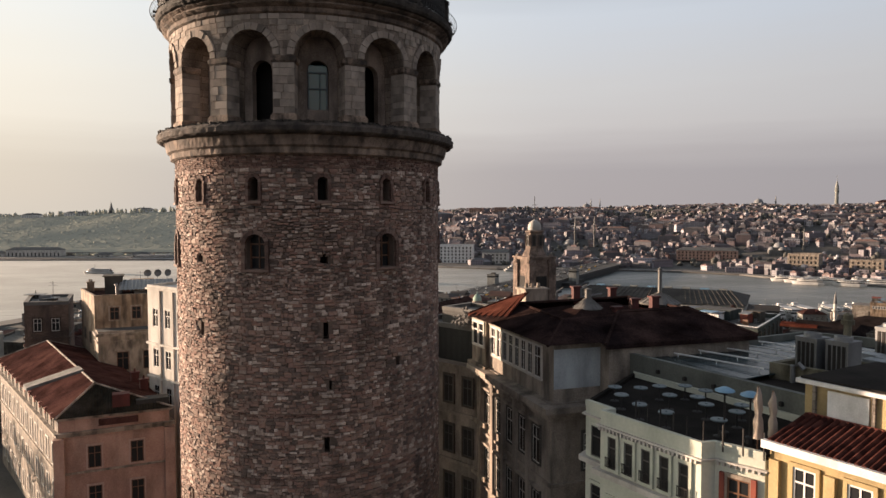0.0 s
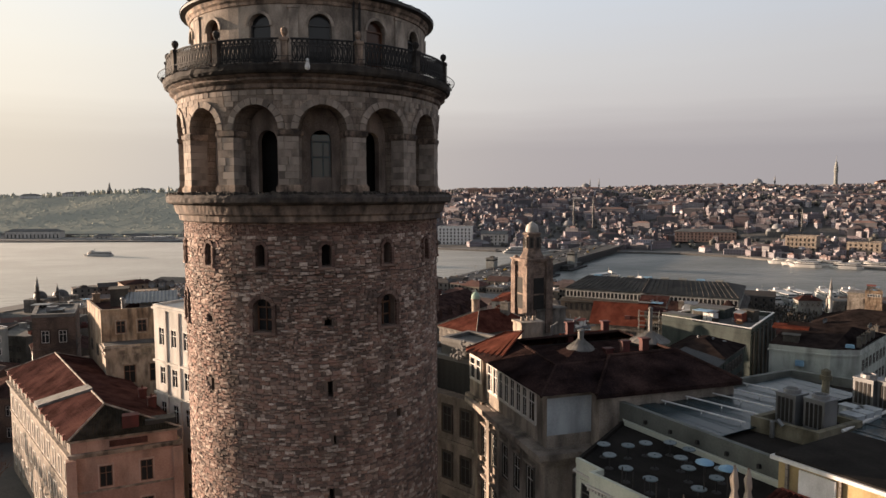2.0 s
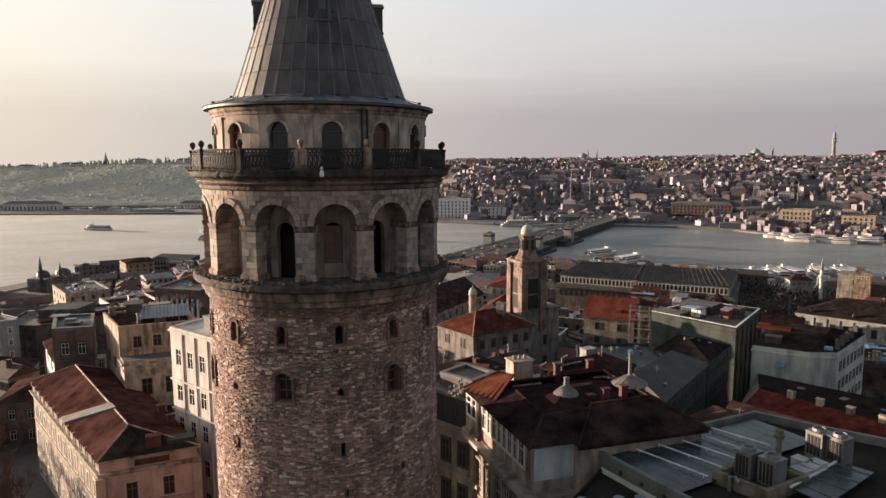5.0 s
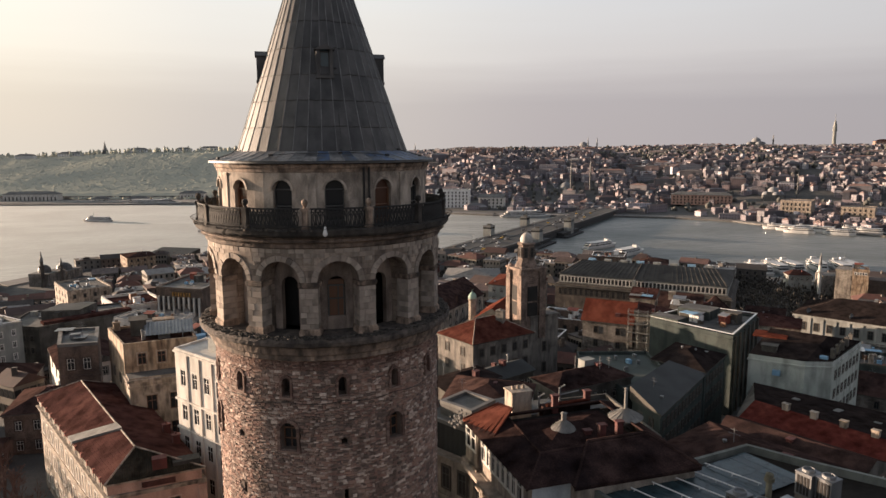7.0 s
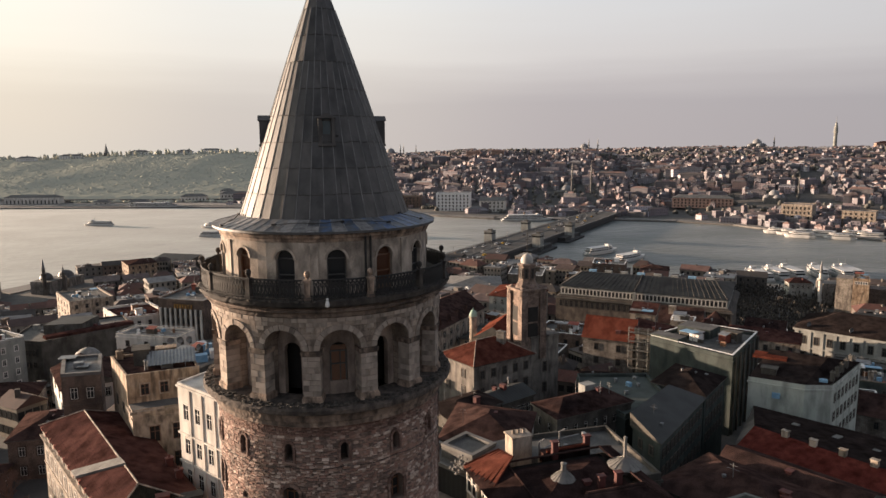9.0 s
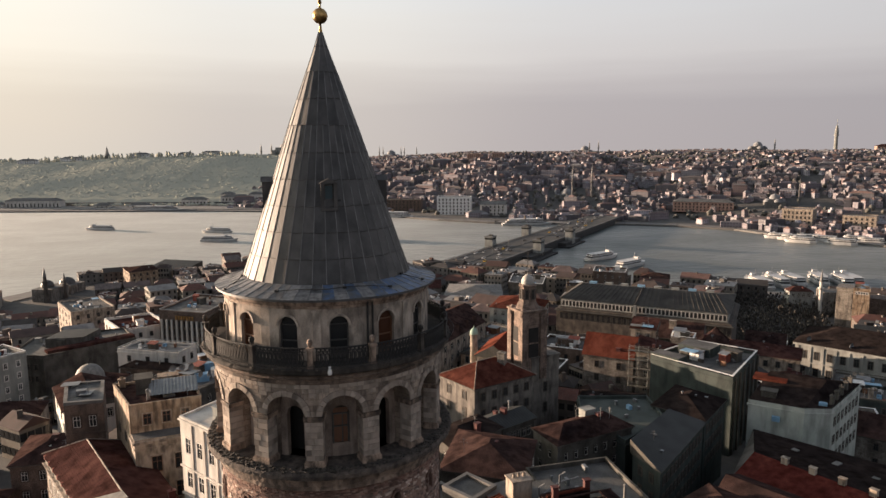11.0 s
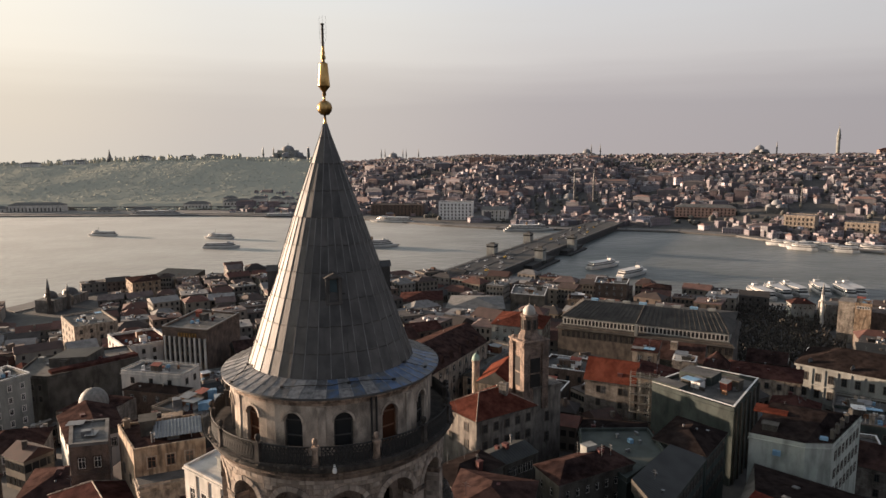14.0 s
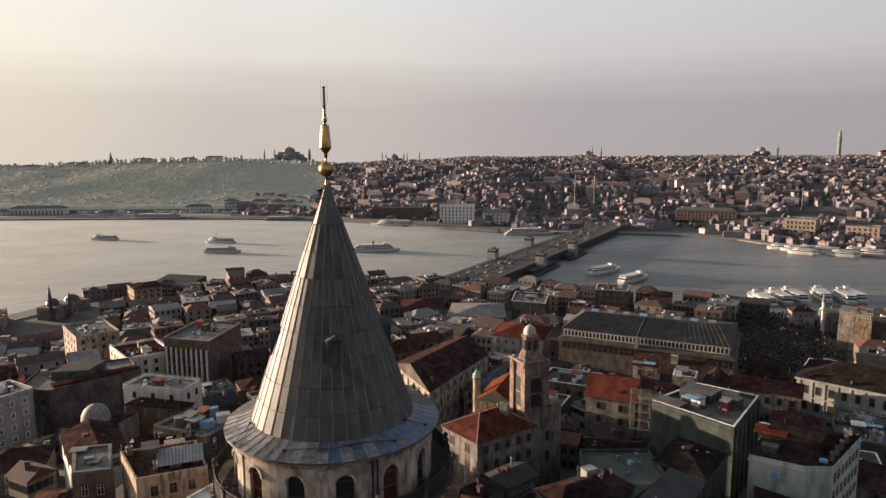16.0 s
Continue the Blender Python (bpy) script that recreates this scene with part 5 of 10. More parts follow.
block(h1, "roof_hut", (-22.7, 21.1, 11.9), (1.5, 1.1, 1.7), 25, M_redpaint, "red painted hatch")
block(h1, "skylight", (-20.3, 22.5, 11.9), (2.9, 1.5, 0.95), 25, M_zinc)
for t in (0.2, 0.32, 0.75):
    x, y = poly[1][0] + (poly[2][0] - poly[1][0]) * t - 0.8, poly[1][1] + (poly[2][1] - poly[1][1]) * t
    chimney(h1, x, y, 12.1, 0.8, 1.3, 35, M_redpaint, 1)
b = Mesh()
b.box((-22.3, 19.7, 11.05), (3.4, 0.12, 0.6), 24.7)
b.done("sign_panel", M_tile, h1, "worn rust-coloured panel")

# cream house with a peeling lit flank
poly = keep([(-35.2, 40.6), (-26.5, 44.5), (-31.5, 53.5), (-41.6, 49.5)])
h2, poly = house("town_house", "tall cream house with peeling ochre flank and corrugated roof shelter", poly, -2, 20.4, M_ochre)
h2_plan = poly
walls(h2, poly, -3, 20.4, M_ochre, M_tile_old)
parapet(h2, poly, 20.4, 0.35, 0.25, M_ochre)
fr = [(-33.6, 38.2), (-26.0, 41.6), (-26.5, 44.4), (-35.1, 40.5)]
walls(h2, ccw(fr), -3, 16.6, M_cream, M_flat, "front_wing")
ledge(h2, ccw(fr), 16.0, 0.35, 0.3, M_cream)
ledge(h2, ccw(fr), 15.2, 0.2, 0.15, M_cream, "string_course")
facade(h2, fr[0], fr[1], (11.7, 7.6, 3.6), 2, 1.35, 2.3, "wood", 1.2)
facade(h2, poly[0], poly[1], (17.6,), 3, 1.1, 1.6, "wood", 1.0)
facade(h2, poly[3], poly[0], (11, 7.5, 14.5), 2, 0.7, 1.2, "dark", 1.2)
b = Mesh()
for k in range(29):
    x0 = -3.3 + 6.6 * k / 28
    b.v += [(x0, -2.2, 0.09 * (k % 2)), (x0, 2.2, 0.09 * (k % 2))]
b.f = [(2 * k, 2 * k + 2, 2 * k + 3, 2 * k + 1) for k in range(28)]
b.m = [0] * 28
pz = Matrix.Translation((-31.2, 46.4, 21.6)) @ Matrix.Rotation(radians(22), 4, "Z") @ Matrix.Rotation(radians(12), 4, "X")
b.v = [tuple(pz @ Vector(p)) for p in b.v]
b.done("corrugated_shelter", M_galv, h2, "corrugated steel shelter on the roof", uv=False)
for x, y in ((-33.6, 43.8), (-28.9, 45.6), (-34.0, 48.0), (-29.5, 49.4)):
    block(h2, "shelter_post", (x, y, 20.4), (0.1, 0.1, 1.2), 20, M_galv)
block(h2, "roof_hut", (-33.5, 50.2, 20.4), (3.0, 2.0, 1.6), 22, M_ochre)
for i in range(5):
    dish(h2, -33 + i * 1.2, 51 + 0.3 * i, 22.0 if i < 3 else 20.7, 20 + 15 * i)
chimney(h2, -40, 49.0, 20.4, 0.9, 1.2, 30, M_ochre)

# white house against the tower
# Its end behind the tower is unseen, lengthened to shade the house beyond.
poly = keep([(-24.3, 31.0), (-6.0, 16.5), (-1.2, 23.4), (-19.5, 40.0)])
h3, poly = house("town_house", "white rendered house with moulded window surrounds", poly, -2, 23, M_offwhite)
h3_plan = poly
walls(h3, poly, -3, 22.8, M_offwhite, M_flatpale)
parapet(h3, poly, 22.8, 0.3, 0.25, M_offwhite)
for z in (22.6, 16.6, 12.9):
    ledge(h3, poly, z, 0.22, 0.2, M_offwhite, "string_course")
facade(h3, poly[0], poly[1], (18.6, 14.2, 10.2, 6.0, 2.0), 9, 1.05, 2.0, "white", 0.5)
facade(h3, poly[3], poly[0], (18.6, 14.2, 10.2), 2, 1.0, 1.9, "white", 1.0)
for t in (0.11, 0.222, 0.333, 0.444, 0.6, 0.8):
    x, y = poly[0][0] + (poly[1][0] - poly[0][0]) * t, poly[0][1] + (poly[1][1] - poly[0][1]) * t
    block(h3, "pilaster", (x, y, -3), (0.4, 0.3, 25.6), -38.3, M_offwhite)
# Unseen block behind the tower, added only to keep sun off the plastered house.
walls(h3, ccw([(-6, 16.45), (-2.0, 11.0), (3.0, 16.0), (-1.25, 23.3)]), -3, 23.0, M_offwhite, M_flatpale, "rear_wing")
block(h3, "roof_hut", (-15.5, 33.5, 22.8), (3.5, 3.5, 2.2), -38, M_offwhite)
for i in range(3):
    dish(h3, -18.5 + i, 34.5, 23.1, 10 + 25 * i, 0.9)

# dark brown brick house with a pale roof rim
poly = keep([(-47.0, 45.4), (-41.8, 46.6), (-46.0, 55.5), (-51.5, 54.0)])
h4, poly = house("town_house", "dark brown brick house with white window frames", poly, -2, 19, M_brown)
h4_plan = poly
walls(h4, poly, -3, 19.0, M_brown, M_flatpale)
parapet(h4, poly, 18.9, 0.45, 0.5, M_flatpale, "roof_rim")
ledge(h4, poly, 14.4, 0.2, 0.15, M_brown, "string_course")
facade(h4, poly[0], poly[1], (15.4, 11.6, 7.8), 2, 1.0, 1.7, "brown", 0.5)
facade(h4, poly[3], poly[0], (15.4, 11.6, 7.8), 3, 0.9, 1.6, "brown", 0.8)
block(h4, "air_unit", (-46.5, 49.5, 19.05), (1.4, 1.0, 0.8), 20, M_galv)

CLH = random.Random(31)
clutter(h2, h2_plan, 20.4, 6, CLH)
clutter(h3, h3_plan, 22.8, 10, CLH)
clutter(h4, h4_plan, 19.0, 4, CLH)
# ---- right side ----
M_bluewhite = material("pale_blue_plaster", [(0.26, 0.29, 0.31), (0.36, 0.38, 0.39)], 0.8, 0.9, 0.1, stain=0.35)
M_oldrender = material("weathered_old_render", [(0.19, 0.155, 0.125), (0.27, 0.226, 0.187), (0.34, 0.29, 0.243)], 1.1, 0.9, 0.25, stain=0.65, streak=0.3)
# plain stone house partly behind the tower
poly = keep([(5.0, 13.0), (11.2, 7.0), (14.5, 10.8), (8.0, 17.5)])
h5, poly = house("town_house", "old plastered house with deep dark windows", poly, -2, 19.3, M_oldrender)
walls(h5, poly, -3, 19.0, M_oldrender, M_flat)
for z in (18.8, 15.1, 11.3, 7.4):
    ledge(h5, poly, z, 0.24, 0.16, M_oldrender, "string_course")
facade(h5, poly[0], poly[1], (16.0, 12.1, 8.2, 4.3, 0.4), 4, 0.95, 2.1, "shut", 0.3)
ms = grown(poly, -0.9)
walls(h5, ms, 19.0, 21.6, M_zinc, M_flat, "mansard")
parapet(h5, ms, 21.6, 0.35, 0.3, M_flatpale)
walls(h5, ccw([(8.3, 13.2), (11.2, 10.4), (13.6, 13.2), (10.8, 16.0)]), 21.6, 22.7, M_flat, M_flat, "roof_hut")
parapet(h5, ccw([(8.3, 13.2), (11.2, 10.4), (13.6, 13.2), (10.8, 16.0)]), 22.7, 0.3, 0.4, M_flatpale)
b = Mesh()
rr = random.Random(5)
for i in range(90):
    x, y, z = 10.2 + rr.gauss(0, 0.45), 9.6 + rr.gauss(0, 0.45), 21.8 + abs(rr.gauss(0.5, 0.35))
    s = rr.uniform(0.1, 0.2)
    b.add([(x - s, y, z), (x, y - s, z), (x + s, y, z), (x, y + s, z), (x, y, z + s), (x, y, z - s)], [(0, 1, 4), (1, 2, 4), (2, 3, 4), (3, 0, 4), (1, 0, 5), (2, 1, 5), (3, 2, 5), (0, 3, 5)])
shrub = tagged(b.done("shrub", M_flatpale, uv=False), "pale leafless shrub on a flat roof", "plant")

# corner house with a glazed top floor
M_blackfelt = material("black_roof_felt", [(0.017, 0.0152, 0.0138), (0.028, 0.0245, 0.0215)], 0.8, 0.95, 0.2, stain=0.4, gloss=0.05)
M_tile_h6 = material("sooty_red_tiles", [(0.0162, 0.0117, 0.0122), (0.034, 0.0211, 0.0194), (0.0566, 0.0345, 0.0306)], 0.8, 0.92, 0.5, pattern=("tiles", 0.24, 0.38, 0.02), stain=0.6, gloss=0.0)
A, B, C, D = (11.1, 7.3), (14.8, -3.8), (27.5, 0.2), (24.2, 11.6)
poly = keep([A, B, C, D])
h6, poly = house("corner_house", "ornate grey corner house with glazed top floor and brown tiles", poly, -2, 23, M_oldrender)
walls(h6, poly, -3, 19.4, M_oldrender)
top = grown(poly, -0.25)
walls(h6, top, 19.4, 22.9, M_oldrender, name="top_floor")
ledge(h6, poly, 19.0, 0.35, 0.75, M_oldrender)
ledge(h6, poly, 18.72, 0.28, 0.5, M_oldrender, "cornice_bed")
ledge(h6, poly, 18.4, 0.25, 0.2, M_oldrender, "cornice_lower")
ledge(h6, poly, 14.4, 0.2, 0.15, M_oldrender, "string_course")
ledge(h6, poly, 10.4, 0.2, 0.15, M_oldrender, "string_course")
ledge(h6, top, 22.6, 0.26, 0.12, M_oldrender, "eaves_board")
facade(h6, poly[0], poly[1], (15.3, 11.2, 7.0, 3.0), 5, 0.95, 2.3, "grey", 0.9)
dh = (Vector(poly[1]) - Vector(poly[0])).normalized()
for i in range(5):
    s_ = 0.9 + (math.dist(poly[0], poly[1]) - 1.8) * (i + 0.5) / 5
    p = Vector(poly[0]) + dh * s_ + Vector((dh.y, -dh.x)) * 0.12
    for z in (17.85, 13.75):
        block(h6, "window_hood", (p.x, p.y, z), (1.5, 0.34, 0.16), math.degrees(math.atan2(dh.y, dh.x)), M_oldrender)
    if i < 4:
        p2 = p + dh * (math.dist(poly[0], poly[1]) - 1.8) / 10
        block(h6, "pilaster", (p2.x, p2.y, 10.6), (0.5, 0.26, 8.0), math.degrees(math.atan2(dh.y, dh.x)), M_oldrender)
facade(h6, poly[1], poly[2], (15.3, 11.2), 4, 0.95, 2.2, "grey", 1.2)
facade(h6, top[0], top[1], (20.5,), 8, 1.06, 2.0, "white", 1.6, "gallery_window")
facade(h6, top[1], top[2], (20.5,), 5, 0.8, 1.5, "grey", 4.6)
b = Mesh()
q0, q1 = Vector(top[1]), Vector(top[1]).lerp(Vector(top[2]), 0.25)
nx = Vector((q1.y - q0.y, -(q1.x - q0.x))).normalized() * 0.06
b.prism(ccw([tuple(q0 + nx), tuple(q1 + nx), tuple(q1 - nx), tuple(q0 - nx)]), 20.2, 22.6)
b.done("blank_panel", M_bluewhite, h6, "pale blue-grey plaster panel")
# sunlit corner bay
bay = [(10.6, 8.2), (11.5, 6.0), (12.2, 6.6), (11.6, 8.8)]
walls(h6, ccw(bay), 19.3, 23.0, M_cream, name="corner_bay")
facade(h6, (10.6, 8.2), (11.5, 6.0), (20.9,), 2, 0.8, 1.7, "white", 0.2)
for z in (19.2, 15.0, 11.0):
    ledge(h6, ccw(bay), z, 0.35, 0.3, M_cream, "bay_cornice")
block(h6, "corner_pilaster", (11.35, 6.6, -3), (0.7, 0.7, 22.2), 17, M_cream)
# roof: brown hips around, orange slope over the corner
e = grown(poly, 0.55)
E = [(x, y, 23.0) for x, y in e]
rp = [(14.0, 6.8, 24.05), (16.0, -0.5, 23.95), (25.0, 2.3, 24.2), (22.8, 9.6, 24.2)]
b = Mesh()
for i in range(4):
    j = (i + 1) % 4
    b.face([E[i], E[j], rp[j], rp[i]])
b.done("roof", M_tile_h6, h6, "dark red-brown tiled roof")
for i in range(4):
    for p, q in ((E[i], rp[i]), (rp[i], rp[(i + 1) % 4])):
        b = Mesh()
        b.tube([p, q], 0.1, 5)
        b.done("ridge_cap", M_tile_old, h6, uv=False)
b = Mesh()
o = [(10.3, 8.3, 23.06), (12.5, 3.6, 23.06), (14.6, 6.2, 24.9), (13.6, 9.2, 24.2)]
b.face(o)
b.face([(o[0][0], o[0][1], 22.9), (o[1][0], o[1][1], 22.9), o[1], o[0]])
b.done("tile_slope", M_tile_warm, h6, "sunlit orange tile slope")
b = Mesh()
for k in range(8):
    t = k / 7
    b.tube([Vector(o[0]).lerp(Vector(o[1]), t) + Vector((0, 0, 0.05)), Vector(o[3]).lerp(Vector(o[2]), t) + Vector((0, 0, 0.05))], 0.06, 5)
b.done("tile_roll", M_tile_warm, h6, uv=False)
flat_top = [(x, y) for x, y, z in rp]
walls(h6, ccw(flat_top), 22.9, 23.55, M_tile_old, M_blackfelt, "roof_well")
roof_on(h6, ccw(grown(ccw(flat_top), -0.5)), 23.56, 0.85, "hip", M_tile_h6, 0.1)
# the eastern half of the front steps out under a roof of its own
stepq = ccw([(18.2, -3.65), (27.8, -0.65), (27.5, 0.5), (17.9, -2.5)])
walls(h6, stepq, -3, 22.75, M_oldrender, name="front_step")
b = Mesh()
ro_ = [(17.9, -4.1, 22.98), (28.2, -0.95, 22.98), (25.0, 2.6, 24.25), (19.9, 1.0, 24.2)]
b.face(ro_)
b.face([(ro_[0][0], ro_[0][1], 22.7), (ro_[1][0], ro_[1][1], 22.7), ro_[1], ro_[0]])
b.face([(17.6, -3.1, 22.98), ro_[0], ro_[3]])
b.done("front_roof", M_tile_h6, h6, "dark red-brown tile slope over the step")
for p, q in ((ro_[0], ro_[3]), (ro_[3], ro_[2]), (ro_[1], ro_[2])):
    b = Mesh()
    b.tube([(p[0], p[1], p[2] + 0.04), (q[0], q[1], q[2] + 0.04)], 0.12, 5)
    b.done("ridge_cap", M_tile_old, h6, uv=False)
b = Mesh()
for k in range(13):
    x, y = 17.9 + 0.32 * k, 9.2 + 0.12 * k
    b.tube([(x, y, 23.95), (x + 0.34, y + 0.125, 23.9)], 0.16, 6)
tagged(b.done("ridge_tile_row", M_tile_orange, h6, "row of orange ridge tiles", uv=False), kind="stuff")
walls(h6, ccw([(17.6, 8.9), (22.2, 10.5), (22.0, 11.4), (17.3, 9.8)]), 22.8, 23.85, M_tile_h6, M_tile_h6, "rear_ridge")
M_conevent = material("weathered_zinc_cone", [(0.12, 0.115, 0.105), (0.19, 0.18, 0.165)], 2, 0.7, 0.2, stain=0.4)
# roofs and vents on top
for x, y, s, z in ((18.5, 3.8, 1.05, 24.1), (24.2, 6.0, 1.5, 24.2)):
    b = Mesh()
    b.lathe([(s * 0.96, -0.1), (s, 0.0), (s * 0.55, 0.36), (0.2, 0.68)], 18)
    b.lathe([(0.22, 0.7), (0.22, 1.25), (0.28, 1.3), (0.05, 1.4)] if s < 1.2 else [(0.14, 0.6), (0.14, 2.4), (0.2, 2.45), (0.02, 2.6)], 10)
    b.lathe([(s * 0.45, -1.2), (s * 0.45, 0.05)], 14)
    for k in range(18):
        c_, s_ = math.cos(k * math.pi / 9), math.sin(k * math.pi / 9)
        b.tube([(s * c_, s * s_, 0.02), (s * 0.55 * c_, s * 0.55 * s_, 0.38), (0.2 * c_, 0.2 * s_, 0.7)], 0.025, 4)
    b.v = [(p[0] + x, p[1] + y, p[2] + z) for p in b.v]
    b.done("conical_vent", M_conevent, h6, "ribbed zinc cone with a stack", uv=False)
for x, y, z, hh in ((18.6, 8.8, 23.4, 1.6), (21.9, 10.8, 23.4, 1.3), (21.4, 2.7, 23.6, 1.2), (22.9, 3.1, 23.6, 1.3), (20.3, 3.0, 23.5, 0.7)):
    chimney(h6, x, y, z, 0.55, hh, 16, M_redpaint, 0)
b = Mesh()
b.box((15.6, 11.4, 21.0), (2.0, 1.6, 3.6), 20)
b.box((15.6, 11.4, 24.6), (2.2, 1.8, 0.15), 20)
for i in range(3):
    b.lathe([(0.16, 0), (0.14, 0.4)], 8, c=(15.1 + 0.5 * i, 11.3 + 0.15 * i, 24.7))
chm = b.done("chimney", M_cream, h6, "broad pale chimney stack")
walls(h6, ccw([(13.2, 10.4), (16.8, 12.2), (15.6, 15.4), (11.9, 13.6)]), 19, 22.6, M_cream, M_flatpale, "rear_hut")
walls(h6, ccw([(16.5, 12.6), (20.5, 14.0), (19.4, 17.2), (15.4, 15.8)]), 15, 21.6, M_grey, M_flat, "rear_wing")
b = Mesh()
for x0, y0 in ((17.3, 9.7), (19.6, 12.0)):
    b.tube([(x0, y0, 22.5), (x0, y0, 24.6), (x0 + 0.5, y0, 24.9)], 0.09, 6)
b.tube([(17.3, 9.7, 23.6), (19.6, 12.0, 23.9), (21.5, 12.6, 24.1)], 0.07, 6)
b.done("flue_pipe", M_galv, h6, uv=False)

# pale green house with a roof terrace
u = Vector((4.1, -7.3)).normalized()
v = Vector((-u.y, u.x)) * 1.0             # away from the street
T0 = Vector((15.35, -9.9))


def tp(a, c):
    return tuple(T0 + u * a + v * c)


def tq(a, c):
    """The terrace house's own plan, a little shorter along the street."""
    return tp(0.25 + 0.85 * a, c)


poly = keep([tq(-0.2, 0.1), tq(8.6, 0), tq(10.8, 1.0), tq(10.8, 6.8), tq(-4.2, 6.8)])
h7, poly = house("terrace_house", "pale green rendered house with a roof terrace", [tq(-0.2, 0.2), tq(1.9, 0.2), tq(1.9, -0.45), tq(8.4, -0.1), tq(8.6, 0.5), tq(10.8, 1.05), tq(10.8, 6.8), tq(-4.2, 6.8)], -2, 21.3, M_palegreen, "house")
TURN = math.degrees(math.atan2(u.y, u.x))
walls(h7, poly, -3, 21.05, M_palegreen, M_blackfelt)
outer, inner_ = grown(poly, 0.03), grown(poly, -0.16)
for k in range(len(poly)):
    j = (k + 1) % len(poly)
    street = (poly[k][1] + poly[j][1]) / 2 < -9.0 and k != poly.index(tq(10.8, 1.05))
    b = Mesh()
    b.prism(ccw([outer[k], outer[j], inner_[j], inner_[k]]), 21.05, 21.35 if street else 21.25)
    b.done("parapet", M_palegreen if street else M_blackfelt, h7, "low pale parapet" if street else "low dark upstand")
ledge(h7, poly, 20.6, 0.08, 0.16, M_offwhite)
ledge(h7, poly, 18.3, 0.25, 0.3, M_offwhite, "string_course")
ledge(h7, poly, 15.3, 0.2, 0.2, M_offwhite, "string_course")
for a in np.arange(2.0, 8.4, 0.26):
    p = tq(a, -0.55 + 0.054 * (a - 1.9))
    block(h7, "dentil", (p[0], p[1], 20.45), (0.1, 0.2, 0.15), TURN, M_offwhite)
for a in np.arange(8.8, 10.7, 0.26):
    p = tq(a, 0.46 + 0.25 * (a - 8.6))
    block(h7, "dentil", (p[0], p[1], 20.45), (0.1, 0.2, 0.15), TURN + 14, M_offwhite)
facade(h7, tq(1.9, -0.45), tq(8.4, -0.1), (18.75, 15.85, 12.9), 5, 0.5, 1.5, "green", 0.3)
facade(h7, tq(-0.2, 0.2), tq(1.9, 0.2), (18.7, 15.8), 1, 0.8, 1.5, "green", 0.2)
facade(h7, tq(8.6, 0.5), tq(10.8, 1.05), (18.3, 15.3), 1, 0.9, 1.75, "wood", 0.1)
for z in (18.25, 15.25):
    for q in (0.35, 1.75):
        p = tq(8.65 + q, 0.44 + 0.25 * q)
        block(h7, "brick_jamb", (p[0], p[1], z), (0.2, 0.16, 1.95), TURN + 14, M_redbrick)
for i in range(5):
    a0 = 2.2 + (8.4 - 2.5) * (i + 0.5) / 5
    for z in (18.85, 15.9):
        b = Mesh()
        for q in (-0.3, -0.2, -0.1, 0.0, 0.1, 0.2, 0.3):
            p = tq(a0 + q, -0.66 + 0.054 * (a0 - 1.9))
            b.tube([(*p, z), (*p, z + 0.42)], 0.02, 4)
        for zz_ in (z, z + 0.42):
            b.tube([(*tq(a0 - 0.33, -0.66 + 0.054 * (a0 - 1.9)), zz_), (*tq(a0 + 0.33, -0.66 + 0.054 * (a0 - 1.9)), zz_)], 0.025, 4)
        b.done("window_grille", M_iron, h7, "black iron window grille", uv=False)
for k in range(9):           # slim posts of the terrace edge
    p = tq(4.0 + 0.85 * k, 0.02 + (0.0 if k < 5 else 0.27 * (k - 4.5)))
    block(h7, "rail_post", (p[0], p[1], 21.05), (0.05, 0.05, 1.1), TURN, M_iron)
# tables, heaters and folded parasols on the terrace
g = "round tables on the roof terrace"
b = Mesh()
b.lathe([(0.33, 0.70), (0.36, 0.73), (0.33, 0.76), (0.06, 0.762), (0.05, 0.8), (0.0, 0.8)], 18, mat=0)
top_me = b.data("tabletop", M_tabletop, uv=False)
b = Mesh()
b.lathe([(0.24, 0), (0.22, 0.03), (0.035, 0.06), (0.035, 0.72)], 10)
leg_me = b.data("pedestal", M_iron, uv=False)
for a, c in [(1.5, 1.2), (1.0, 3.0), (2.7, 3.2), (3.2, 0.7), (4.7, 0.8), (4.7, 3.4), (6.2, 3.6), (1.2, 4.1), (3.6, 4.1), (1.8, 5.3), (5.6, 4.7), (3.0, 5.4), (0.2, 2.0), (6.6, 1.9)]:
    x, y = tp(a, c)
    t = thing("cafe_table", (x, y, 21.05), "small round pale cafe table on the roof terrace", "table", g)
    place("tabletop", top_me, Matrix.Translation((x, y, 21.05)), t)
    place("pedestal", leg_me, Matrix.Translation((x, y, 21.05)), t)
for a, c in ((7.7, 2.0), (8.9, 2.3)):
    x, y = tq(a, c)
    t = thing("patio_heater", (x, y, 21.05), "slim patio heater with a round pale-blue hood", "heater", "patio heaters")
    b = Mesh()
    b.lathe([(0.22, 0), (0.2, 0.25), (0.04, 0.3), (0.04, 1.8), (0.12, 1.85), (0.12, 2.05)], 10, c=(x, y, 21.05))
    b.done("pole", M_iron, t, uv=False)
    b = Mesh()
    b.lathe([(0.41, 2.0), (0.39, 2.05), (0.16, 2.16), (0.02, 2.2)], 20, c=(x, y, 21.05))
    b.done("hood", M_blue, t, uv=False, smooth=True)
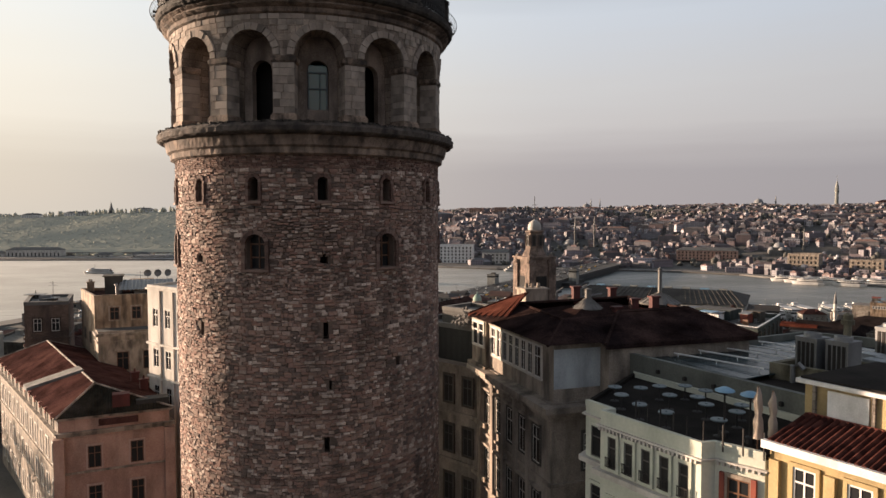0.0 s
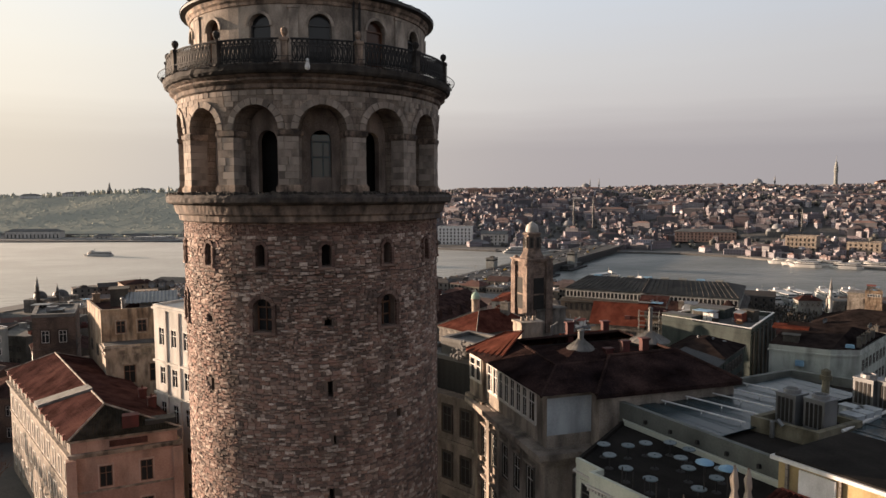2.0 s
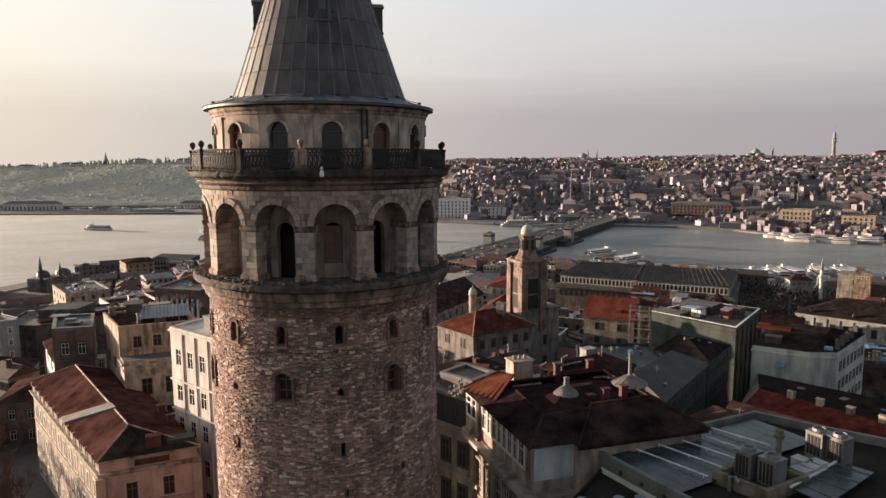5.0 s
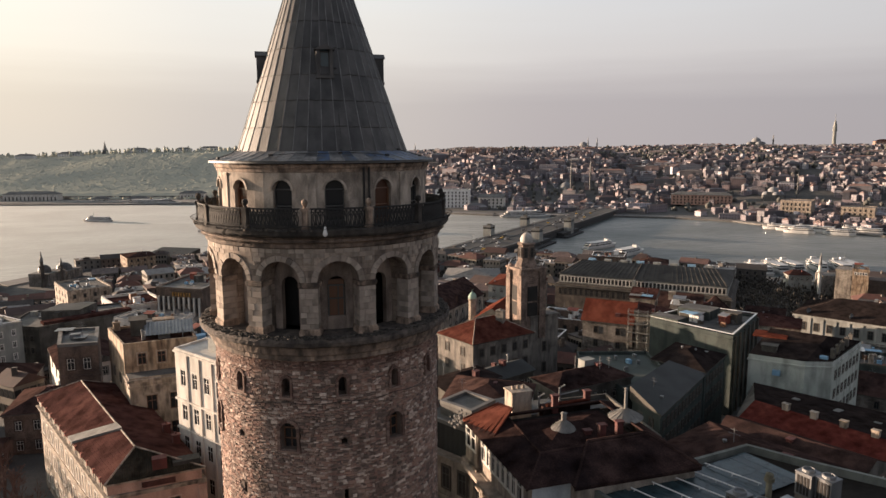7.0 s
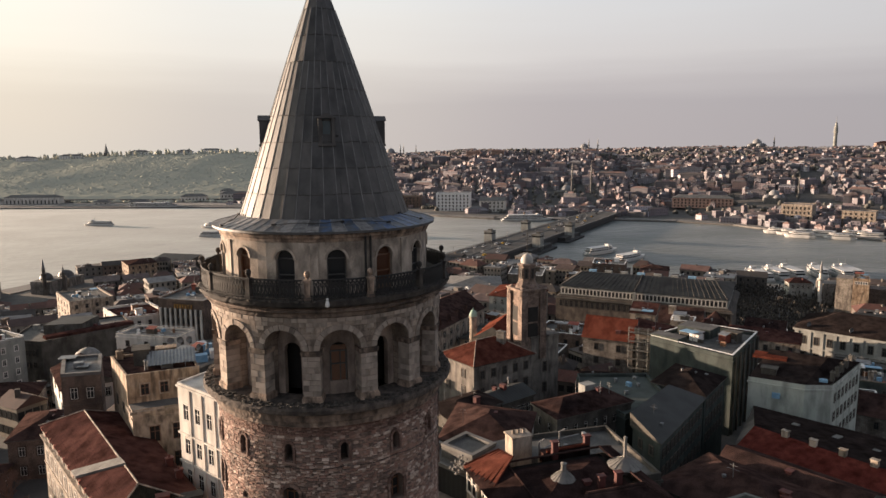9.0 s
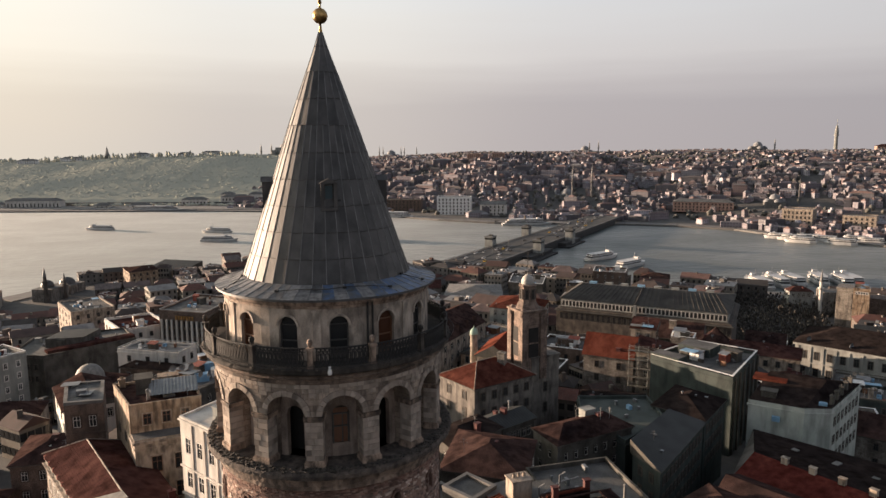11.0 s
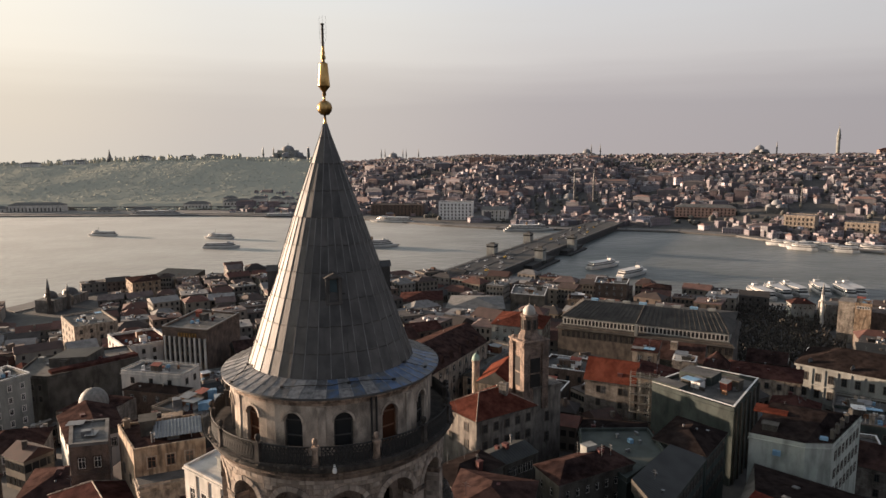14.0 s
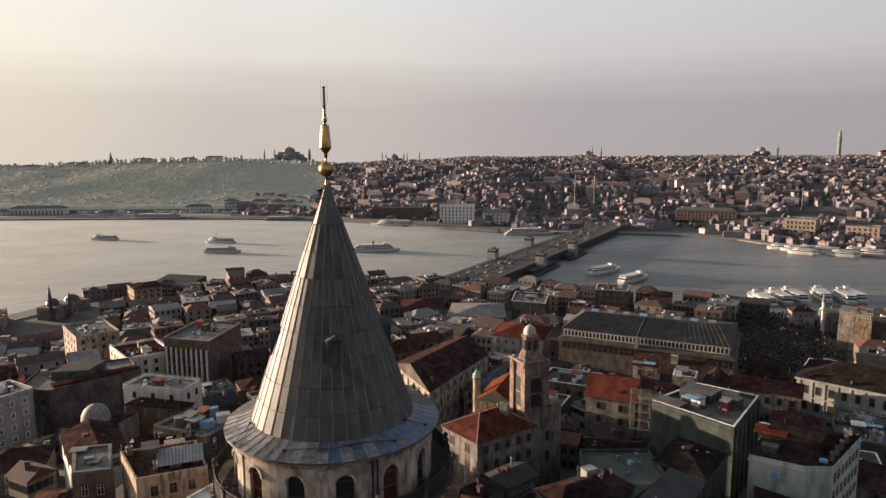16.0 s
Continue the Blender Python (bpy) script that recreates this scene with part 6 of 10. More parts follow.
for a, c, q in ((10.0, 1.5, 1.0), (10.1, 2.3, 0.9)):
    x, y = tq(a, c)
    pr = thing("parasol", (x, y, 21.05), "closed cream canvas parasol", "parasol", "closed parasols")
    b = Mesh()
    b.tube([(x, y, 21.05), (x, y, 21.05 + 2.7 * q)], 0.03, 6)
    b.done("pole", M_wood, pr, uv=False)
    b = Mesh()
    prof = [(0.2, 0.6), (0.19, 0.95), (0.17, 1.3), (0.1, 1.52), (0.14, 1.75), (0.15, 2.1), (0.09, 2.4), (0.02, 2.65)]
    b.lathe([(r_ * q, z_ * q) for r_, z_ in prof], 16, c=(x, y, 21.05), jitter=0.055, rng=random.Random(2))
    b.done("canopy", M_cloth, pr, uv=False, smooth=True)

# yellow house with a red tile roof
CS = 0.06        # the front swings slightly back along its length
fp = lambda a, c: tq(a, c + CS * (a - 10.9))
poly = ccw([fp(10.95, 1.15), fp(21.0, 1.15), fp(21.0, 9.0), fp(10.95, 9.0)])
keep(poly)
h9, poly = house("town_house", "yellow rendered house with white window frames and red tiles", poly, -2, 21.2, M_yellow)
walls(h9, poly, -3, 21.5, M_yellow, M_flat)
b = Mesh()
g0, g1, g2, g3 = fp(10.9, 0.85), fp(21.2, 0.85), fp(21.2, 3.45), fp(10.9, 3.45)
b.face([(*g0, 21.9), (*g1, 21.9), (*g2, 22.5), (*g3, 22.5)])
b.face([(*g0, 21.5), (*g3, 21.5), (*g3, 22.5), (*g0, 21.9)])
b.done("roof", M_tile, h9, "red clay tile slope")
b = Mesh()
b.prism(ccw([fp(10.85, 0.7), fp(21.2, 0.7), fp(21.2, 0.95), fp(10.85, 0.95)]), 21.65, 21.95, bottom=True)
b.done("gutter", M_white, h9, "white gutter board")
b = Mesh()
b.prism(ccw([fp(10.9, 3.45), fp(21.2, 3.45), fp(21.2, 3.62), fp(10.9, 3.62)]), 21.5, 22.6)
b.done("red_upstand", M_redbrick, h9, "red painted upstand")
pent = ccw([fp(10.6, 3.75), fp(21.0, 3.75), fp(21.0, 9.0), fp(10.6, 9.0)])
walls(h9, pent, 21.5, 23.75, M_yellow, M_flat, "penthouse")
ledge(h9, pent, 23.75, 0.16, 0.25, M_white)
walls(h9, grown(pent, 0.12), 23.9, 24.0, M_blackfelt, M_blackfelt, "felt_roof")
facade(h9, fp(10.95, 1.15), fp(21.0, 1.15), (19.55, 16.3, 13.0), 4, 0.85, 1.6, "yellow", 0.4)
for k in range(5):
    p = fp(11.25 + 2.42 * k, 1.1)
    block(h9, "pilaster", (p[0], p[1], -3), (0.4, 0.24, 24.2), TURN, M_yellow)
b = Mesh()
b.prism(ccw([fp(11.7, 3.66), fp(13.5, 3.66), fp(13.5, 3.74), fp(11.7, 3.74)]), 22.3, 23.6)
b.done("white_panel", M_white, h9, "white board on the penthouse wall")
for a in (11.1, 13.7):
    p = fp(a, 3.68)
    block(h9, "penthouse_post", (p[0], p[1], 22.2), (0.12, 0.12, 1.5), TURN, M_stonewall)
ME_tile = []
M_tilepiece = material("clay_tile_piece", [(0.03, 0.0125, 0.0115), (0.052, 0.0195, 0.0165), (0.082, 0.033, 0.027)], 1, 0.9, 0.2, vary="object", stain=0.3, gloss=0.0)
q = Mesh()        # one hollow clay tile, its run along +y
q.add([(-0.118, 0, 0), (-0.07, 0, 0.06), (0.0, 0, 0.085), (0.07, 0, 0.06), (0.118, 0, 0), (-0.11, 0.37, 0.02), (-0.065, 0.37, 0.075), (0.0, 0.37, 0.1), (0.065, 0.37, 0.075), (0.11, 0.37, 0.02)],
      [(0, 1, 6, 5), (1, 2, 7, 6), (2, 3, 8, 7), (3, 4, 9, 8), (0, 4, 3, 2, 1)])
tile_me = q.data("tile", M_tilepiece, uv=False)
f0 = Vector(fp(11.0, 0.88))
du = (Vector(fp(21.1, 0.88)) - f0).normalized()
base = Matrix.Translation((f0.x, f0.y, 21.93)) @ Matrix.Rotation(math.atan2(du.y, du.x), 4, "Z") @ Matrix.Rotation(math.atan2(0.6, 2.6), 4, "X")
for i in range(8):
    for k in range(36):
        place("tile", tile_me, base @ Matrix.Translation((0.12 + 0.24 * k, 0.325 * i, 0.0)), h9)

M_moss_wall = material("mossy_concrete", [(0.07, 0.062, 0.04), (0.13, 0.115, 0.075), (0.2, 0.18, 0.13)], 2.5, 0.95, 0.4, stain=0.5)
M_palestrip = material("pale_green_grey_render", [(0.091, 0.098, 0.0875), (0.133, 0.14, 0.126)], 0.7, 0.85, 0.1, stain=0.4)
# low-roofed hall with pale sheets and cooling units
FR = 6.95         # front line of the hall
poly = keep(ccw([tp(-4.4, FR), tp(12.0, FR), tp(12.0, 30.0), tp(1.0, 25.0), tp(-3.4, 23.4)]))
h10, poly = house("hall", "flat hall roofed with blue-grey sheets and white pipes", poly, -2, 22.4, M_greengrey, "building")
walls(h10, poly, -3, 21.7, M_palestrip, M_blackfelt)
parapet(h10, poly, 21.7, 0.62, 0.3, M_palestrip)
for k in range(4):
    put_window("window", (0.75, 1.5, "shut"), Matrix.Translation((*tp(-3.8 + 1.1 * k, FR), 19.4)) @ Matrix.Rotation(radians(TURN), 4, "Z"), h10)
for k in range(5):
    p = tp(-1.5 + 1.9 * k, FR - 0.1)
    block(h10, "wall_lamp", (p[0], p[1], 21.55), (0.14, 0.2, 0.22), TURN, M_iron)
# sheet roof: separate lengths lying on battens
M_sheetblue = material("blue_grey_roof_sheets", [(0.016, 0.031, 0.038), (0.024, 0.043, 0.05), (0.034, 0.055, 0.062)], 1.6, 0.26, 0.1, vary="object", spread=0.7, stain=0.4, gloss=0.24)
for i in range(15):
    c0 = 7.5 + 1.0 * i
    left = -3.4 if c0 < 9.4 else -2.9
    right = 2.9 if c0 < 11 else 2.3
    for a0, a1 in ((left, -0.3), (-0.28, right)):
        b = Mesh()
        z = 21.98 + 0.012 * (i % 3)
        b.prism(ccw([tp(a0, c0), tp(a1, c0), tp(a1, c0 + 0.985), tp(a0, c0 + 0.985)]), z - 0.05, z, bottom=True)
        b.done("roof_sheet", M_sheetblue, h10, uv=False)
for k in range(5):
    b = Mesh()
    c0 = 9.7 + 1.98 * k
    b.tube([(*tp(-2.9, c0), 22.2), (*tp(2.5 - 0.25 * k, c0 + 0.9), 22.2)], 0.05, 5)
    for t in (0.05, 0.5, 0.95):
        p = Vector(tp(-2.9, c0)).lerp(Vector(tp(2.5 - 0.25 * k, c0 + 0.9)), t)
        b.tube([(p.x, p.y, 21.95), (p.x, p.y, 22.2)], 0.03, 4)
    b.done("roof_pipe", M_white, h10, "white pipe across the roof", uv=False)
# machine deck
parapet(h10, ccw([tp(2.6, 11.0), tp(6.2, 11.6), tp(6.2, 15.6), tp(2.6, 15.2)]), 21.7, 0.85, 0.3, M_moss_wall, "mossy_upstand")
walls(h10, ccw([tp(2.9, 11.4), tp(5.9, 11.9), tp(5.9, 15.3), tp(2.9, 14.9)]), 21.7, 22.2, M_stonewall, M_blackfelt, "plant_deck")
b = Mesh()
b.prism(ccw([tp(6.4, 13.8), tp(8.6, 13.8), tp(7.6, 20.6), tp(5.6, 20.2)]), 22.1, 22.2, bottom=True)
b.done("sheet_canopy", M_sheetblue, h10, "blue-grey sheet canopy", uv=False)
for t in (0.15, 0.4, 0.65, 0.9):
    p, q = Vector(tp(6.4, 13.8)).lerp(Vector(tp(5.6, 20.2)), t), Vector(tp(8.6, 13.8)).lerp(Vector(tp(7.6, 20.6)), t)
    b = Mesh()
    b.tube([(p.x, p.y, 22.23), (q.x, q.y, 22.23)], 0.03, 4)
    b.done("canopy_rib", M_galv, h10, uv=False)
b = Mesh()
b.tube([(*tp(6.3, 13.6), 22.35), (*tp(5.5, 20.4), 22.35)], 0.09, 6)
b.done("roof_pipe", M_white, h10, "white pipe across the roof", uv=False)
for k, (a, c) in enumerate(((3.7, 13.0), (5.2, 13.3), (4.1, 20.0), (5.4, 20.3))):
    x, y = tp(a, c)
    zb = 22.2
    cu = thing("cooling_unit", (x, y, zb), "tall galvanised cooling unit with ribbed sides", "machine", "cooling units on the hall roof")
    tn = TURN
    block(cu, "plinth", (x, y, zb - 0.5), (1.15, 1.15, 0.55), tn, M_stonewall)
    block(cu, "casing", (x, y, zb), (1.2, 1.2, 1.65), tn, M_galv)
    for face in range(2):
        b = Mesh()
        for i in range(4):
            q = (i - 1.5) * 0.25
            if face == 0:
                b.box((x + q * u.x - v.x * 0.61, y + q * u.y - v.y * 0.61, zb + 0.15), (0.16, 0.05, 1.35), tn)
            else:
                b.box((x - u.x * 0.61 + q * v.x, y - u.y * 0.61 + q * v.y, zb + 0.15), (0.05, 0.12, 1.35), tn)
        b.done("louvre", M_dark, cu, uv=False)
    block(cu, "cap", (x, y, zb + 1.65), (1.26, 1.26, 0.1), tn, M_galv)
    b = Mesh()
    b.lathe([(0.46, 0), (0.44, 0.2), (0.36, 0.21), (0.34, 0.05), (0.0, 0.04)], 14, c=(x, y, zb + 1.75))
    b.done("fan_ring", M_galv, cu, uv=False)
for a, c, sx in ((5.5, 15.9, 1.0), (5.5, 16.9, 0.9), (5.4, 17.9, 0.9), (4.6, 17.4, 1.1)):
    b = Mesh()
    b.box((*tp(a, c), 21.7), (sx, 0.75, 0.95), TURN)
    b.box((*tp(a, c), 22.65), (sx + 0.08, 0.83, 0.06), TURN)
    b.done("air_unit", M_bluewhite, h10, "pale blue casing")
b = Mesh()
x, y = tp(4.3, 15.2)
b.tube([(x, y, 21.7), (x, y, 24.6)], 0.2, 10)
b.lathe([(0.34, 24.5), (0.34, 24.75), (0.26, 24.8), (0.26, 25.05), (0.05, 25.15)], 10, c=(x, y, 0))
b.done("flue", M_moss_wall, h10, "rusty flue with a cowl", uv=False)
b = Mesh()
x, y = tp(3.9, 11.0)
b.tube([(x, y, 21.7), (x, y, 22.6), (x + 0.2, y - 0.25, 22.75), (x + 0.35, y - 0.45, 22.5)], 0.13, 8)
b.done("elbow_duct", M_galv, h10, "bent sheet-metal duct", uv=False)

# ---- the quarter below the tower: houses told apart in the view ----


CL = random.Random(77)
M_palewall = material("pale_green_white_plaster", [(0.27, 0.3, 0.265), (0.35, 0.375, 0.335), (0.41, 0.425, 0.385)], 0.8, 0.9, 0.15, stain=0.4, streak=0.2)
M_bell = material("brown_tower_stone", [(0.1, 0.07, 0.056), (0.2, 0.142, 0.113), (0.3, 0.22, 0.175)], 1.2, 0.9, 0.3, pattern=("blocks", 0.6, 0.3, 0.02), stain=0.55)


def plain_house(label, poly, z1, wall, roof, kind="flat", rise=2.5, rows=(), n=(3, 3, 3, 3), w=1.0, h=1.6, style="grey", name="town_house", step=3.4, over=0.4, caps=None, group="houses below the tower", deep=22, category="house"):
    ob, poly = house(name, label, poly, z1 - deep, z1, wall, category, group)
    keep(poly)
    if kind == "flat":
        walls(ob, poly, z1 - deep, z1, wall, roof)
        parapet(ob, poly, z1, 0.6, 0.28, wall)
    else:
        walls(ob, poly, z1 - deep, z1, wall)
        roof_on(ob, poly, z1, rise, kind, roof, over, caps)
    clutter(ob, poly, z1, 6 if kind == "flat" else 4, CL, kind == "flat")
    if kind == "flat" and len(poly) == 4 and poly[0][1] > 60:
        roof_life(ob, poly, z1, random.Random(int(poly[0][0] * 3 + poly[0][1])), 0.7)
    ledge(ob, poly, z1 - 0.5, 0.3, 0.2, wall)
    for k in range(len(poly)):
        a, c = poly[k], poly[(k + 1) % len(poly)]
        out = (c[1] - a[1], -(c[0] - a[0]))
        if out[1] < 0.25 * math.hypot(*out) and n[k % len(n)]:      # sides towards the tower
            m = max(1, min(n[k % len(n)], int(math.dist(a, c) / (w + 0.5))))
            facade(ob, a, c, [z1 - 2.9 - step * j for j in range(rows if isinstance(rows, int) else 2)], m, w, h, style, 0.7)
    return ob, poly


# church with a square bell tower
bell = thing("bell_tower", (27, 91, -8), "brown stone bell tower with buttresses and a pale dome", "tower")
BC, BT = (26.0, 89.6), 25.0
M_bellbase = material("grey_plaster_base", [(0.085, 0.074, 0.064), (0.145, 0.128, 0.111), (0.2, 0.178, 0.155)], 1.2, 0.9, 0.2, stain=0.6, streak=0.2)
b = Mesh()
b.box((28.4, 91.6, -10), (6.8, 6.8, 22.4), BT)
b.box((28.4, 91.6, 12.4), (7.3, 7.3, 0.4), BT)
b.done("base", M_bellbase, bell, "broad lower stage of stained plaster")
b = Mesh()
b.box((*BC, 8.0), (5.0, 5.0, 14.2), BT)
b.box((*BC, 15.6), (5.3, 5.3, 0.35), BT)
b.box((*BC, 19.6), (5.3, 5.3, 0.3), BT)
b.done("middle_stage", M_bell, bell, "square stage with a lit flank")
for k in range(4):
    a = radians(BT + 90 * k)
    b = Mesh()
    x, y = BC[0] + 2.55 * math.sin(a), BC[1] - 2.55 * math.cos(a)
    # Dark slab on each face, painting the shade of a recess.
    b.box((x, y, 12.8), (2.3, 0.16, 6.2), BT + 90 * k)
    b.done("blind_panel", M_dark, bell, "near-black panel for a recess in shade")
    x, y = BC[0] + 3.2 * math.cos(a + 0.785), BC[1] + 3.2 * math.sin(a + 0.785)
    b = Mesh()
    b.box((x, y, 8), (1.5, 1.5, 13.4), BT)
    b.lathe([(1.0, 21.4), (1.0, 21.8), (0.85, 22.5), (0.5, 23.0), (0.1, 23.3)], 12, c=(x, y, 0))
    b.done("buttress", M_bell, bell, "corner buttress with a rounded top")
b = Mesh()
b.box((*BC, 22.2), (5.9, 5.9, 0.3), BT)
b.box((*BC, 22.5), (6.3, 6.3, 0.3), BT)
b.done("cornice", M_bell, bell)
b = Mesh()
b.lathe([(2.5, 22.8), (2.35, 23.3), (1.95, 24.0), (1.8, 24.4), (1.66, 27.3), (1.95, 27.45), (1.95, 27.75), (1.3, 27.9)], 8, c=(*BC, 0), a0=12, a1=372)
b.done("belfry", M_bell, bell, "eight-sided upper stage")
for k in range(8):
    put_window("belfry_opening", (0.6, 1.9, "shut"), Matrix.Translation((*BC, 24.9)) @ Matrix.Rotation(radians(34.5 + 45 * k), 4, "Z") @ Matrix.Translation((0, -1.7, 0)), bell)
for k, z in ((0, 5.0), (1, 5.0), (0, 0.5), (1, 0.5)):
    put_window("stage_window", (0.8, 2.0, "shut"), Matrix.Translation((28.4, 91.6, z)) @ Matrix.Rotation(radians(BT + 90 * k), 4, "Z") @ Matrix.Translation((0, -3.42, 0)), bell)
b = Mesh()
b.lathe([(1.25, 27.8), (1.32, 28.2), (1.25, 28.8), (0.95, 29.4), (0.45, 29.75), (0.12, 29.9), (0.06, 30.1)], 18, c=(*BC, 0))
b.done("dome", M_marble, bell, "small pale dome", smooth=True, uv=False)
b = Mesh()
b.tube([(*BC, 29.9), (*BC, 34.5)], 0.06, 5)
b.tube([(25.5, 89.6, 32.8), (26.5, 89.6, 32.8)], 0.05, 5)
b.done("cross_rod", M_iron, bell, uv=False)
keep([(23, 87), (34, 86), (34, 97), (23, 97)])

ch, poly = plain_house("grey church house with a dark red hipped roof", [(7.6, 83.6), (14.3, 75.1), (26.8, 83.4), (19.6, 95.0)], 10.4, M_bellbase, M_tile_warm, "hip", 3.0, 2, (2, 5, 3, 2), style="shut", caps=M_cream)
chimney(ch, 20.3, 84.5, 11.0, 1.6, 3.6, -28, M_stonewall, 2)
nave, poly = plain_house("small chapel with red tiles and cream gable", [(16.0, 106.0), (24.0, 102.0), (29.0, 115.0), (20.5, 119.0)], 7.5, M_cream, M_tile_orange, "gable", 3.0, 2, (2, 3, 2, 3), name="chapel")
turret = thing("turret", (15.8, 110.5, -8), "slim cream turret with a green copper cap", "turret")
b = Mesh()
b.lathe([(0.95, -8), (0.9, 11.0), (1.1, 11.1), (1.1, 11.4), (0.8, 11.5)], 12, c=(15.8, 110.5, 0))
b.done("shaft", M_cream, turret, uv=False)
b = Mesh()
b.lathe([(1.0, 11.4), (0.95, 12.1), (0.6, 12.7), (0.1, 13.0), (0.04, 13.6)], 12, c=(15.8, 110.5, 0))
b.done("cap", M_verdigris, turret, uv=False, smooth=True)

oh, poly = plain_house("ochre house with a bright orange tile roof", [(43.6, 116.0), (54.6, 110.6), (58.5, 118.5), (47.5, 124.2)], 4.6, M_stonewall, M_tile_orange, "gable", 4.6, 3, (2, 4, 2, 4), style="shut", caps=M_tile_orange)
sc, poly = plain_house("narrow ochre house behind a scaffold", [(55.4, 111.0), (62.6, 107.5), (67.0, 116.0), (59.0, 120.5)], 6.8, M_cream, M_tile, "shed", 1.3, 3, (2, 3, 2, 2))
scaf = thing("scaffold", (56, 108, -12), "pale steel tube scaffold with plank decks against a house front", "scaffold")
SA, SB, SO = Vector((53.6, 110.2)), Vector((59.6, 107.2)), Vector((-0.4, -0.85))
b = Mesh()
for i in range(4):
    for j in range(2):
        p = SA.lerp(SB, i / 3) + SO * (0.4 + j * 1.2)
        b.tube([(p.x, p.y, -12), (p.x, p.y, 8.9)], 0.05, 4)
for z in np.arange(-10, 8.0, 2.2):
    for j in range(2):
        p, q = SA + SO * (0.4 + j * 1.2), SB + SO * (0.4 + j * 1.2)
        for up in (0.0, 0.95):
            b.tube([(p.x, p.y, z + up), (q.x, q.y, z + up)], 0.035, 4)
b.done("tube_frame", M_dull, scaf, uv=False)
for z in np.arange(-10, 8.0, 2.2):
    b = Mesh()
    p, q = SA + SO * 0.45, SB + SO * 0.45
    b.prism(ccw([(p.x, p.y), (q.x, q.y), (q.x + SO.x, q.y + SO.y), (p.x + SO.x, p.y + SO.y)]), z - 0.1, z - 0.02, 0, None, True)
    b.done("plank_deck", M_grey, scaf, uv=False)
cu, poly = plain_house("cream cube house with a red roof hut", [(69.3, 127.3), (74.6, 125.0), (77.0, 130.0), (71.6, 132.5)], 5.0, M_cream, M_tile, "flat", 1, 1, (1, 1, 1, 1))
mh, poly = plain_house("narrow grey house with a dark red mansard roof", [(77.2, 125.4), (82.4, 123.0), (85.0, 128.2), (79.6, 131.0)], 4.6, M_greengrey, M_tile_h6, "hip", 3.8, 2, (2, 2, 1, 1), style="white")
rb, poly = plain_house("small house with red, white and blue roof sheets", [(61.5, 138.0), (67.6, 135.2), (70.3, 141.0), (64.2, 144.0)], 5.4, M_cream, M_tile, "shed", 1.8, 2, (2, 2, 1, 1))
block(rb, "roof_sheet", (63.2, 138.6, 5.9), (3.2, 2.6, 0.15), -25, M_flatpale, "white corrugated sheet")
block(rb, "roof_sheet", (66.2, 137.4, 5.95), (3.0, 2.6, 0.15), -25, M_blue, "blue sheet")
lo, poly = plain_house("low house with corrugated grey roof", [(14.2, 65.0), (18.5, 61.2), (24.5, 66.0), (20.5, 70.5)], 8.4, M_grey, M_zinc, "gable", 1.2, 2, (3, 5, 3, 3))
dk, poly = plain_house("grey house with dark red roof and white windows", [(26.3, 51.8), (40.0, 59.4), (36.6, 65.6), (23.4, 58.6)], 9.5, M_grey, M_tile_h6, "hip", 1.6, 4, (7, 3, 2, 2), w=0.7, h=1.3, style="grey", step=2.8)
chimney(dk, 33.0, 62.0, 9.6, 2.2, 1.9, 29, M_dull, 0)
dl, poly = plain_house("plain grey house with a dark felt roof and white windows", [(9.6, 50.3), (18.0, 57.9), (14.4, 63.2), (6.4, 56.6)], 10.0, M_grey, M_tile_sooty, "hip", 1.2, 3, (5, 3, 2, 2), w=0.9, h=1.3, style="grey", step=3.0)
M_greenfelt = material("green_grey_felt", [(0.03, 0.04, 0.036), (0.045, 0.058, 0.052)], 0.5, 0.9, 0.2, stain=0.4)
gh, poly = plain_house("long grey house with a plain zinc lean-to roof", [(40.4, 45.2), (53.4, 62.8), (48.0, 63.9), (38.1, 51.6)], 8.5, M_greengrey, M_zinc, "shed", 2.0, 3, (11, 3, 0, 2), w=0.8, h=1.4, style="shut", step=3.0)
gf, poly = plain_house("low building with a flat green-grey felt roof", [(33.2, 67.0), (38.0, 55.6), (47.6, 65.4), (47.5, 76.0), (34.2, 76.0)], 8.0, M_greengrey, M_greenfelt, "flat", 1, 0, (0,))
gk, poly = plain_house("grey house with a brown hipped roof in the row", [(47.0, 70.6), (53.8, 63.3), (61.3, 73.1), (55.0, 81.0)], 8.8, M_greengrey, M_tile_sooty, "hip", 1.7, 3, (2, 6, 2, 2), w=0.8, h=1.4, style="shut", step=3.0)
# Added dark house: its near-black roof stands in for a dark, tree-filled yard.
gv, poly = plain_house("added low dark house standing in for a dark garden with trees", [(35.5, 82.0), (47.5, 79.4), (51.5, 90.5), (39.0, 93.5)], 3.4, M_brown, M_tile_sooty, "hip", 1.6, 1, (3, 3, 2, 2))
gb, poly = plain_house("green-grey block with a roof terrace", [(55.5, 99.9), (67.6, 84.4), (80.6, 102.0), (69.9, 111.0)], 8.5, M_greengrey, M_flat, "flat", 1, 3, (0, 5, 2, 2), style="dark", name="apartment_block")
for pl, z_ in (([(55.5, 99.9), (59.8, 94.4), (62.6, 96.8), (58.4, 102.2)], 9.9), ([(63.0, 104.0), (68.5, 99.0), (72.5, 103.0), (67.0, 108.5)], 10.6)):
    walls(gb, ccw(pl), 8.5, z_, M_greengrey, M_flat, "roof_hut")
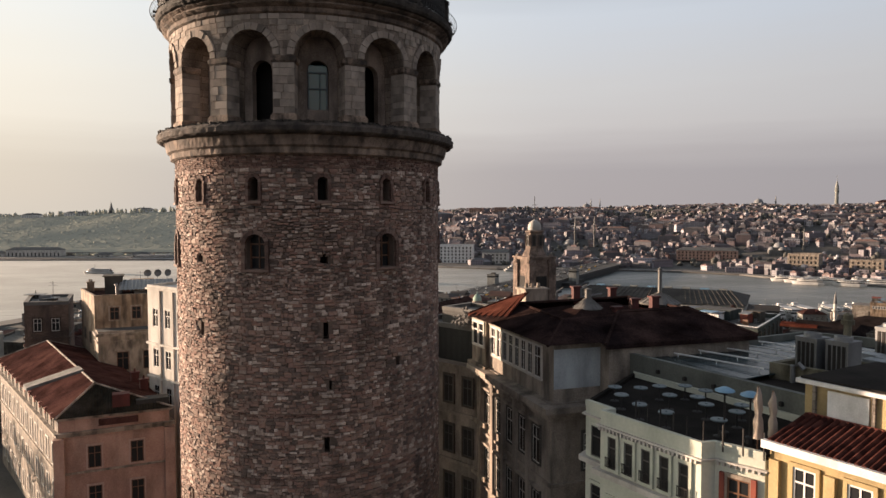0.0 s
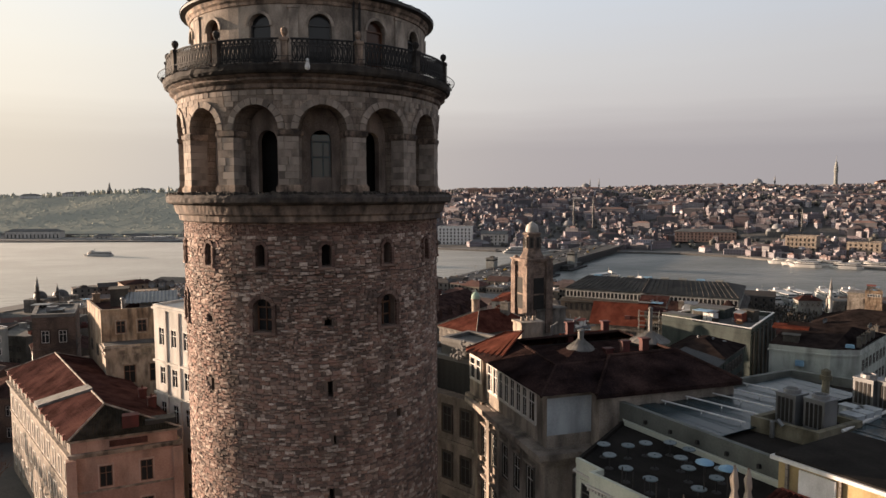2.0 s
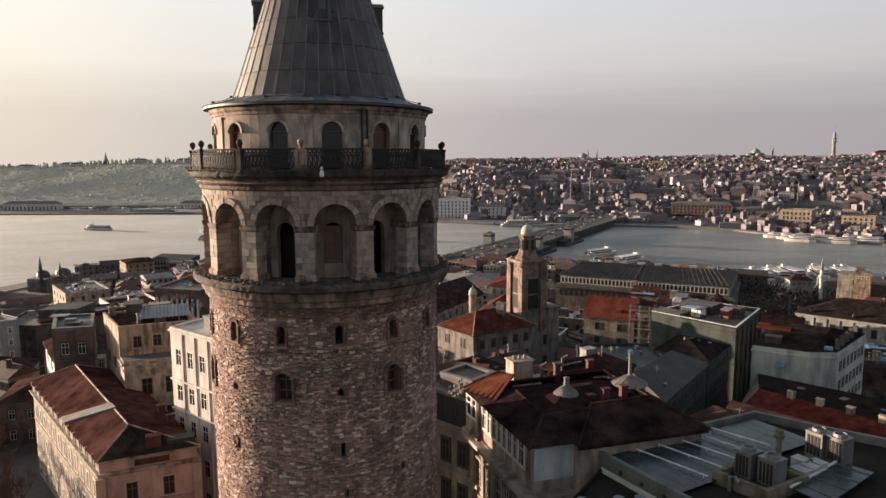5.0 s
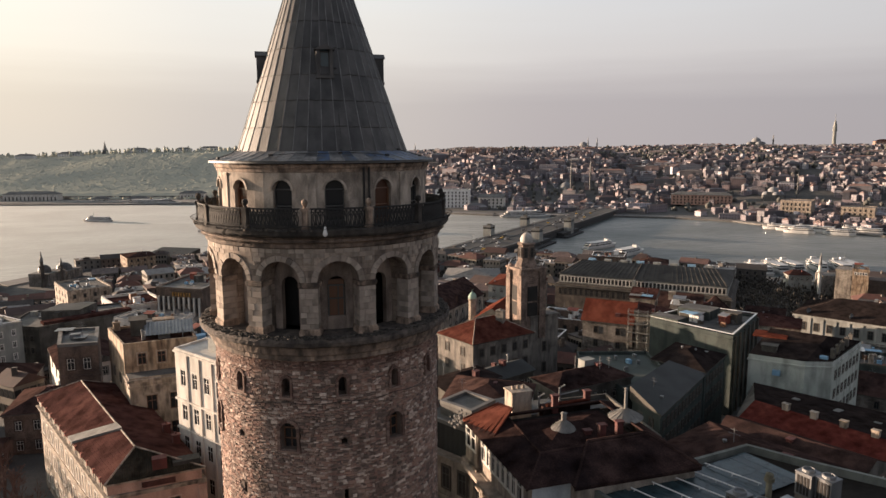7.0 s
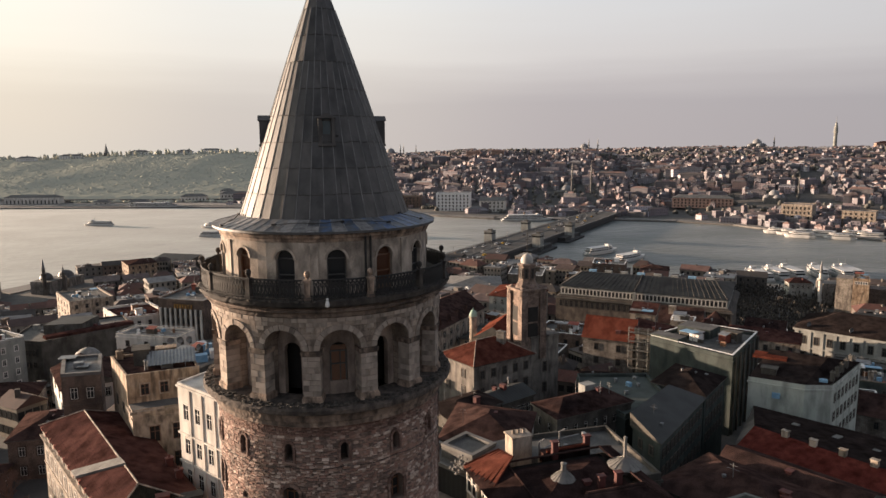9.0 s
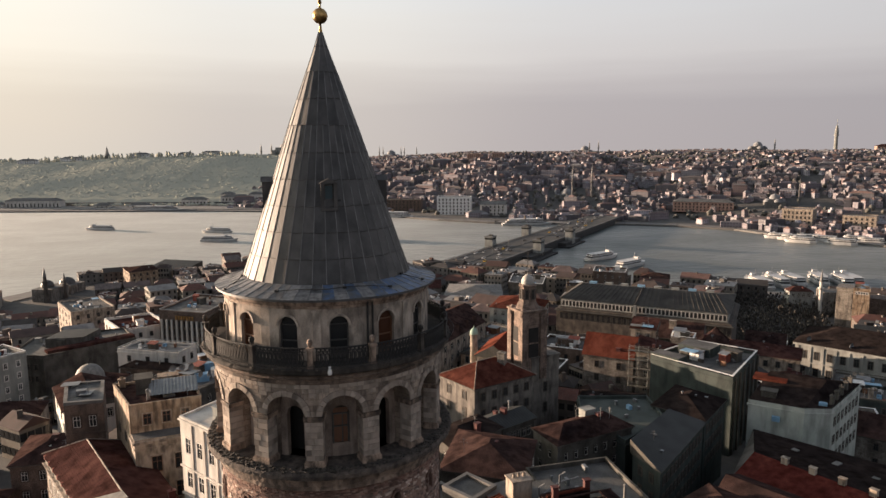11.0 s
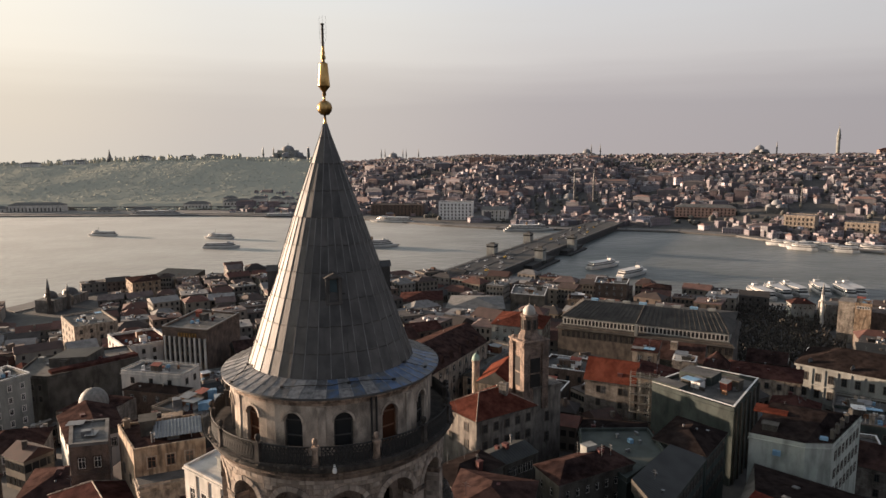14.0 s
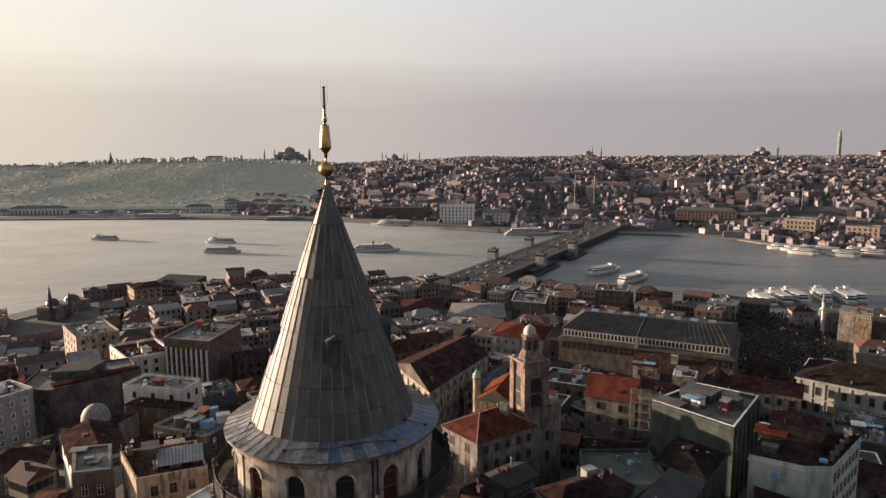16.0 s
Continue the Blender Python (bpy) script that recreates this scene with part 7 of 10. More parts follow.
for k in range(6):
    p = Vector((67.6, 84.4)).lerp(Vector((81.7, 103.0)), (k + 0.5) / 6)
    block(gb, "pilaster", (p.x, p.y, -12), (0.8, 0.5, 20.6), 52.8, M_grey)
ww, poly = plain_house("house with blank off-white walls and brown tiles", [(65.3, 72.1), (73.2, 67.2), (78.0, 67.0), (91.0, 80.0), (77.0, 86.0)], 8.6, M_palewall, M_blackfelt, "flat", 1, 0, (0,))
b = Mesh()
b.face([(65.3, 72.1, 9.2), (73.2, 67.2, 9.2), (82.0, 76.0, 11.4), (74.0, 82.0, 11.4)])
b.face([(73.2, 67.2, 9.2), (78.0, 67.0, 9.2), (91.0, 80.0, 9.2), (82.0, 76.0, 11.4)])
b.face([(91.0, 80.0, 9.2), (77.0, 86.0, 9.2), (74.0, 82.0, 11.4), (82.0, 76.0, 11.4)])
b.face([(77.0, 86.0, 9.2), (65.3, 72.1, 9.2), (74.0, 82.0, 11.4)])
b.done("roof", M_tile_sooty, ww, "low sooty tile roof")
block(ww, "tile_lean_to", (72.8, 79.4, 10.6), (6.0, 4.0, 0.4), -32, M_tile_orange, "bright orange tile patch")
facade(ww, (78.0, 67.0), (91.0, 80.0), (5.5, 2.0, -1.5), 7, 0.9, 1.5, "grey", 1.0)
for i in range(5):
    chimney(ww, 79.2 + i * 2.3, 69.2 + i * 2.5, 9.2, 0.9, 1.6, 48, M_grey, 1)
block(ww, "air_unit", (69.2, 69.3, 6.0), (1.3, 0.7, 0.9), -32, M_blue)
rr1, poly = house("town_house", "long low house with a red tile slope and cream chimneys", keep([(53.5, 50.0), (69.0, 29.5), (81.0, 51.0), (64.5, 67.5)]), -17, 4.7, M_cream, "house", "houses below the tower")
walls(rr1, poly, -17, 4.7, M_grey)
R0, R1 = (58.5, 54.5, 7.0), (74.5, 33.0, 7.0)
F0, F1, G1, G0 = (53.2, 50.3, 4.75), (69.3, 29.2, 4.75), (81.3, 51.2, 5.2), (64.5, 67.8, 5.2)
for nm, pts, mt, lab in (("roof", [F0, F1, R1, R0], M_tile_red, "weathered red tile slope"), ("rear_roof", [R0, R1, G1, G0], M_tile_sooty, "sooty rear slope")):
    b = Mesh()
    b.face(pts)
    b.face([(x, y, z - 0.14) for x, y, z in reversed(pts)])
    for k in range(4):
        p, q = pts[k], pts[(k + 1) % 4]
        b.face([(p[0], p[1], p[2] - 0.14), (q[0], q[1], q[2] - 0.14), q, p])
    b.done(nm, mt, rr1, lab)
for tri_ in ([F0, R0, G0], [F1, G1, R1]):
    b = Mesh()
    b.face([(x, y, z - 0.1) for x, y, z in tri_])
    b.done("gable_wall", M_grey, rr1)
b = Mesh()
b.tube([F0, F1], 0.16, 6)
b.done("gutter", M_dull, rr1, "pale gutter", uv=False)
for i in range(5):
    p = Vector(R0).lerp(Vector(R1), (i + 1.2) / 6.4)
    chimney(rr1, p.x, p.y, 6.6, 0.95, 1.25, -53, M_cream, 0)
for x, y, sx in ((70.5, 52.0, 1.6), (73.5, 47.0, 1.0), (66.5, 57.0, 0.9)):
    block(rr1, "skylight", (x, y, 5.6), (sx, 1.0, 0.6), 35, M_flatpale)
facade(rr1, poly[0], poly[1], (1.6, -1.8), 8, 0.9, 1.5, "dark", 1.0)
rr2, poly = plain_house("dark house with a white-framed attic", [(45.0, 37.0), (56.0, 24.0), (64.0, 30.0), (52.0, 44.5)], 8.0, M_brown, M_tile_old, "gable", 2.0, 2, (4, 3, 2, 2), style="white")
rr3, poly = plain_house("dark house with a black tile roof", [(34.0, 28.0), (44.0, 16.0), (54.0, 23.0), (44.0, 36.0)], 11.0, M_grey, M_tile_old, "hip", 2.2, 2, (4, 3, 2, 2), style="white")
rr4, poly = plain_house("house with a dark roof and metal railing", [(78.0, 42.0), (90.0, 28.0), (104.0, 38.0), (93.0, 54.0)], 5.0, M_brown, M_tile_old, "shed", 2.0, 2, (4, 3, 2, 2))
rr5, poly = plain_house("grey flat-roofed house behind the corner house", [(22.0, 20.0), (33.0, 22.5), (30.0, 36.0), (19.0, 33.0)], 14.5, M_grey, M_flat, "flat", 1, 2)
rr6, poly = plain_house("old grey house with dark brown tiles", [(8.0, 38.0), (19.0, 34.5), (22.0, 47.0), (11.0, 51.0)], 12.5, M_grey, M_tile_old, "hip", 2.0, 2, style="white")

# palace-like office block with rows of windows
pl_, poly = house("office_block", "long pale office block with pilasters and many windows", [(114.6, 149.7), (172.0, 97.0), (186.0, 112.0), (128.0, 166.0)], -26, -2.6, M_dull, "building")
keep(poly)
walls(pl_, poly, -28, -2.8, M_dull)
roof_on(pl_, poly, -2.2, 4.2, "hip", M_tile_sooty, 0.6)
ledge(pl_, poly, -3.0, 0.6, 0.5, M_dull)
for z in (-8.2, -13.6):
    ledge(pl_, poly, z, 0.35, 0.3, M_dull, "string_course")
facade(pl_, poly[0], poly[1], (-6.8, -11.8, -17.0), 22, 1.25, 2.3, "dark", 0.8)
for k in range(23):
    p = Vector(poly[0]).lerp(Vector(poly[1]), (k + 0.25) / 23)
    block(pl_, "pilaster", (p.x, p.y, -28), (0.6, 0.45, 25.2), -42.6, M_dull)
for i in range(6):
    p = Vector(poly[0]).lerp(Vector(poly[1]), (i + 0.3) / 7)
    dish(pl_, p.x + 0.5, p.y + 1.0, -2.4, 20 + 10 * i, 1.8)
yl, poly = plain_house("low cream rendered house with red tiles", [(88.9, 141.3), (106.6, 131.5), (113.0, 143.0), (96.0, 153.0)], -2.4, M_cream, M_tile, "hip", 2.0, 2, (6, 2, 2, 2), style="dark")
yl2, poly = plain_house("grey house with a dark brown roof and a cream chimney", [(69.5, 148.0), (83.0, 141.5), (88.3, 152.5), (75.0, 159.0)], 0.2, M_grey, M_tile_old, "gable", 4.0, 0, (4, 2, 2, 2))
chimney(yl2, 77.0, 148.6, 2.0, 2.0, 2.6, -26, M_cream, 0)

# long market hall
M_hallroof = material("grey_ribbed_hall_roof", [(0.034, 0.031, 0.027), (0.052, 0.047, 0.041), (0.072, 0.065, 0.057)], 0.3, 0.85, 0.2, stain=0.4, gloss=0.2)
M_hallwall = material("sooty_hall_render", [(0.04, 0.032, 0.026), (0.068, 0.054, 0.044), (0.1, 0.08, 0.064)], 0.8, 0.9, 0.2, stain=0.6, streak=0.5)
mk, poly = house("market_hall", "long market hall with a grey ribbed roof and clerestory", [(48.7, 187.5), (100.3, 161.5), (116.0, 193.5), (63.0, 218.0)], -18, 3.2, M_cream, "building")
keep(poly)
walls(mk, poly, -20, -0.3, M_hallwall)
inner = grown(poly, -1.2)
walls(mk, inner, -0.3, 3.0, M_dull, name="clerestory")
lr = Mesh()
o_, i_ = grown(poly, 0.8), grown(poly, -1.2)
for k in range(4):
    j = (k + 1) % 4
    lr.face([(*o_[k], -1.1), (*o_[j], -1.1), (*i_[j], 0.1), (*i_[k], 0.1)])
lr.done("lower_roof", M_hallroof, mk)
b = Mesh()
e = grown(inner, 0.6)
r0, r1 = (60.5, 200.5, 6.0), (103.0, 180.0, 6.0)
E = [(x, y, 3.1) for x, y in e]
b.face([E[0], E[1], r1, r0])
b.face([E[1], E[2], r1])
b.face([E[2], E[3], r0, r1])
b.face([E[3], E[0], r0])
b.done("roof", M_hallroof, mk, "grey ribbed metal roof")
b = Mesh()
for k in range(34):
    t = (k + 0.5) / 34
    p, q = Vector(E[0]).lerp(Vector(E[1]), t), Vector(r0).lerp(Vector(r1), t)
    b.tube([tuple(p + Vector((0, 0, 0.1))), tuple(q + Vector((0, 0, 0.1)))], 0.12, 4)
tagged(b.done("roof_ribs", M_hallroof, mk, uv=False), kind="stuff")
facade(mk, inner[0], inner[1], (0.55,), 43, 0.92, 1.75, "band", 0.4)
facade(mk, poly[0], poly[1], (-3.9,), 30, 1.0, 2.2, "shut", 1.0)
b = Mesh()
p, q = Vector(E[0]).lerp(Vector(E[1]), 0.47), Vector(r0).lerp(Vector(r1), 0.47)
b.tube([tuple(p + Vector((0, 0, 0.2))), tuple(q + Vector((0, 0, 0.25)))], 0.22, 6)
b.done("party_ridge", M_hallroof, mk, "raised ridge between the two roof halves", uv=False)
block(mk, "party_pier", (p.x - 0.1, p.y - 0.4, -1.0), (1.1, 1.2, 4.0), -26.7, M_dull)
for i in range(8):
    p = Vector(r0).lerp(Vector(r1), (i + 0.5) / 8)
    block(mk, "roof_light", (p.x + 2, p.y + 4, 5.2), (2.6, 1.6, 0.9), -26.7, M_dull if i % 3 else M_blue)

db, poly = plain_house("long house with dark tiles and zigzag dormers", [(-7.5, 152.0), (3.8, 127.5), (21.5, 161.0), (9.5, 178.0)], 1.6, M_cream, M_tile_old, "gable", 4.0, 3, (6, 9, 3, 3))
for i in range(6):
    p = Vector((3.8, 127.5)).lerp(Vector((21.5, 161.0)), (i + 0.7) / 6.6)
    q = p + Vector((-0.75, 0.4)) * 2.6
    b = Mesh()
    dd = Vector((0.45, 0.9))
    a0, a1 = p - dd * 1.1 + Vector((-0.6, .3)), p + dd * 1.1 + Vector((-0.6, .3))
    b.add([(a0.x, a0.y, 2.2), (a1.x, a1.y, 2.2), (p.x - 0.6, p.y + .3, 4.4), (q.x, q.y, 4.4)], [(0, 1, 2), (1, 3, 2), (0, 2, 3)])
    b.done("dormer", M_tile_old, db)
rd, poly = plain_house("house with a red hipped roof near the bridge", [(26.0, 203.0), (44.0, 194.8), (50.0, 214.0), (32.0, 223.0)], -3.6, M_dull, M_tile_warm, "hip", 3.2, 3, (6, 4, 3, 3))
gr_, poly = plain_house("grey hall with a curved pale roof", [(8.4, 291.0), (38.7, 290.0), (40.0, 322.0), (12.0, 324.0)], -18.5, M_grey, M_flatpale, "hip", 2.5, 2, (8, 4, 3, 3))
sg, poly = plain_house("waterfront block with a pale sign panel", [(-16.5, 312.0), (6.8, 317.0), (6.5, 342.0), (-17.0, 338.0)], -19.5, M_stonewall, M_tile, "hip", 2.5, 0, (0, 4, 3, 3))
sgn = thing("sign_board", (-5, 313.5, -24.5), "pale sign board with an unreadable dark line", "sign")
block(sgn, "board", (-5, 313.9, -24.5), (19, 0.3, 3.6), 12, M_offwhite)
b = Mesh()
b.box((-3.4, 313.9, -23.3), (9.5, 0.2, 1.2), 12)
b.box((-10.2, 312.4, -23.5), (1.6, 0.2, 1.6), 12)
b.done("lettering", M_redpaint, sgn)
bk, poly = plain_house("pale grey waterfront block", [(45.2, 327.0), (63.2, 319.5), (69.0, 345.0), (50.0, 352.0)], -19, M_grey, M_flatpale, "flat", 1, 2, (0, 3, 3, 3))
ob_, poly = plain_house("orange rendered waterfront house", [(72.7, 299.8), (83.9, 296.5), (87.0, 309.0), (75.0, 312.0)], -16, M_ochre, M_tile, "flat", 1, 3)
dk2, poly = plain_house("dark brown block above the quay", [(95.0, 338.0), (112.0, 332.0), (118.0, 349.0), (100.0, 355.0)], -15, M_brown, M_flat, "flat", 1, 4, (4, 3, 3, 3))
dk3, poly = plain_house("brown brick house above the quay", [(124.5, 344.0), (139.5, 338.0), (144.0, 352.0), (129.0, 357.0)], -19, M_brown, M_tile_old, "hip", 2, 3, (4, 3, 3, 3))
sq = thing("stone_tower", (204, 270, -30), "square stone tower house with blind walls", "tower")
b = Mesh()
b.box((204, 270, -30), (11, 11, 19), -38)
b.box((204, 270, -11), (11.6, 11.6, 0.7), -38)
b.done("wall", M_stonewall, sq)
for z in (-15, -20):
    put_window("window", (1.0, 2.0, "shut"), Matrix.Translation((204, 270, z)) @ Matrix.Rotation(radians(-38), 4, "Z") @ Matrix.Translation((1.5, -5.52, 0)), sq)
block(sq, "side_wing", (216, 268, -30), (14, 11, 15), -38, M_brown)
keep([(194, 260), (226, 258), (228, 282), (196, 284)])

# left side
lw, poly = plain_house("flat-roofed white L-shaped house", [(-85.0, 139.0), (-66.0, 134.5), (-64.0, 143.5), (-82.5, 148.5)], -0.8, M_offwhite, M_flatpale, "flat", 1, 1, (3, 2, 2, 2), style="dark")
lf, poly = plain_house("low brown house with a sooty hipped roof before a white one", [(-81.0, 131.6), (-64.0, 127.4), (-62.4, 132.4), (-79.4, 137.0)], -3.2, M_brown, M_tile_sooty, "hip", 1.3, 1, (4, 2, 2, 2))
ld, poly = plain_house("long grey building with a blank wall and brown roof strip", [(-123.0, 150.0), (-112.0, 148.0), (-93.0, 168.0), (-103.0, 181.0), (-127.0, 168.0)], -5.6, M_grey, M_flat, "flat", 1, 0, (0,), name="apartment_block")
clutter(ld, poly, -5.6, 12, CL)
block(ld, "roof_strip", (-103.5, 160.0, -5.0), (26, 3.2, 0.9), 46, M_tile)
walls(ld, ccw([(-117, 158), (-106, 160), (-106, 171), (-117, 169)]), -5.6, -2.6, M_grey, M_zinc, "roof_hut")
for i in range(4):
    put_window("window", (1.1, 1.7, "dark"), Matrix.Translation((-122.6 + 2.7 * i, 149.7 - 0.5 * i, -9.6)) @ Matrix.Rotation(radians(-10.3), 4, "Z"), ld)
    put_window("window", (1.1, 1.7, "dark"), Matrix.Translation((-122.6 + 2.7 * i, 149.7 - 0.5 * i, -13.2)) @ Matrix.Rotation(radians(-10.3), 4, "Z"), ld)
dm = thing("domed_bath", (-83.5, 120.5, -10), "old stone bath house with a pale lead dome", "building")
walls(dm, ccw([(-91, 116), (-78, 113), (-75, 126), (-88, 129)]), -12, -3.4, M_stonewall, M_tile_h6)
b = Mesh()
b.lathe([(3.6, -3.6), (3.6, -2.8), (3.4, -1.4), (2.8, -0.2), (1.8, 0.7), (0.7, 1.1), (0.1, 1.2)], 24, c=(-83.5, 120.5, 0))
b.done("dome", M_conevent, dm, "dull lead dome", smooth=True, uv=False)
b = Mesh()
b.tube([(-83.5, 120.5, 1.1), (-83.3, 120.5, 2.2), (-82.8, 120.5, 2.9)], 0.15, 6)
b.done("finial", M_iron, dm, uv=False)
keep([(-94, 112), (-71, 108), (-70, 129), (-90, 133)])
st, poly = plain_house("dark block with white vertical fins", [(-99.0, 201.0), (-80.0, 195.5), (-76.0, 222.0), (-95.0, 229.0)], -4.2, M_brown, M_flat, "flat", 1, 0, (0,), name="apartment_block")
for k in range(9):
    p = Vector((-99.0, 201.0)).lerp(Vector((-80.0, 195.5)), (k + 0.5) / 9)
    block(st, "fin", (p.x, p.y - 0.25, -24), (0.7, 0.7, 17.0), -16, M_offwhite)
    if k < 8:
        for z in (-9.5, -12.8, -16.1):
            pp = Vector((-99.0, 201.0)).lerp(Vector((-80.0, 195.5)), (k + 1) / 9)
            put_window("window", (0.9, 2.2, "dark"), Matrix.Translation((pp.x, pp.y, z)) @ Matrix.Rotation(radians(-16), 4, "Z"), st)
b = Mesh()
for k in range(7):
    b.box((-91.5 + k * 1.15, 197.9 - 0.33 * k, -6.6), (0.7, 0.2, 1.5), -16)
b.done("gilt_lettering", M_gold, st, "gilded letters that cannot be read", uv=False)
wb, poly = plain_house("white house with a brown roof terrace", [(-127.0, 215.0), (-112.0, 197.5), (-98.0, 207.0), (-113.0, 225.0)], -11.2, M_offwhite, M_tile, "flat", 1, 4, (5, 4, 2, 2), style="dark")
bf, poly = plain_house("beige flat-roofed block near the shore", [(-166.0, 251.0), (-149.0, 230.5), (-136.0, 242.0), (-153.0, 262.0)], -12, M_cream, M_flat, "flat", 1, 4, (4, 4, 2, 2), style="dark")
sh, poly = plain_house("yellow waterfront house with a hipped roof", [(-202.0, 390.0), (-189.4, 372.0), (-176.0, 383.0), (-188.0, 402.0)], -19.7, M_ochre, M_tile_old, "hip", 1.6, 2, (4, 4, 2, 2), style="dark", deep=12)
gs, poly = plain_house("grey shed roof near the water", [(-205.0, 432.0), (-175.0, 424.0), (-168.0, 440.0), (-198.0, 448.0)], -27.5, M_grey, M_zinc, "shed", 4.0, 0, (0,), deep=6)
rt, poly = plain_house("flat roof cluttered with pale sheds", [(-56.5, 94.0), (-43.0, 88.0), (-37.5, 99.0), (-51.0, 105.0)], 5.4, M_grey, M_flatpale, "flat", 1, 2, (4, 3, 2, 2))
for i, (x, y, sx, sy, m_) in enumerate(((-49, 98, 5, 3, M_flatpale), (-45, 95, 3, 2, M_blue), (-42.5, 98.5, 3, 2.4, M_offwhite), (-51.5, 96, 2, 2, M_galv), (-46, 101, 3, 1.5, M_blue))):
    block(rt, "roof_shed", (x, y, 5.4), (sx, sy, 1.4 + 0.2 * i), 24, m_)
lp, poly = plain_house("small house with a pale gable wall", [(-76.0, 92.0), (-66.5, 78.5), (-58.0, 84.5), (-67.0, 98.0)], 5.0, M_offwhite, M_tile_old, "gable", 2.4, 1, (2, 3, 2, 2))
lf, poly = plain_house("brown brick house with a dark roof", [(-63.0, 56.0), (-53.5, 58.0), (-57.0, 70.0), (-66.5, 68.0)], 4.5, M_brown, M_tile_old, "hip", 2.0, 2, (3, 3, 2, 2), style="brown")
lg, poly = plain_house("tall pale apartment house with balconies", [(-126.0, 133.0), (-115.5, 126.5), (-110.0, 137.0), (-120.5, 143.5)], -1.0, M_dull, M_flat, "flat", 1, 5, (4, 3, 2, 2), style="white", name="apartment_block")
lh, poly = plain_house("dark brown brick house with small windows", [(-72.0, 41.0), (-60.0, 43.0), (-62.0, 55.0), (-74.0, 53.0)], 1.0, M_brown, M_tile_old, "hip", 2.2, 3, (5, 4, 2, 2), style="brown")
li, poly = plain_house("brown brick house down the lane", [(-92.0, 60.0), (-80.0, 58.0), (-76.0, 72.0), (-89.0, 75.0)], 1.5, M_brown, M_tile_old, "hip", 2.2, 3, (5, 4, 2, 2), style="brown")

# mosque near the left shore, with two minarets seen
def minaret(parent, x, y, z0, z1, r, mat, tip=0.28, name="minaret"):
    """A round minaret whose spire ends at z1."""
    h = z1 - z0
    ob = new(name)
    b = Mesh()
    zt, zb = z1 - h * tip, z0 + h * 0.55
    b.lathe([(r * 1.25, z0), (r * 1.25, z0 + h * 0.12), (r, z0 + h * 0.16), (r * 0.95, zb), (r * 1.55, zb + h * 0.02), (r * 1.55, zb + h * 0.045), (r * 0.85, zb + h * 0.05), (r * 0.8, zt)], 10, c=(x, y, 0))
    b.lathe([(r * 0.95, zt), (r * 0.5, zt + h * tip * 0.5), (0.03, z1)], 10, c=(x, y, 0), mat=1)
    me = b.data(name, [mat, M_seam], uv=False)
    bpy.data.objects.remove(ob)
    ob = new(name, me)
    ob.parent = parent
    ob.matrix_parent_inverse = Matrix.Translation(-parent.location)
    return ob


lm = thing("mosque", (-222, 350, -30), "small grey mosque with a slim minaret", "mosque", "mosques")
walls(lm, ccw([(-233, 341), (-221, 340), (-220, 357), (-232, 358)]), -33, -24, M_stonewall, M_flat)
b = Mesh()
b.lathe([(3.6, -24), (3.6, -23), (3.1, -21.5), (1.8, -20.4), (0.1, -19.8)], 20, c=(-228, 349, 0))
b.done("dome", M_leadrest, lm, smooth=True, uv=False)
minaret(lm, -223.5, 339.0, -32, -10.1, 1.15, M_stonewall)
lm2 = thing("mosque", (-232, 372, -30), "small dark domed mosque beside the water", "mosque", "mosques")
walls(lm2, ccw([(-236, 364), (-222, 362), (-220, 376), (-234, 378)]), -33, -26, M_stonewall, M_flat)
b = Mesh()
b.lathe([(4.6, -26), (4.2, -24), (2.4, -22.4), (0.1, -21.8)], 20, c=(-228, 370, 0))
b.done("dome", M_leadrest, lm2, smooth=True, uv=False)
minaret(lm2, -218.4, 350.0, -32, -15.5, 0.95, M_stonewall)
keep([(-240, 336), (-208, 334), (-208, 382), (-240, 384)])

# ---- the other houses of the slope, down to the quay ----
def inside(poly, x, y):
    c = False
    for i in range(len(poly)):
        (x0, y0), (x1, y1) = poly[i - 1], poly[i]
        if (y0 > y) != (y1 > y) and x < (x1 - x0) * (y - y0) / (y1 - y0) + x0:
            c = not c
    return c


keep([(-228, 300), (-196, 300), (-196, 334), (-228, 334)])
keep([(-118, 132), (-92, 130), (-88, 136), (-92, 166), (-112, 147)])
HERO_BIG = [grown(ccw(p), 1.0) for p in HERO]
BOXES = [(min(x for x, y in p), min(y for x, y in p), max(x for x, y in p), max(y for x, y in p)) for p in HERO_BIG]


def clear(poly):
    pts = [(poly[i][0] + (poly[(i + 1) % 4][0] - poly[i][0]) * t, poly[i][1] + (poly[(i + 1) % 4][1] - poly[i][1]) * t) for i in range(4) for t in (0, 0.33, 0.66)]
    cx, cy = sum(p[0] for p in poly) / 4, sum(p[1] for p in poly) / 4
    pts.append((cx, cy))
    x0, y0, x1, y1 = min(p[0] for p in pts), min(p[1] for p in pts), max(p[0] for p in pts), max(p[1] for p in pts)
    for p, bx in zip(HERO_BIG, BOXES):
        if bx[0] > x1 or bx[2] < x0 or bx[1] > y1 or bx[3] < y0:
            continue
        if any(inside(p, x, y) for x, y in pts) or any(inside(poly, x, y) for x, y in p):
            return False
    return True


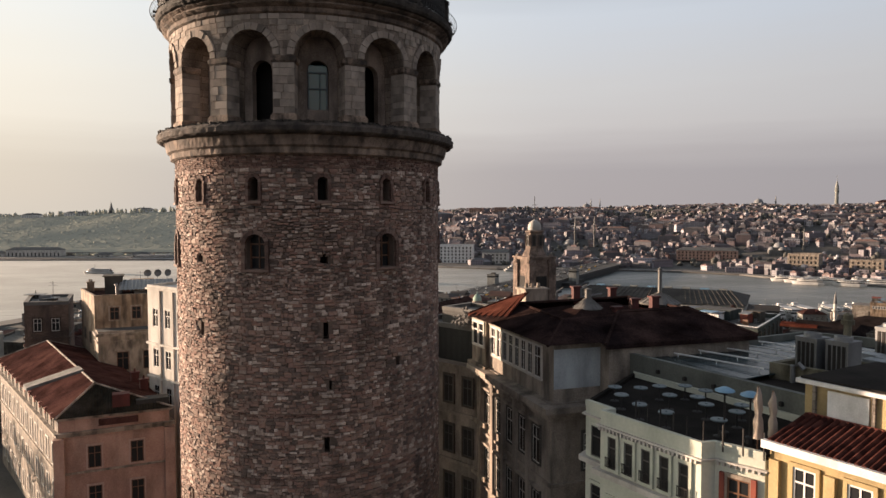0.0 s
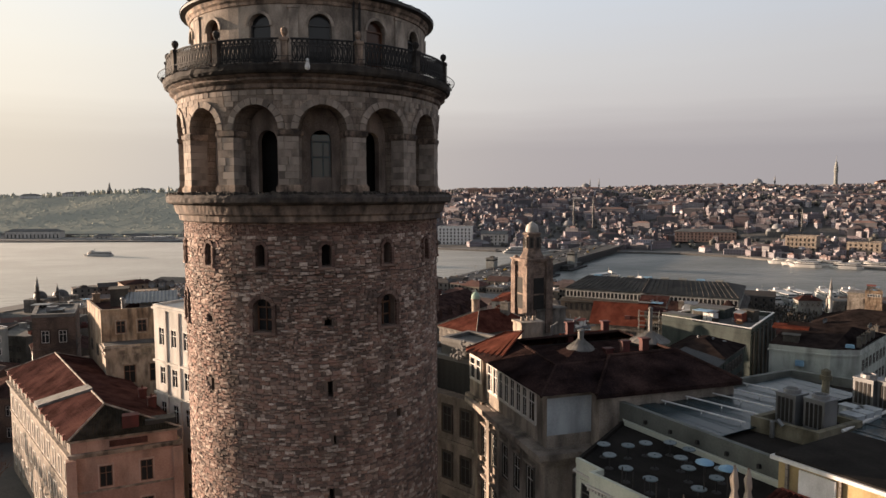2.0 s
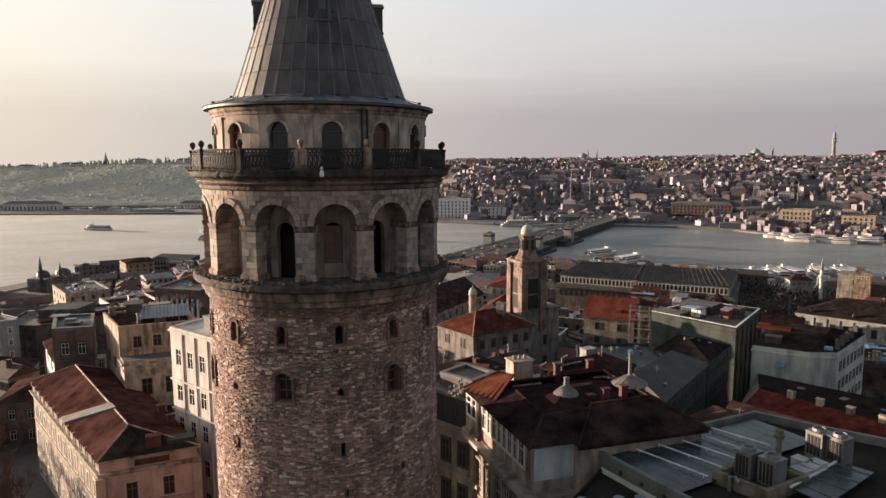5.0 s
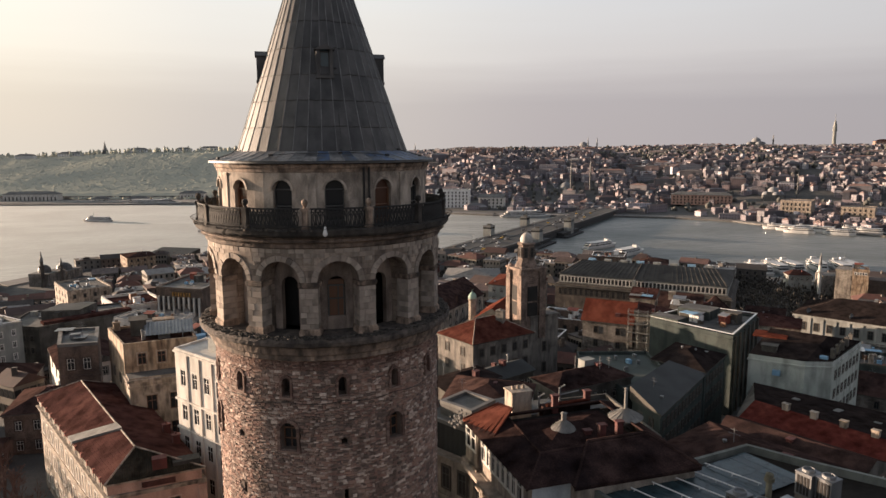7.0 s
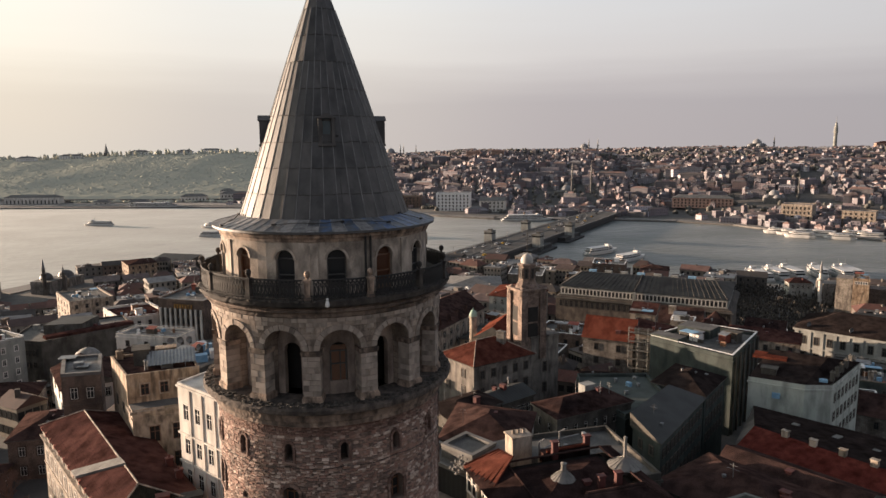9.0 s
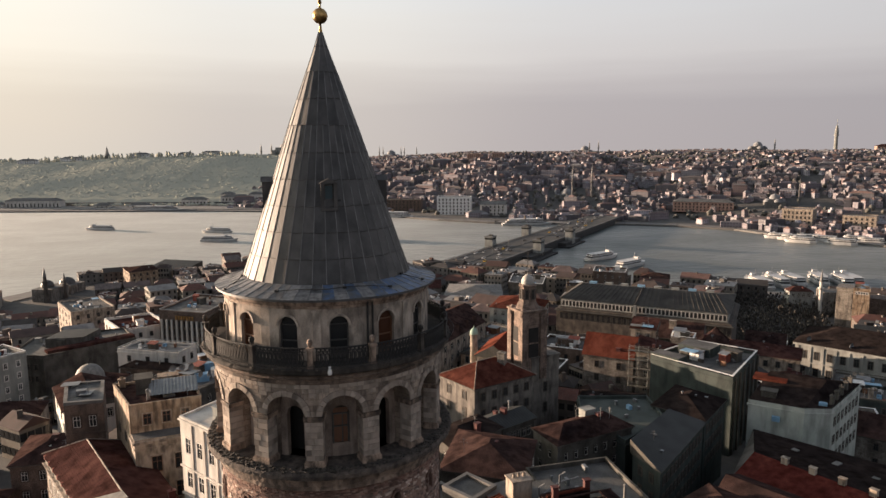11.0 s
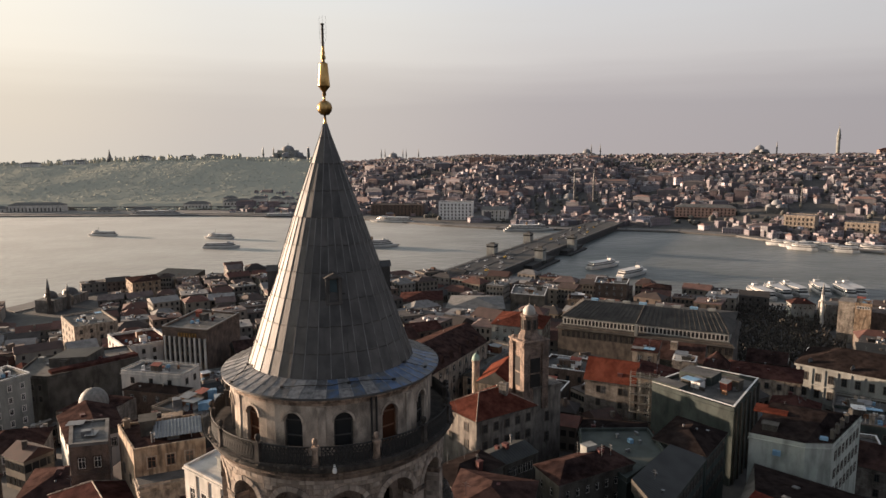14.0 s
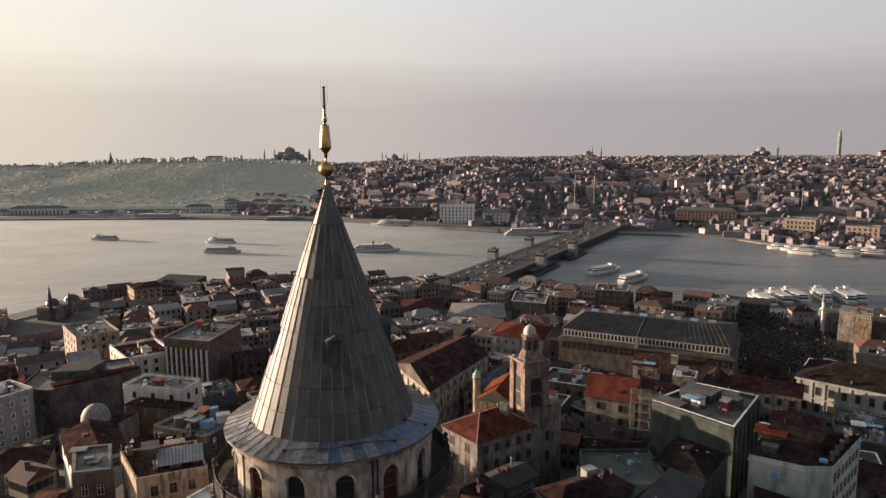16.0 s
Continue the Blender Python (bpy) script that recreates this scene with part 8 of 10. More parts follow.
WALLS = [(M_cream, "cream"), (M_dull, "dull white"), (M_grey, "grey"), (M_stonewall, "grey stone"), (M_brown, "brown brick"), (M_ochre, "ochre"), (M_stonewall, "grey stone"), (M_greengrey, "green-grey"), (M_grey, "grey"), (M_brown, "brown brick")]
ROOFS = [(M_tile, "red tiles", "hip"), (M_tile_old, "brown tiles", "hip"), (M_tile_old, "brown tiles", "gable"), (M_tile_old, "brown tiles", "hip"), (M_flat, "a flat felt roof", "flat"), (M_flat, "a flat felt roof", "flat"),
         (M_flat, "a flat felt roof", "flat"), (M_zinc, "a zinc roof", "gable"), (M_tile_old, "brown tiles", "gable"), (M_flat, "a flat felt roof", "flat"), (M_flat, "a flat felt roof", "flat"), (M_tile, "red tiles", "gable")]
LOWW = [(0.0536, 0.0416, 0.0327), (0.0774, 0.0714, 0.0654), (0.119, 0.101, 0.0833), (0.173, 0.149, 0.119), (0.238, 0.214, 0.184), (0.0952, 0.0654, 0.0506), (0.143, 0.137, 0.125)]
LOWR = [(0.018, 0.012, 0.010), (0.045, 0.04, 0.037), (0.07, 0.024, 0.016), (0.03, 0.028, 0.026), (0.10, 0.032, 0.02), (0.12, 0.115, 0.11), (0.24, 0.23, 0.22)]
M_loww = material("quarter_walls", LOWW, 0.4, 0.9, 0.1, vary="object", spread=0.25, stain=0.4)
M_lowr = material("quarter_roofs", LOWR, 0.4, 0.9, 0.1, vary="object", spread=0.2, stain=0.4)


def add_lower(poly, z0, z1, kind, rnd):
    """A small old house near the quay: wall, roof, things on the roof and windows."""
    cx, cy = sum(p[0] for p in poly) / 4, sum(p[1] for p in poly) / 4
    ob = thing("old_house", (cx, cy, z0), f"small old house with a {kind} roof above the quay" if kind == "flat" else f"small old house with a {kind}ped tile roof above the quay".replace("gableped", "gabled"), "house", "old houses above the quay")
    b = Mesh()
    b.prism(poly, z0, z1)
    b.done("wall", M_loww, ob, uv=False)
    b = Mesh()
    if kind == "flat":
        b.prism([(cx + (x - cx) * 1.02, cy + (y - cy) * 1.02) for x, y in poly], z1 - 0.2, z1 + 0.15, 0)
        b.done("roof", M_lowr, ob, uv=False)
        room = 0.3 * min((Vector(poly[1]) - Vector(poly[0])).length, (Vector(poly[2]) - Vector(poly[1])).length)
        for q in range(rnd.choice((0, 1, 1, 2))):
            b = Mesh()
            b.box((cx + rnd.uniform(-room, room), cy + rnd.uniform(-room, room), z1 + 0.1), (rnd.uniform(0.6, 4.5), rnd.uniform(0.5, 3.0), rnd.uniform(0.4, 2.4)), rnd.uniform(0, 90))
            b.done("roof_box", rnd.choice((M_loww, M_lowr)), ob, uv=False)
        b = Mesh()
        own = random.Random(int(cx * 7 + cy * 13))
        for q in range(own.choice((9, 12, 15))):
            b.box((cx + own.uniform(-room, room), cy + own.uniform(-room, room), z1 + 0.12), (own.uniform(0.3, 1.6), own.uniform(0.3, 1.3), own.uniform(0.25, 1.1)), own.uniform(0, 90), q % 3)
        tagged(b.done("roof_clutter", [M_white, M_galv, M_lowr], ob, "pale crates, ducts and units", uv=False), kind="stuff")
    else:
        e = grown(poly, 0.4)
        m0, m1 = Vector(e[3]).lerp(Vector(e[0]), 0.5), Vector(e[1]).lerp(Vector(e[2]), 0.5)
        t = 0.3 if kind == "hip" else 0.0
        r0, r1, rz = m0.lerp(m1, t), m1.lerp(m0, t), z1 + rnd.uniform(1.8, 3.0)
        b.add([(*p, z1) for p in e] + [(r0.x, r0.y, rz), (r1.x, r1.y, rz)], [(0, 1, 5, 4), (1, 2, 5), (2, 3, 4, 5), (3, 0, 4)], 0)
        b.done("roof", M_lowr, ob, uv=False)
        b = Mesh()
        b.box((cx + rnd.uniform(-3, 3), cy + rnd.uniform(-3, 3), z1 + 0.5), (0.9, 0.7, rnd.uniform(1.6, 2.6)), 20)
        b.done("chimney", M_loww, ob, uv=False)
    lower_win = Mesh()
    w1, h1, n_ = rnd.uniform(0.9, 1.3), rnd.uniform(1.4, 1.8), rnd.choice((3, 4, 5))
    for k in range(4):
        p0, p1 = Vector(poly[k]), Vector(poly[(k + 1) % 4])
        if p1.x - p0.x < 0.5:
            continue
        dv = (p1 - p0).normalized()
        no = Vector((dv.y, -dv.x))
        for j in range(3):
            for i in range(n_):
                m, z = p0.lerp(p1, (i + 0.5) / n_), z1 - 2.5 - 3.2 * j
                for g, o_, mt in (((0.07, 0.05, 1), (0.0, 0.09, 0)) if w1 > 1.2 else ((0.0, 0.09, 0),)):
                    q0, q1 = m - dv * (w1 / 2 + g) + no * o_, m + dv * (w1 / 2 + g) + no * o_
                    lower_win.face([(q0.x, q0.y, z - g), (q1.x, q1.y, z - g), (q1.x, q1.y, z + h1 + g), (q0.x, q0.y, z + h1 + g)], mt)
    tagged(lower_win.done("windows", [M_glass, M_grey], ob, uv=False), kind="stuff")


def in_grove(x, y):
    """The shaded slope with bare trees above the boat quay."""
    return 205 < y < 332 and 134 + 0.42 * (y - 252) < x < 190 + 0.55 * (y - 252)


tbk, poly = plain_house("tall slim yellow-brown tower block with a pale edge", [(192.6, 250.0), (198.0, 246.6), (201.7, 252.5), (196.3, 255.9)], -7.4, M_ochre, M_flat, "flat", 1, 0, (0, 0, 0, 0), name="apartment_block", deep=24)
facade(tbk, poly[0], poly[1], (-9.4,), 5, 0.8, 1.0, "white", 0.7)
pkh, poly = plain_house("low pale house with a red tile roof among bare trees", [(192.5, 305.0), (204.0, 303.4), (205.2, 311.0), (193.7, 312.6)], -19.8, M_dull, M_tile, "hip", 2.4, 1, (4, 2, 2, 3), deep=14)
qm = thing("mosque", (210, 303, -28), "small stone mosque with a slender pale minaret near the boats", "mosque", "mosques")
walls(qm, ccw([(208, 300), (219, 298), (221, 309), (210, 311)]), -32, -19.5, M_stonewall, M_flat)
minaret(qm, 206.2, 300.0, -31, -7.2, 1.0, M_offwhite)
placed = []
for zone, ang, x_lo, x_hi in (("left", 27.0, -340, -1), ("right", -29.0, -1, 330)):
    ca, sa = math.cos(radians(ang)), math.sin(radians(ang))
    for iu in range(-34, 35):
        for iv in range(-10, 40):
            cw, cd = 15.4, 14.2
            uu, vv = iu * cw + (2.6 * (iv // 2)), iv * cd + 2.4 * (iv // 2)
            x, y = uu * ca - vv * sa, uu * sa + vv * ca
            if not (x_lo < x <= x_hi) or y < 26 or y > near_shore(x) - 14:
                continue
            dist = y + 49
            if abs(x - 8.5) > 0.70 * dist + 6:
                continue
            if math.hypot(x, y) < 30 or x < -36 and y < 48:
                continue
            city = random.Random(iu * 1009 + iv * 31 + (5 if zone == "left" else 8))
            w_, d_ = city.uniform(10, 16.2), city.uniform(9.5, 14.8)
            a = ang + city.uniform(-9, 9)
            c2, s2 = math.cos(radians(a)), math.sin(radians(a))
            poly = [(x + c2 * p * w_ / 2 - s2 * q * d_ / 2, y + s2 * p * w_ / 2 + c2 * q * d_ / 2) for p, q in ((-1, -1), (1, -1), (1, 1), (-1, 1))]
            if not clear(poly) or in_grove(x, y):
                continue
            placed.append(poly)
            gz = min(ground_z(px, py) for px, py in poly)
            z1 = gz + city.choice((5.5, 7.5, 9, 10, 11, 12, 13)) + city.uniform(-1.2, 1.2)
            if y < 80:
                z1 = min(z1, 9.5)
            if y > near_shore(x) - 70:
                z1 = min(z1, gz + 11)
            if zone == "right" and x > 70 and 80 < y < 155:
                z1 = min(z1, gz + 7.5)
            if x < -40 and 85 < y < 175:
                z1 = min(z1, gz + 9)
            if x < -150 and y > 235:
                z1 = min(z1, gz + 6.5)
            (wm, wn_), (rm, rn, kind) = city.choice(WALLS if zone == "left" else WALLS[2:]), city.choice(ROOFS)
            if zone == "left" and y < 125:
                wm, wn_ = city.choice(((M_brown, "brown brick"), (M_grey, "grey"), (M_stonewall, "grey stone")))
                rm, rn, kind = city.choice(((M_tile_old, "brown tiles", "hip"), (M_flat, "a flat felt roof", "flat"), (M_tile_h6, "dark red tiles", "gable")))
            elif zone == "left" and rm is M_flat and (iu + iv) % 3:
                rm, rn = M_flatpale, "a pale flat roof"
            if dist > 262:
                add_lower(poly, gz - 2, z1, kind, city)
                continue
            ob, poly = house("town_house", f"{wn_} town house with {rn} on the slope", poly, gz - 2, z1, wm, "house", "houses on the slope")
            if kind == "flat":
                walls(ob, poly, gz - 2, z1, wm, rm)
                parapet(ob, poly, z1, city.uniform(0.3, 0.9), 0.25, wm)
                if city.random() < 0.6:
                    k = city.uniform(-2, 2)
                    block(ob, "roof_hut", (x + k, y + k * 0.5, z1), (city.uniform(2.5, 5), city.uniform(2.2, 4), city.uniform(1.6, 2.8)), a, city.choice((wm, M_grey, M_offwhite)))
                roof_life(ob, poly, z1, random.Random(int(x * 11 + y * 17)), 1.0 if dist < 200 else 0.6)
                clutter(ob, poly, z1, city.choice((2, 3, 4, 5)), city)
                for q in range(city.choice((0, 1, 2))):
                    block(ob, city.choice(("air_unit", "skylight", "roof_box", "vent")), (x + city.uniform(-4.5, 4.5), y + city.uniform(-4.5, 4.5), z1), (city.uniform(0.5, 2.2), city.uniform(0.4, 1.6), city.uniform(0.3, 1.1)), a, city.choice((M_galv, M_offwhite, M_grey, M_flatpale, M_white, M_tile)))
                if city.random() < 0.5:
                    block(ob, "water_tank", (x - 3 + city.uniform(0, 2), y + 2, z1), (1.2, 1.2, 1.1), a, city.choice((M_galv, M_blue, M_flatpale)))
            else:
                walls(ob, poly, gz - 2, z1, wm)
                roof_on(ob, poly, z1, city.uniform(1.8, 3.2), kind, rm, 0.35, None)
                clutter(ob, poly, z1, city.choice((1, 2, 3)), city, False)
            for k in range(city.choice((0, 1, 1, 2, 3))):
                chimney(ob, x + city.uniform(-3.5, 3.5), y + city.uniform(-3.5, 3.5), z1 + (0.0 if kind == "flat" else 0.6), city.uniform(0.6, 1.1), city.uniform(1.2, 2.4), a, city.choice((M_redpaint, M_grey, M_stonewall, M_cream)), city.choice((0, 1, 2)))
            if city.random() < 0.55:
                for k in range(city.choice((1, 2, 3))):
                    dish(ob, x + city.uniform(-4, 4), y + city.uniform(-4, 4), z1 + (0.1 if kind == "flat" else 0.9), city.uniform(-10, 60), city.uniform(0.9, 1.5))
            if city.random() < 0.25:
                antenna(ob, x + city.uniform(-3, 3), y + city.uniform(-3, 3), z1 + 0.5, city.uniform(2, 4))
            style = city.choice(("white", "grey", "dark", "shut", "dark", "shut"))
            nfl = min(4, int((z1 - gz) / 3.3))
            w1, h1_ = city.choice(((0.9, 1.5), (1.1, 1.6), (1.0, 1.8), (1.5, 1.4)))
            step = 3.2
            sides = [k for k in range(4) if poly[(k + 1) % 4][0] - poly[k][0] > 0.5]        # sides that look up the slope
            if dist < 190:
                for k in sides[:2]:
                    facade(ob, poly[k], poly[(k + 1) % 4], [z1 - 2.5 - step * j for j in range(min(nfl, 3))], city.choice((3, 4)), w1, h1_, style, 0.8)
            else:
                b = Mesh()
                for k in sides[:2]:
                    p0, p1 = Vector(poly[k]), Vector(poly[(k + 1) % 4])
                    dv = (p1 - p0).normalized()
                    no = Vector((dv.y, -dv.x))
                    n_ = city.choice((3, 4, 5))
                    for j in range(min(nfl, 3)):
                        for i in range(n_):
                            m = p0.lerp(p1, (i + 0.5) / n_)
                            z = z1 - 2.5 - step * j
                            for g, o_, mt in ((0.13, 0.05, 1), (0.0, 0.09, 0)):
                                q0, q1 = m - dv * (w1 / 2 + g) + no * o_, m + dv * (w1 / 2 + g) + no * o_
                                b.face([(q0.x, q0.y, z - g), (q1.x, q1.y, z - g), (q1.x, q1.y, z + h1_ + g), (q0.x, q0.y, z + h1_ + g)], mt)
                tagged(b.done("windows", [M_glass, M_dull if style == "white" else wm], ob, uv=False), kind="stuff")


def infill():
    """Small houses in the gaps between the larger ones."""
    rnd = random.Random(77)
    left = 46
    for k in range(2600):
        x = rnd.uniform(-120, 120)
        y = rnd.uniform(66, 240)
        w_, d_, a = rnd.uniform(6, 10), rnd.uniform(5.5, 8), rnd.choice((24, -26)) + rnd.uniform(-8, 8)
        if abs(x - 8.5) > 0.66 * (y + 49) or in_grove(x, y) or left == 0 or (x > 0 and k % 3):
            continue
        ca, sa = math.cos(radians(a)), math.sin(radians(a))
        poly = [(x + ca * p * w_ / 2 - sa * q * d_ / 2, y + sa * p * w_ / 2 + ca * q * d_ / 2) for p, q in ((-1, -1), (1, -1), (1, 1), (-1, 1))]
        probe = [(x + (px - x) * t, y + (py - y) * t) for px, py in poly for t in (0.55, 1.0)] + [(x, y)]
        if not clear(poly):
            continue
        if any(abs(o[0][0] - x) < 30 and abs(o[0][1] - y) < 30 and (any(inside(o, *p) for p in probe) or any(inside(poly, *p) for p in o)) for o in placed):
            continue
        placed.append(poly)
        gz = min(ground_z(*p) for p in poly)
        add_lower(poly, gz - 2, gz + rnd.uniform(5, 8.5), rnd.choice(("flat", "flat", "hip", "gable")), rnd)
        left -= 1
    for k in range(220):        # the last rows before the water
        x, y = -196 + 9.6 * (k % 16) + rnd.uniform(-2, 2), 318 + 10.5 * (k // 16) + rnd.uniform(-2, 2)
        w_, d_, a = rnd.uniform(8, 12), rnd.uniform(7.5, 10), 14 + rnd.uniform(-10, 10)
        ca, sa = math.cos(radians(a)), math.sin(radians(a))
        poly = [(x + ca * p * w_ / 2 - sa * q * d_ / 2, y + sa * p * w_ / 2 + ca * q * d_ / 2) for p, q in ((-1, -1), (1, -1), (1, 1), (-1, 1))]
        probe = [(x + (px - x) * t, y + (py - y) * t) for px, py in poly for t in (0.55, 0.9)] + [(x, y)]
        if y > near_shore(x) - 12 or not clear(poly) or any(abs(o[0][0] - x) < 30 and abs(o[0][1] - y) < 30 and any(inside(o, *p) for p in probe) for o in placed):
            continue
        placed.append(poly)
        gz = min(ground_z(*p) for p in poly)
        add_lower(poly, gz - 1, gz + rnd.uniform(5, 9), rnd.choice(("flat", "hip", "gable")), rnd)


infill()

# ---- bridge over the water ----
BR0, BR1 = Vector((9, 408)), Vector((196, 762))
bd = (BR1 - BR0).normalized()
bn = Vector((bd.y, -bd.x))
M_concrete = material("bridge_concrete", [(0.034, 0.032, 0.03), (0.056, 0.053, 0.05)], 0.3, 0.85, 0.15)
M_road = material("road_asphalt", [(0.0158, 0.0158, 0.0158), (0.0268, 0.0262, 0.0252)], 0.2, 0.85, 0.1)
bridge = thing("bridge", (BR0.x, BR0.y, SEA), "long two-level road bridge with four square towers", "bridge")


def bp_(s, o):
    p = BR0 + bd * s + bn * o
    return p.x, p.y


BL = (BR1 - BR0).length
b = Mesh()
b.prism(ccw([bp_(-30, -19), bp_(BL + 25, -19), bp_(BL + 25, 19.5), bp_(-30, 19.5)]), -27.4, -26.0, 0, 1, True)
b.done("deck", [M_concrete, M_road], bridge)
b = Mesh()
for o in (-17, 17):
    b.prism(ccw([bp_(10, o - 3), bp_(BL - 5, o - 3), bp_(BL - 5, o + 3), bp_(10, o + 3)]), -32.3, -27.4, 0, None, True)
b.done("lower_level", M_road, bridge, "dark lower level of shops")
for s0, s1 in ((92, 150), (182, 232)):
    b = Mesh()
    b.prism(ccw([bp_(s0, 20), bp_(s1, 20), bp_(s1, 31), bp_(s0, 31)]), SEA - 1, -31.4, 0, None, True)
    b.prism(ccw([bp_(s0 + 2, 20), bp_(s1 - 2, 20), bp_(s1 - 2, 27), bp_(s0 + 2, 27)]), -31.4, -28.4, 0, None, True)
    b.done("landing_stage", M_road, bridge, "dark landing stage beside the lower level")
b = Mesh()
for o in (-17.5, 17.5, -0.4, 0.4):
    wd = 1.6 if abs(o) > 1 else 0.3
    b.prism(ccw([bp_(-28, o - wd), bp_(BL + 20, o - wd), bp_(BL + 20, o + wd), bp_(-28, o + wd)]), -26.0, -25.8, 0)
b.done("pavement", M_concrete, bridge)
b = Mesh()
for o in (-18.8, 19.3):
    for z in (-25.1, -25.5):
        b.tube([(*bp_(-28, o), z), (*bp_(BL + 20, o), z)], 0.09, 4)
    for k in range(int(BL / 5)):
        b.tube([(*bp_(k * 5, o), -26), (*bp_(k * 5, o), -25.1)], 0.08, 4)
b.done("railing", M_galv, bridge, uv=False)
for k in range(9):
    for o in (-12, 12):
        block(bridge, "pier", (*bp_(30 + k * 42, o), SEA - 6), (5, 4, 12), 61.9, M_concrete)
BA = math.degrees(math.atan2(bd.y, bd.x))
for s, o in ((126, -21.5), (122, 23.5), (212, -21.5), (208, 23.5)):
    block(bridge, "tower", (*bp_(s, o), SEA), (8.5, 7, 14.6), BA, M_dull, "square pale control tower")
    block(bridge, "tower_cap", (*bp_(s, o), SEA + 14.6), (9.1, 7.6, 0.5), BA, M_flatpale)
    block(bridge, "tower_glazing", (*bp_(s, o), SEA + 12.4), (8.6, 7.1, 1.4), BA, M_glass)
    block(bridge, "plant_box", (*bp_(s + 1, o), SEA + 15.1), (3.5, 3, 1.1), BA, M_grey)
lamp_me = Mesh()
lamp_me.tube([(0, 0, 0), (0, 0, 9), (0.6, 0, 9.6), (1.8, 0, 9.8)], 0.09, 5)
lamp_me.tube([(0, 0, 9), (-0.6, 0, 9.6), (-1.8, 0, 9.8)], 0.09, 5)
lamp_me = lamp_me.data("pole", M_galv, uv=False)
for k in range(12):
    x, y = bp_(15 + k * 33, 0)
    t = thing("street_lamp", (x, y, -25.8), "tall grey double-armed street lamp", "lamp", "lamps on the bridge")
    place("pole", lamp_me, Matrix.Translation((x, y, -25.8)) @ Matrix.Rotation(radians(-32), 4, "Z"), t)

car_b = Mesh()
car_b.prism([(-2.1, -0.85), (2.1, -0.85), (2.1, 0.85), (-2.1, 0.85)], 0.3, 0.85, 0, None, True)
car_b.add([(-1.6, -0.8, 0.85), (1.2, -0.8, 0.85), (1.2, 0.8, 0.85), (-1.6, 0.8, 0.85), (-1.2, -0.68, 1.42), (0.5, -0.68, 1.42), (0.5, 0.68, 1.42), (-1.2, 0.68, 1.42)], [(0, 1, 5, 4), (1, 2, 6, 5), (2, 3, 7, 6), (3, 0, 4, 7)], 1)
car_b.face([(-1.2, -0.68, 1.42), (0.5, -0.68, 1.42), (0.5, 0.68, 1.42), (-1.2, 0.68, 1.42)], 0)
M_carw = material("white_car_paint", [(0.5, 0.5, 0.5), (0.65, 0.65, 0.65)], 1, 0.3, 0, stain=0)
M_card = material("dark_car_paint", [(0.03, 0.03, 0.035), (0.06, 0.06, 0.07)], 1, 0.3, 0, stain=0)
M_cary = material("yellow_taxi_paint", [(0.6, 0.36, 0.03), (0.7, 0.45, 0.05)], 1, 0.3, 0, stain=0)
wheel_b = Mesh()
wheel_b.lathe([(0.0, -0.1), (0.32, -0.1), (0.34, 0), (0.32, 0.1), (0.0, 0.1)], 10)
one, faces = [(x, z, y + 0.34) for x, y, z in wheel_b.v], wheel_b.f
wheel_b = Mesh()
for wx, wy in ((-1.3, -0.8), (1.3, -0.8), (-1.3, 0.8), (1.3, 0.8)):
    wheel_b.add([(x + wx, y + wy, z) for x, y, z in one], faces)
wheel_me = wheel_b.data("undercarriage", M_iron, uv=False)
cars = random.Random(4)
for nm, mt in (("white", M_carw), ("dark", M_card), ("yellow", M_cary)):
    me = car_b.data("body", [mt, M_glass], uv=False)
    for k in range(25 if nm == "dark" else 19 if nm == "white" else 6):
        s, o = cars.uniform(-10, BL), cars.choice((-13, -9.5, -6, -3, 3, 6, 9.5, 13))
        x, y = bp_(s, o)
        t = thing("car", (x, y, -26.0), f"{nm} car on the bridge road", "car", "cars on the bridge")
        m = Matrix.Translation((x, y, -26.0)) @ Matrix.Rotation(math.atan2(bd.y, bd.x) + (0 if o > 0 else math.pi), 4, "Z")
        place("body", me, m, t)
        place("undercarriage", wheel_me, m, t)

# ---- boats ----
M_hull = material("white_hull_paint", [(0.4, 0.392, 0.38), (0.52, 0.51, 0.49)], 0.5, 0.5, 0.05, stain=0.2)
M_hulldark = material("dark_hull_paint", [(0.03, 0.03, 0.035), (0.07, 0.065, 0.06)], 0.5, 0.5, 0.05, stain=0.2)


def hull_plan(L, W, n=9):
    pts = [(-L / 2, -W * 0.36), (-L * 0.3, -W / 2)]
    pts += [(L * (0.1 + 0.4 * i / n), -W / 2 * math.cos(math.pi / 2 * i / n) ** 0.7) for i in range(n)] + [(L / 2, 0)]
    return pts + [(x, -y) for x, y in reversed(pts[:-1])]


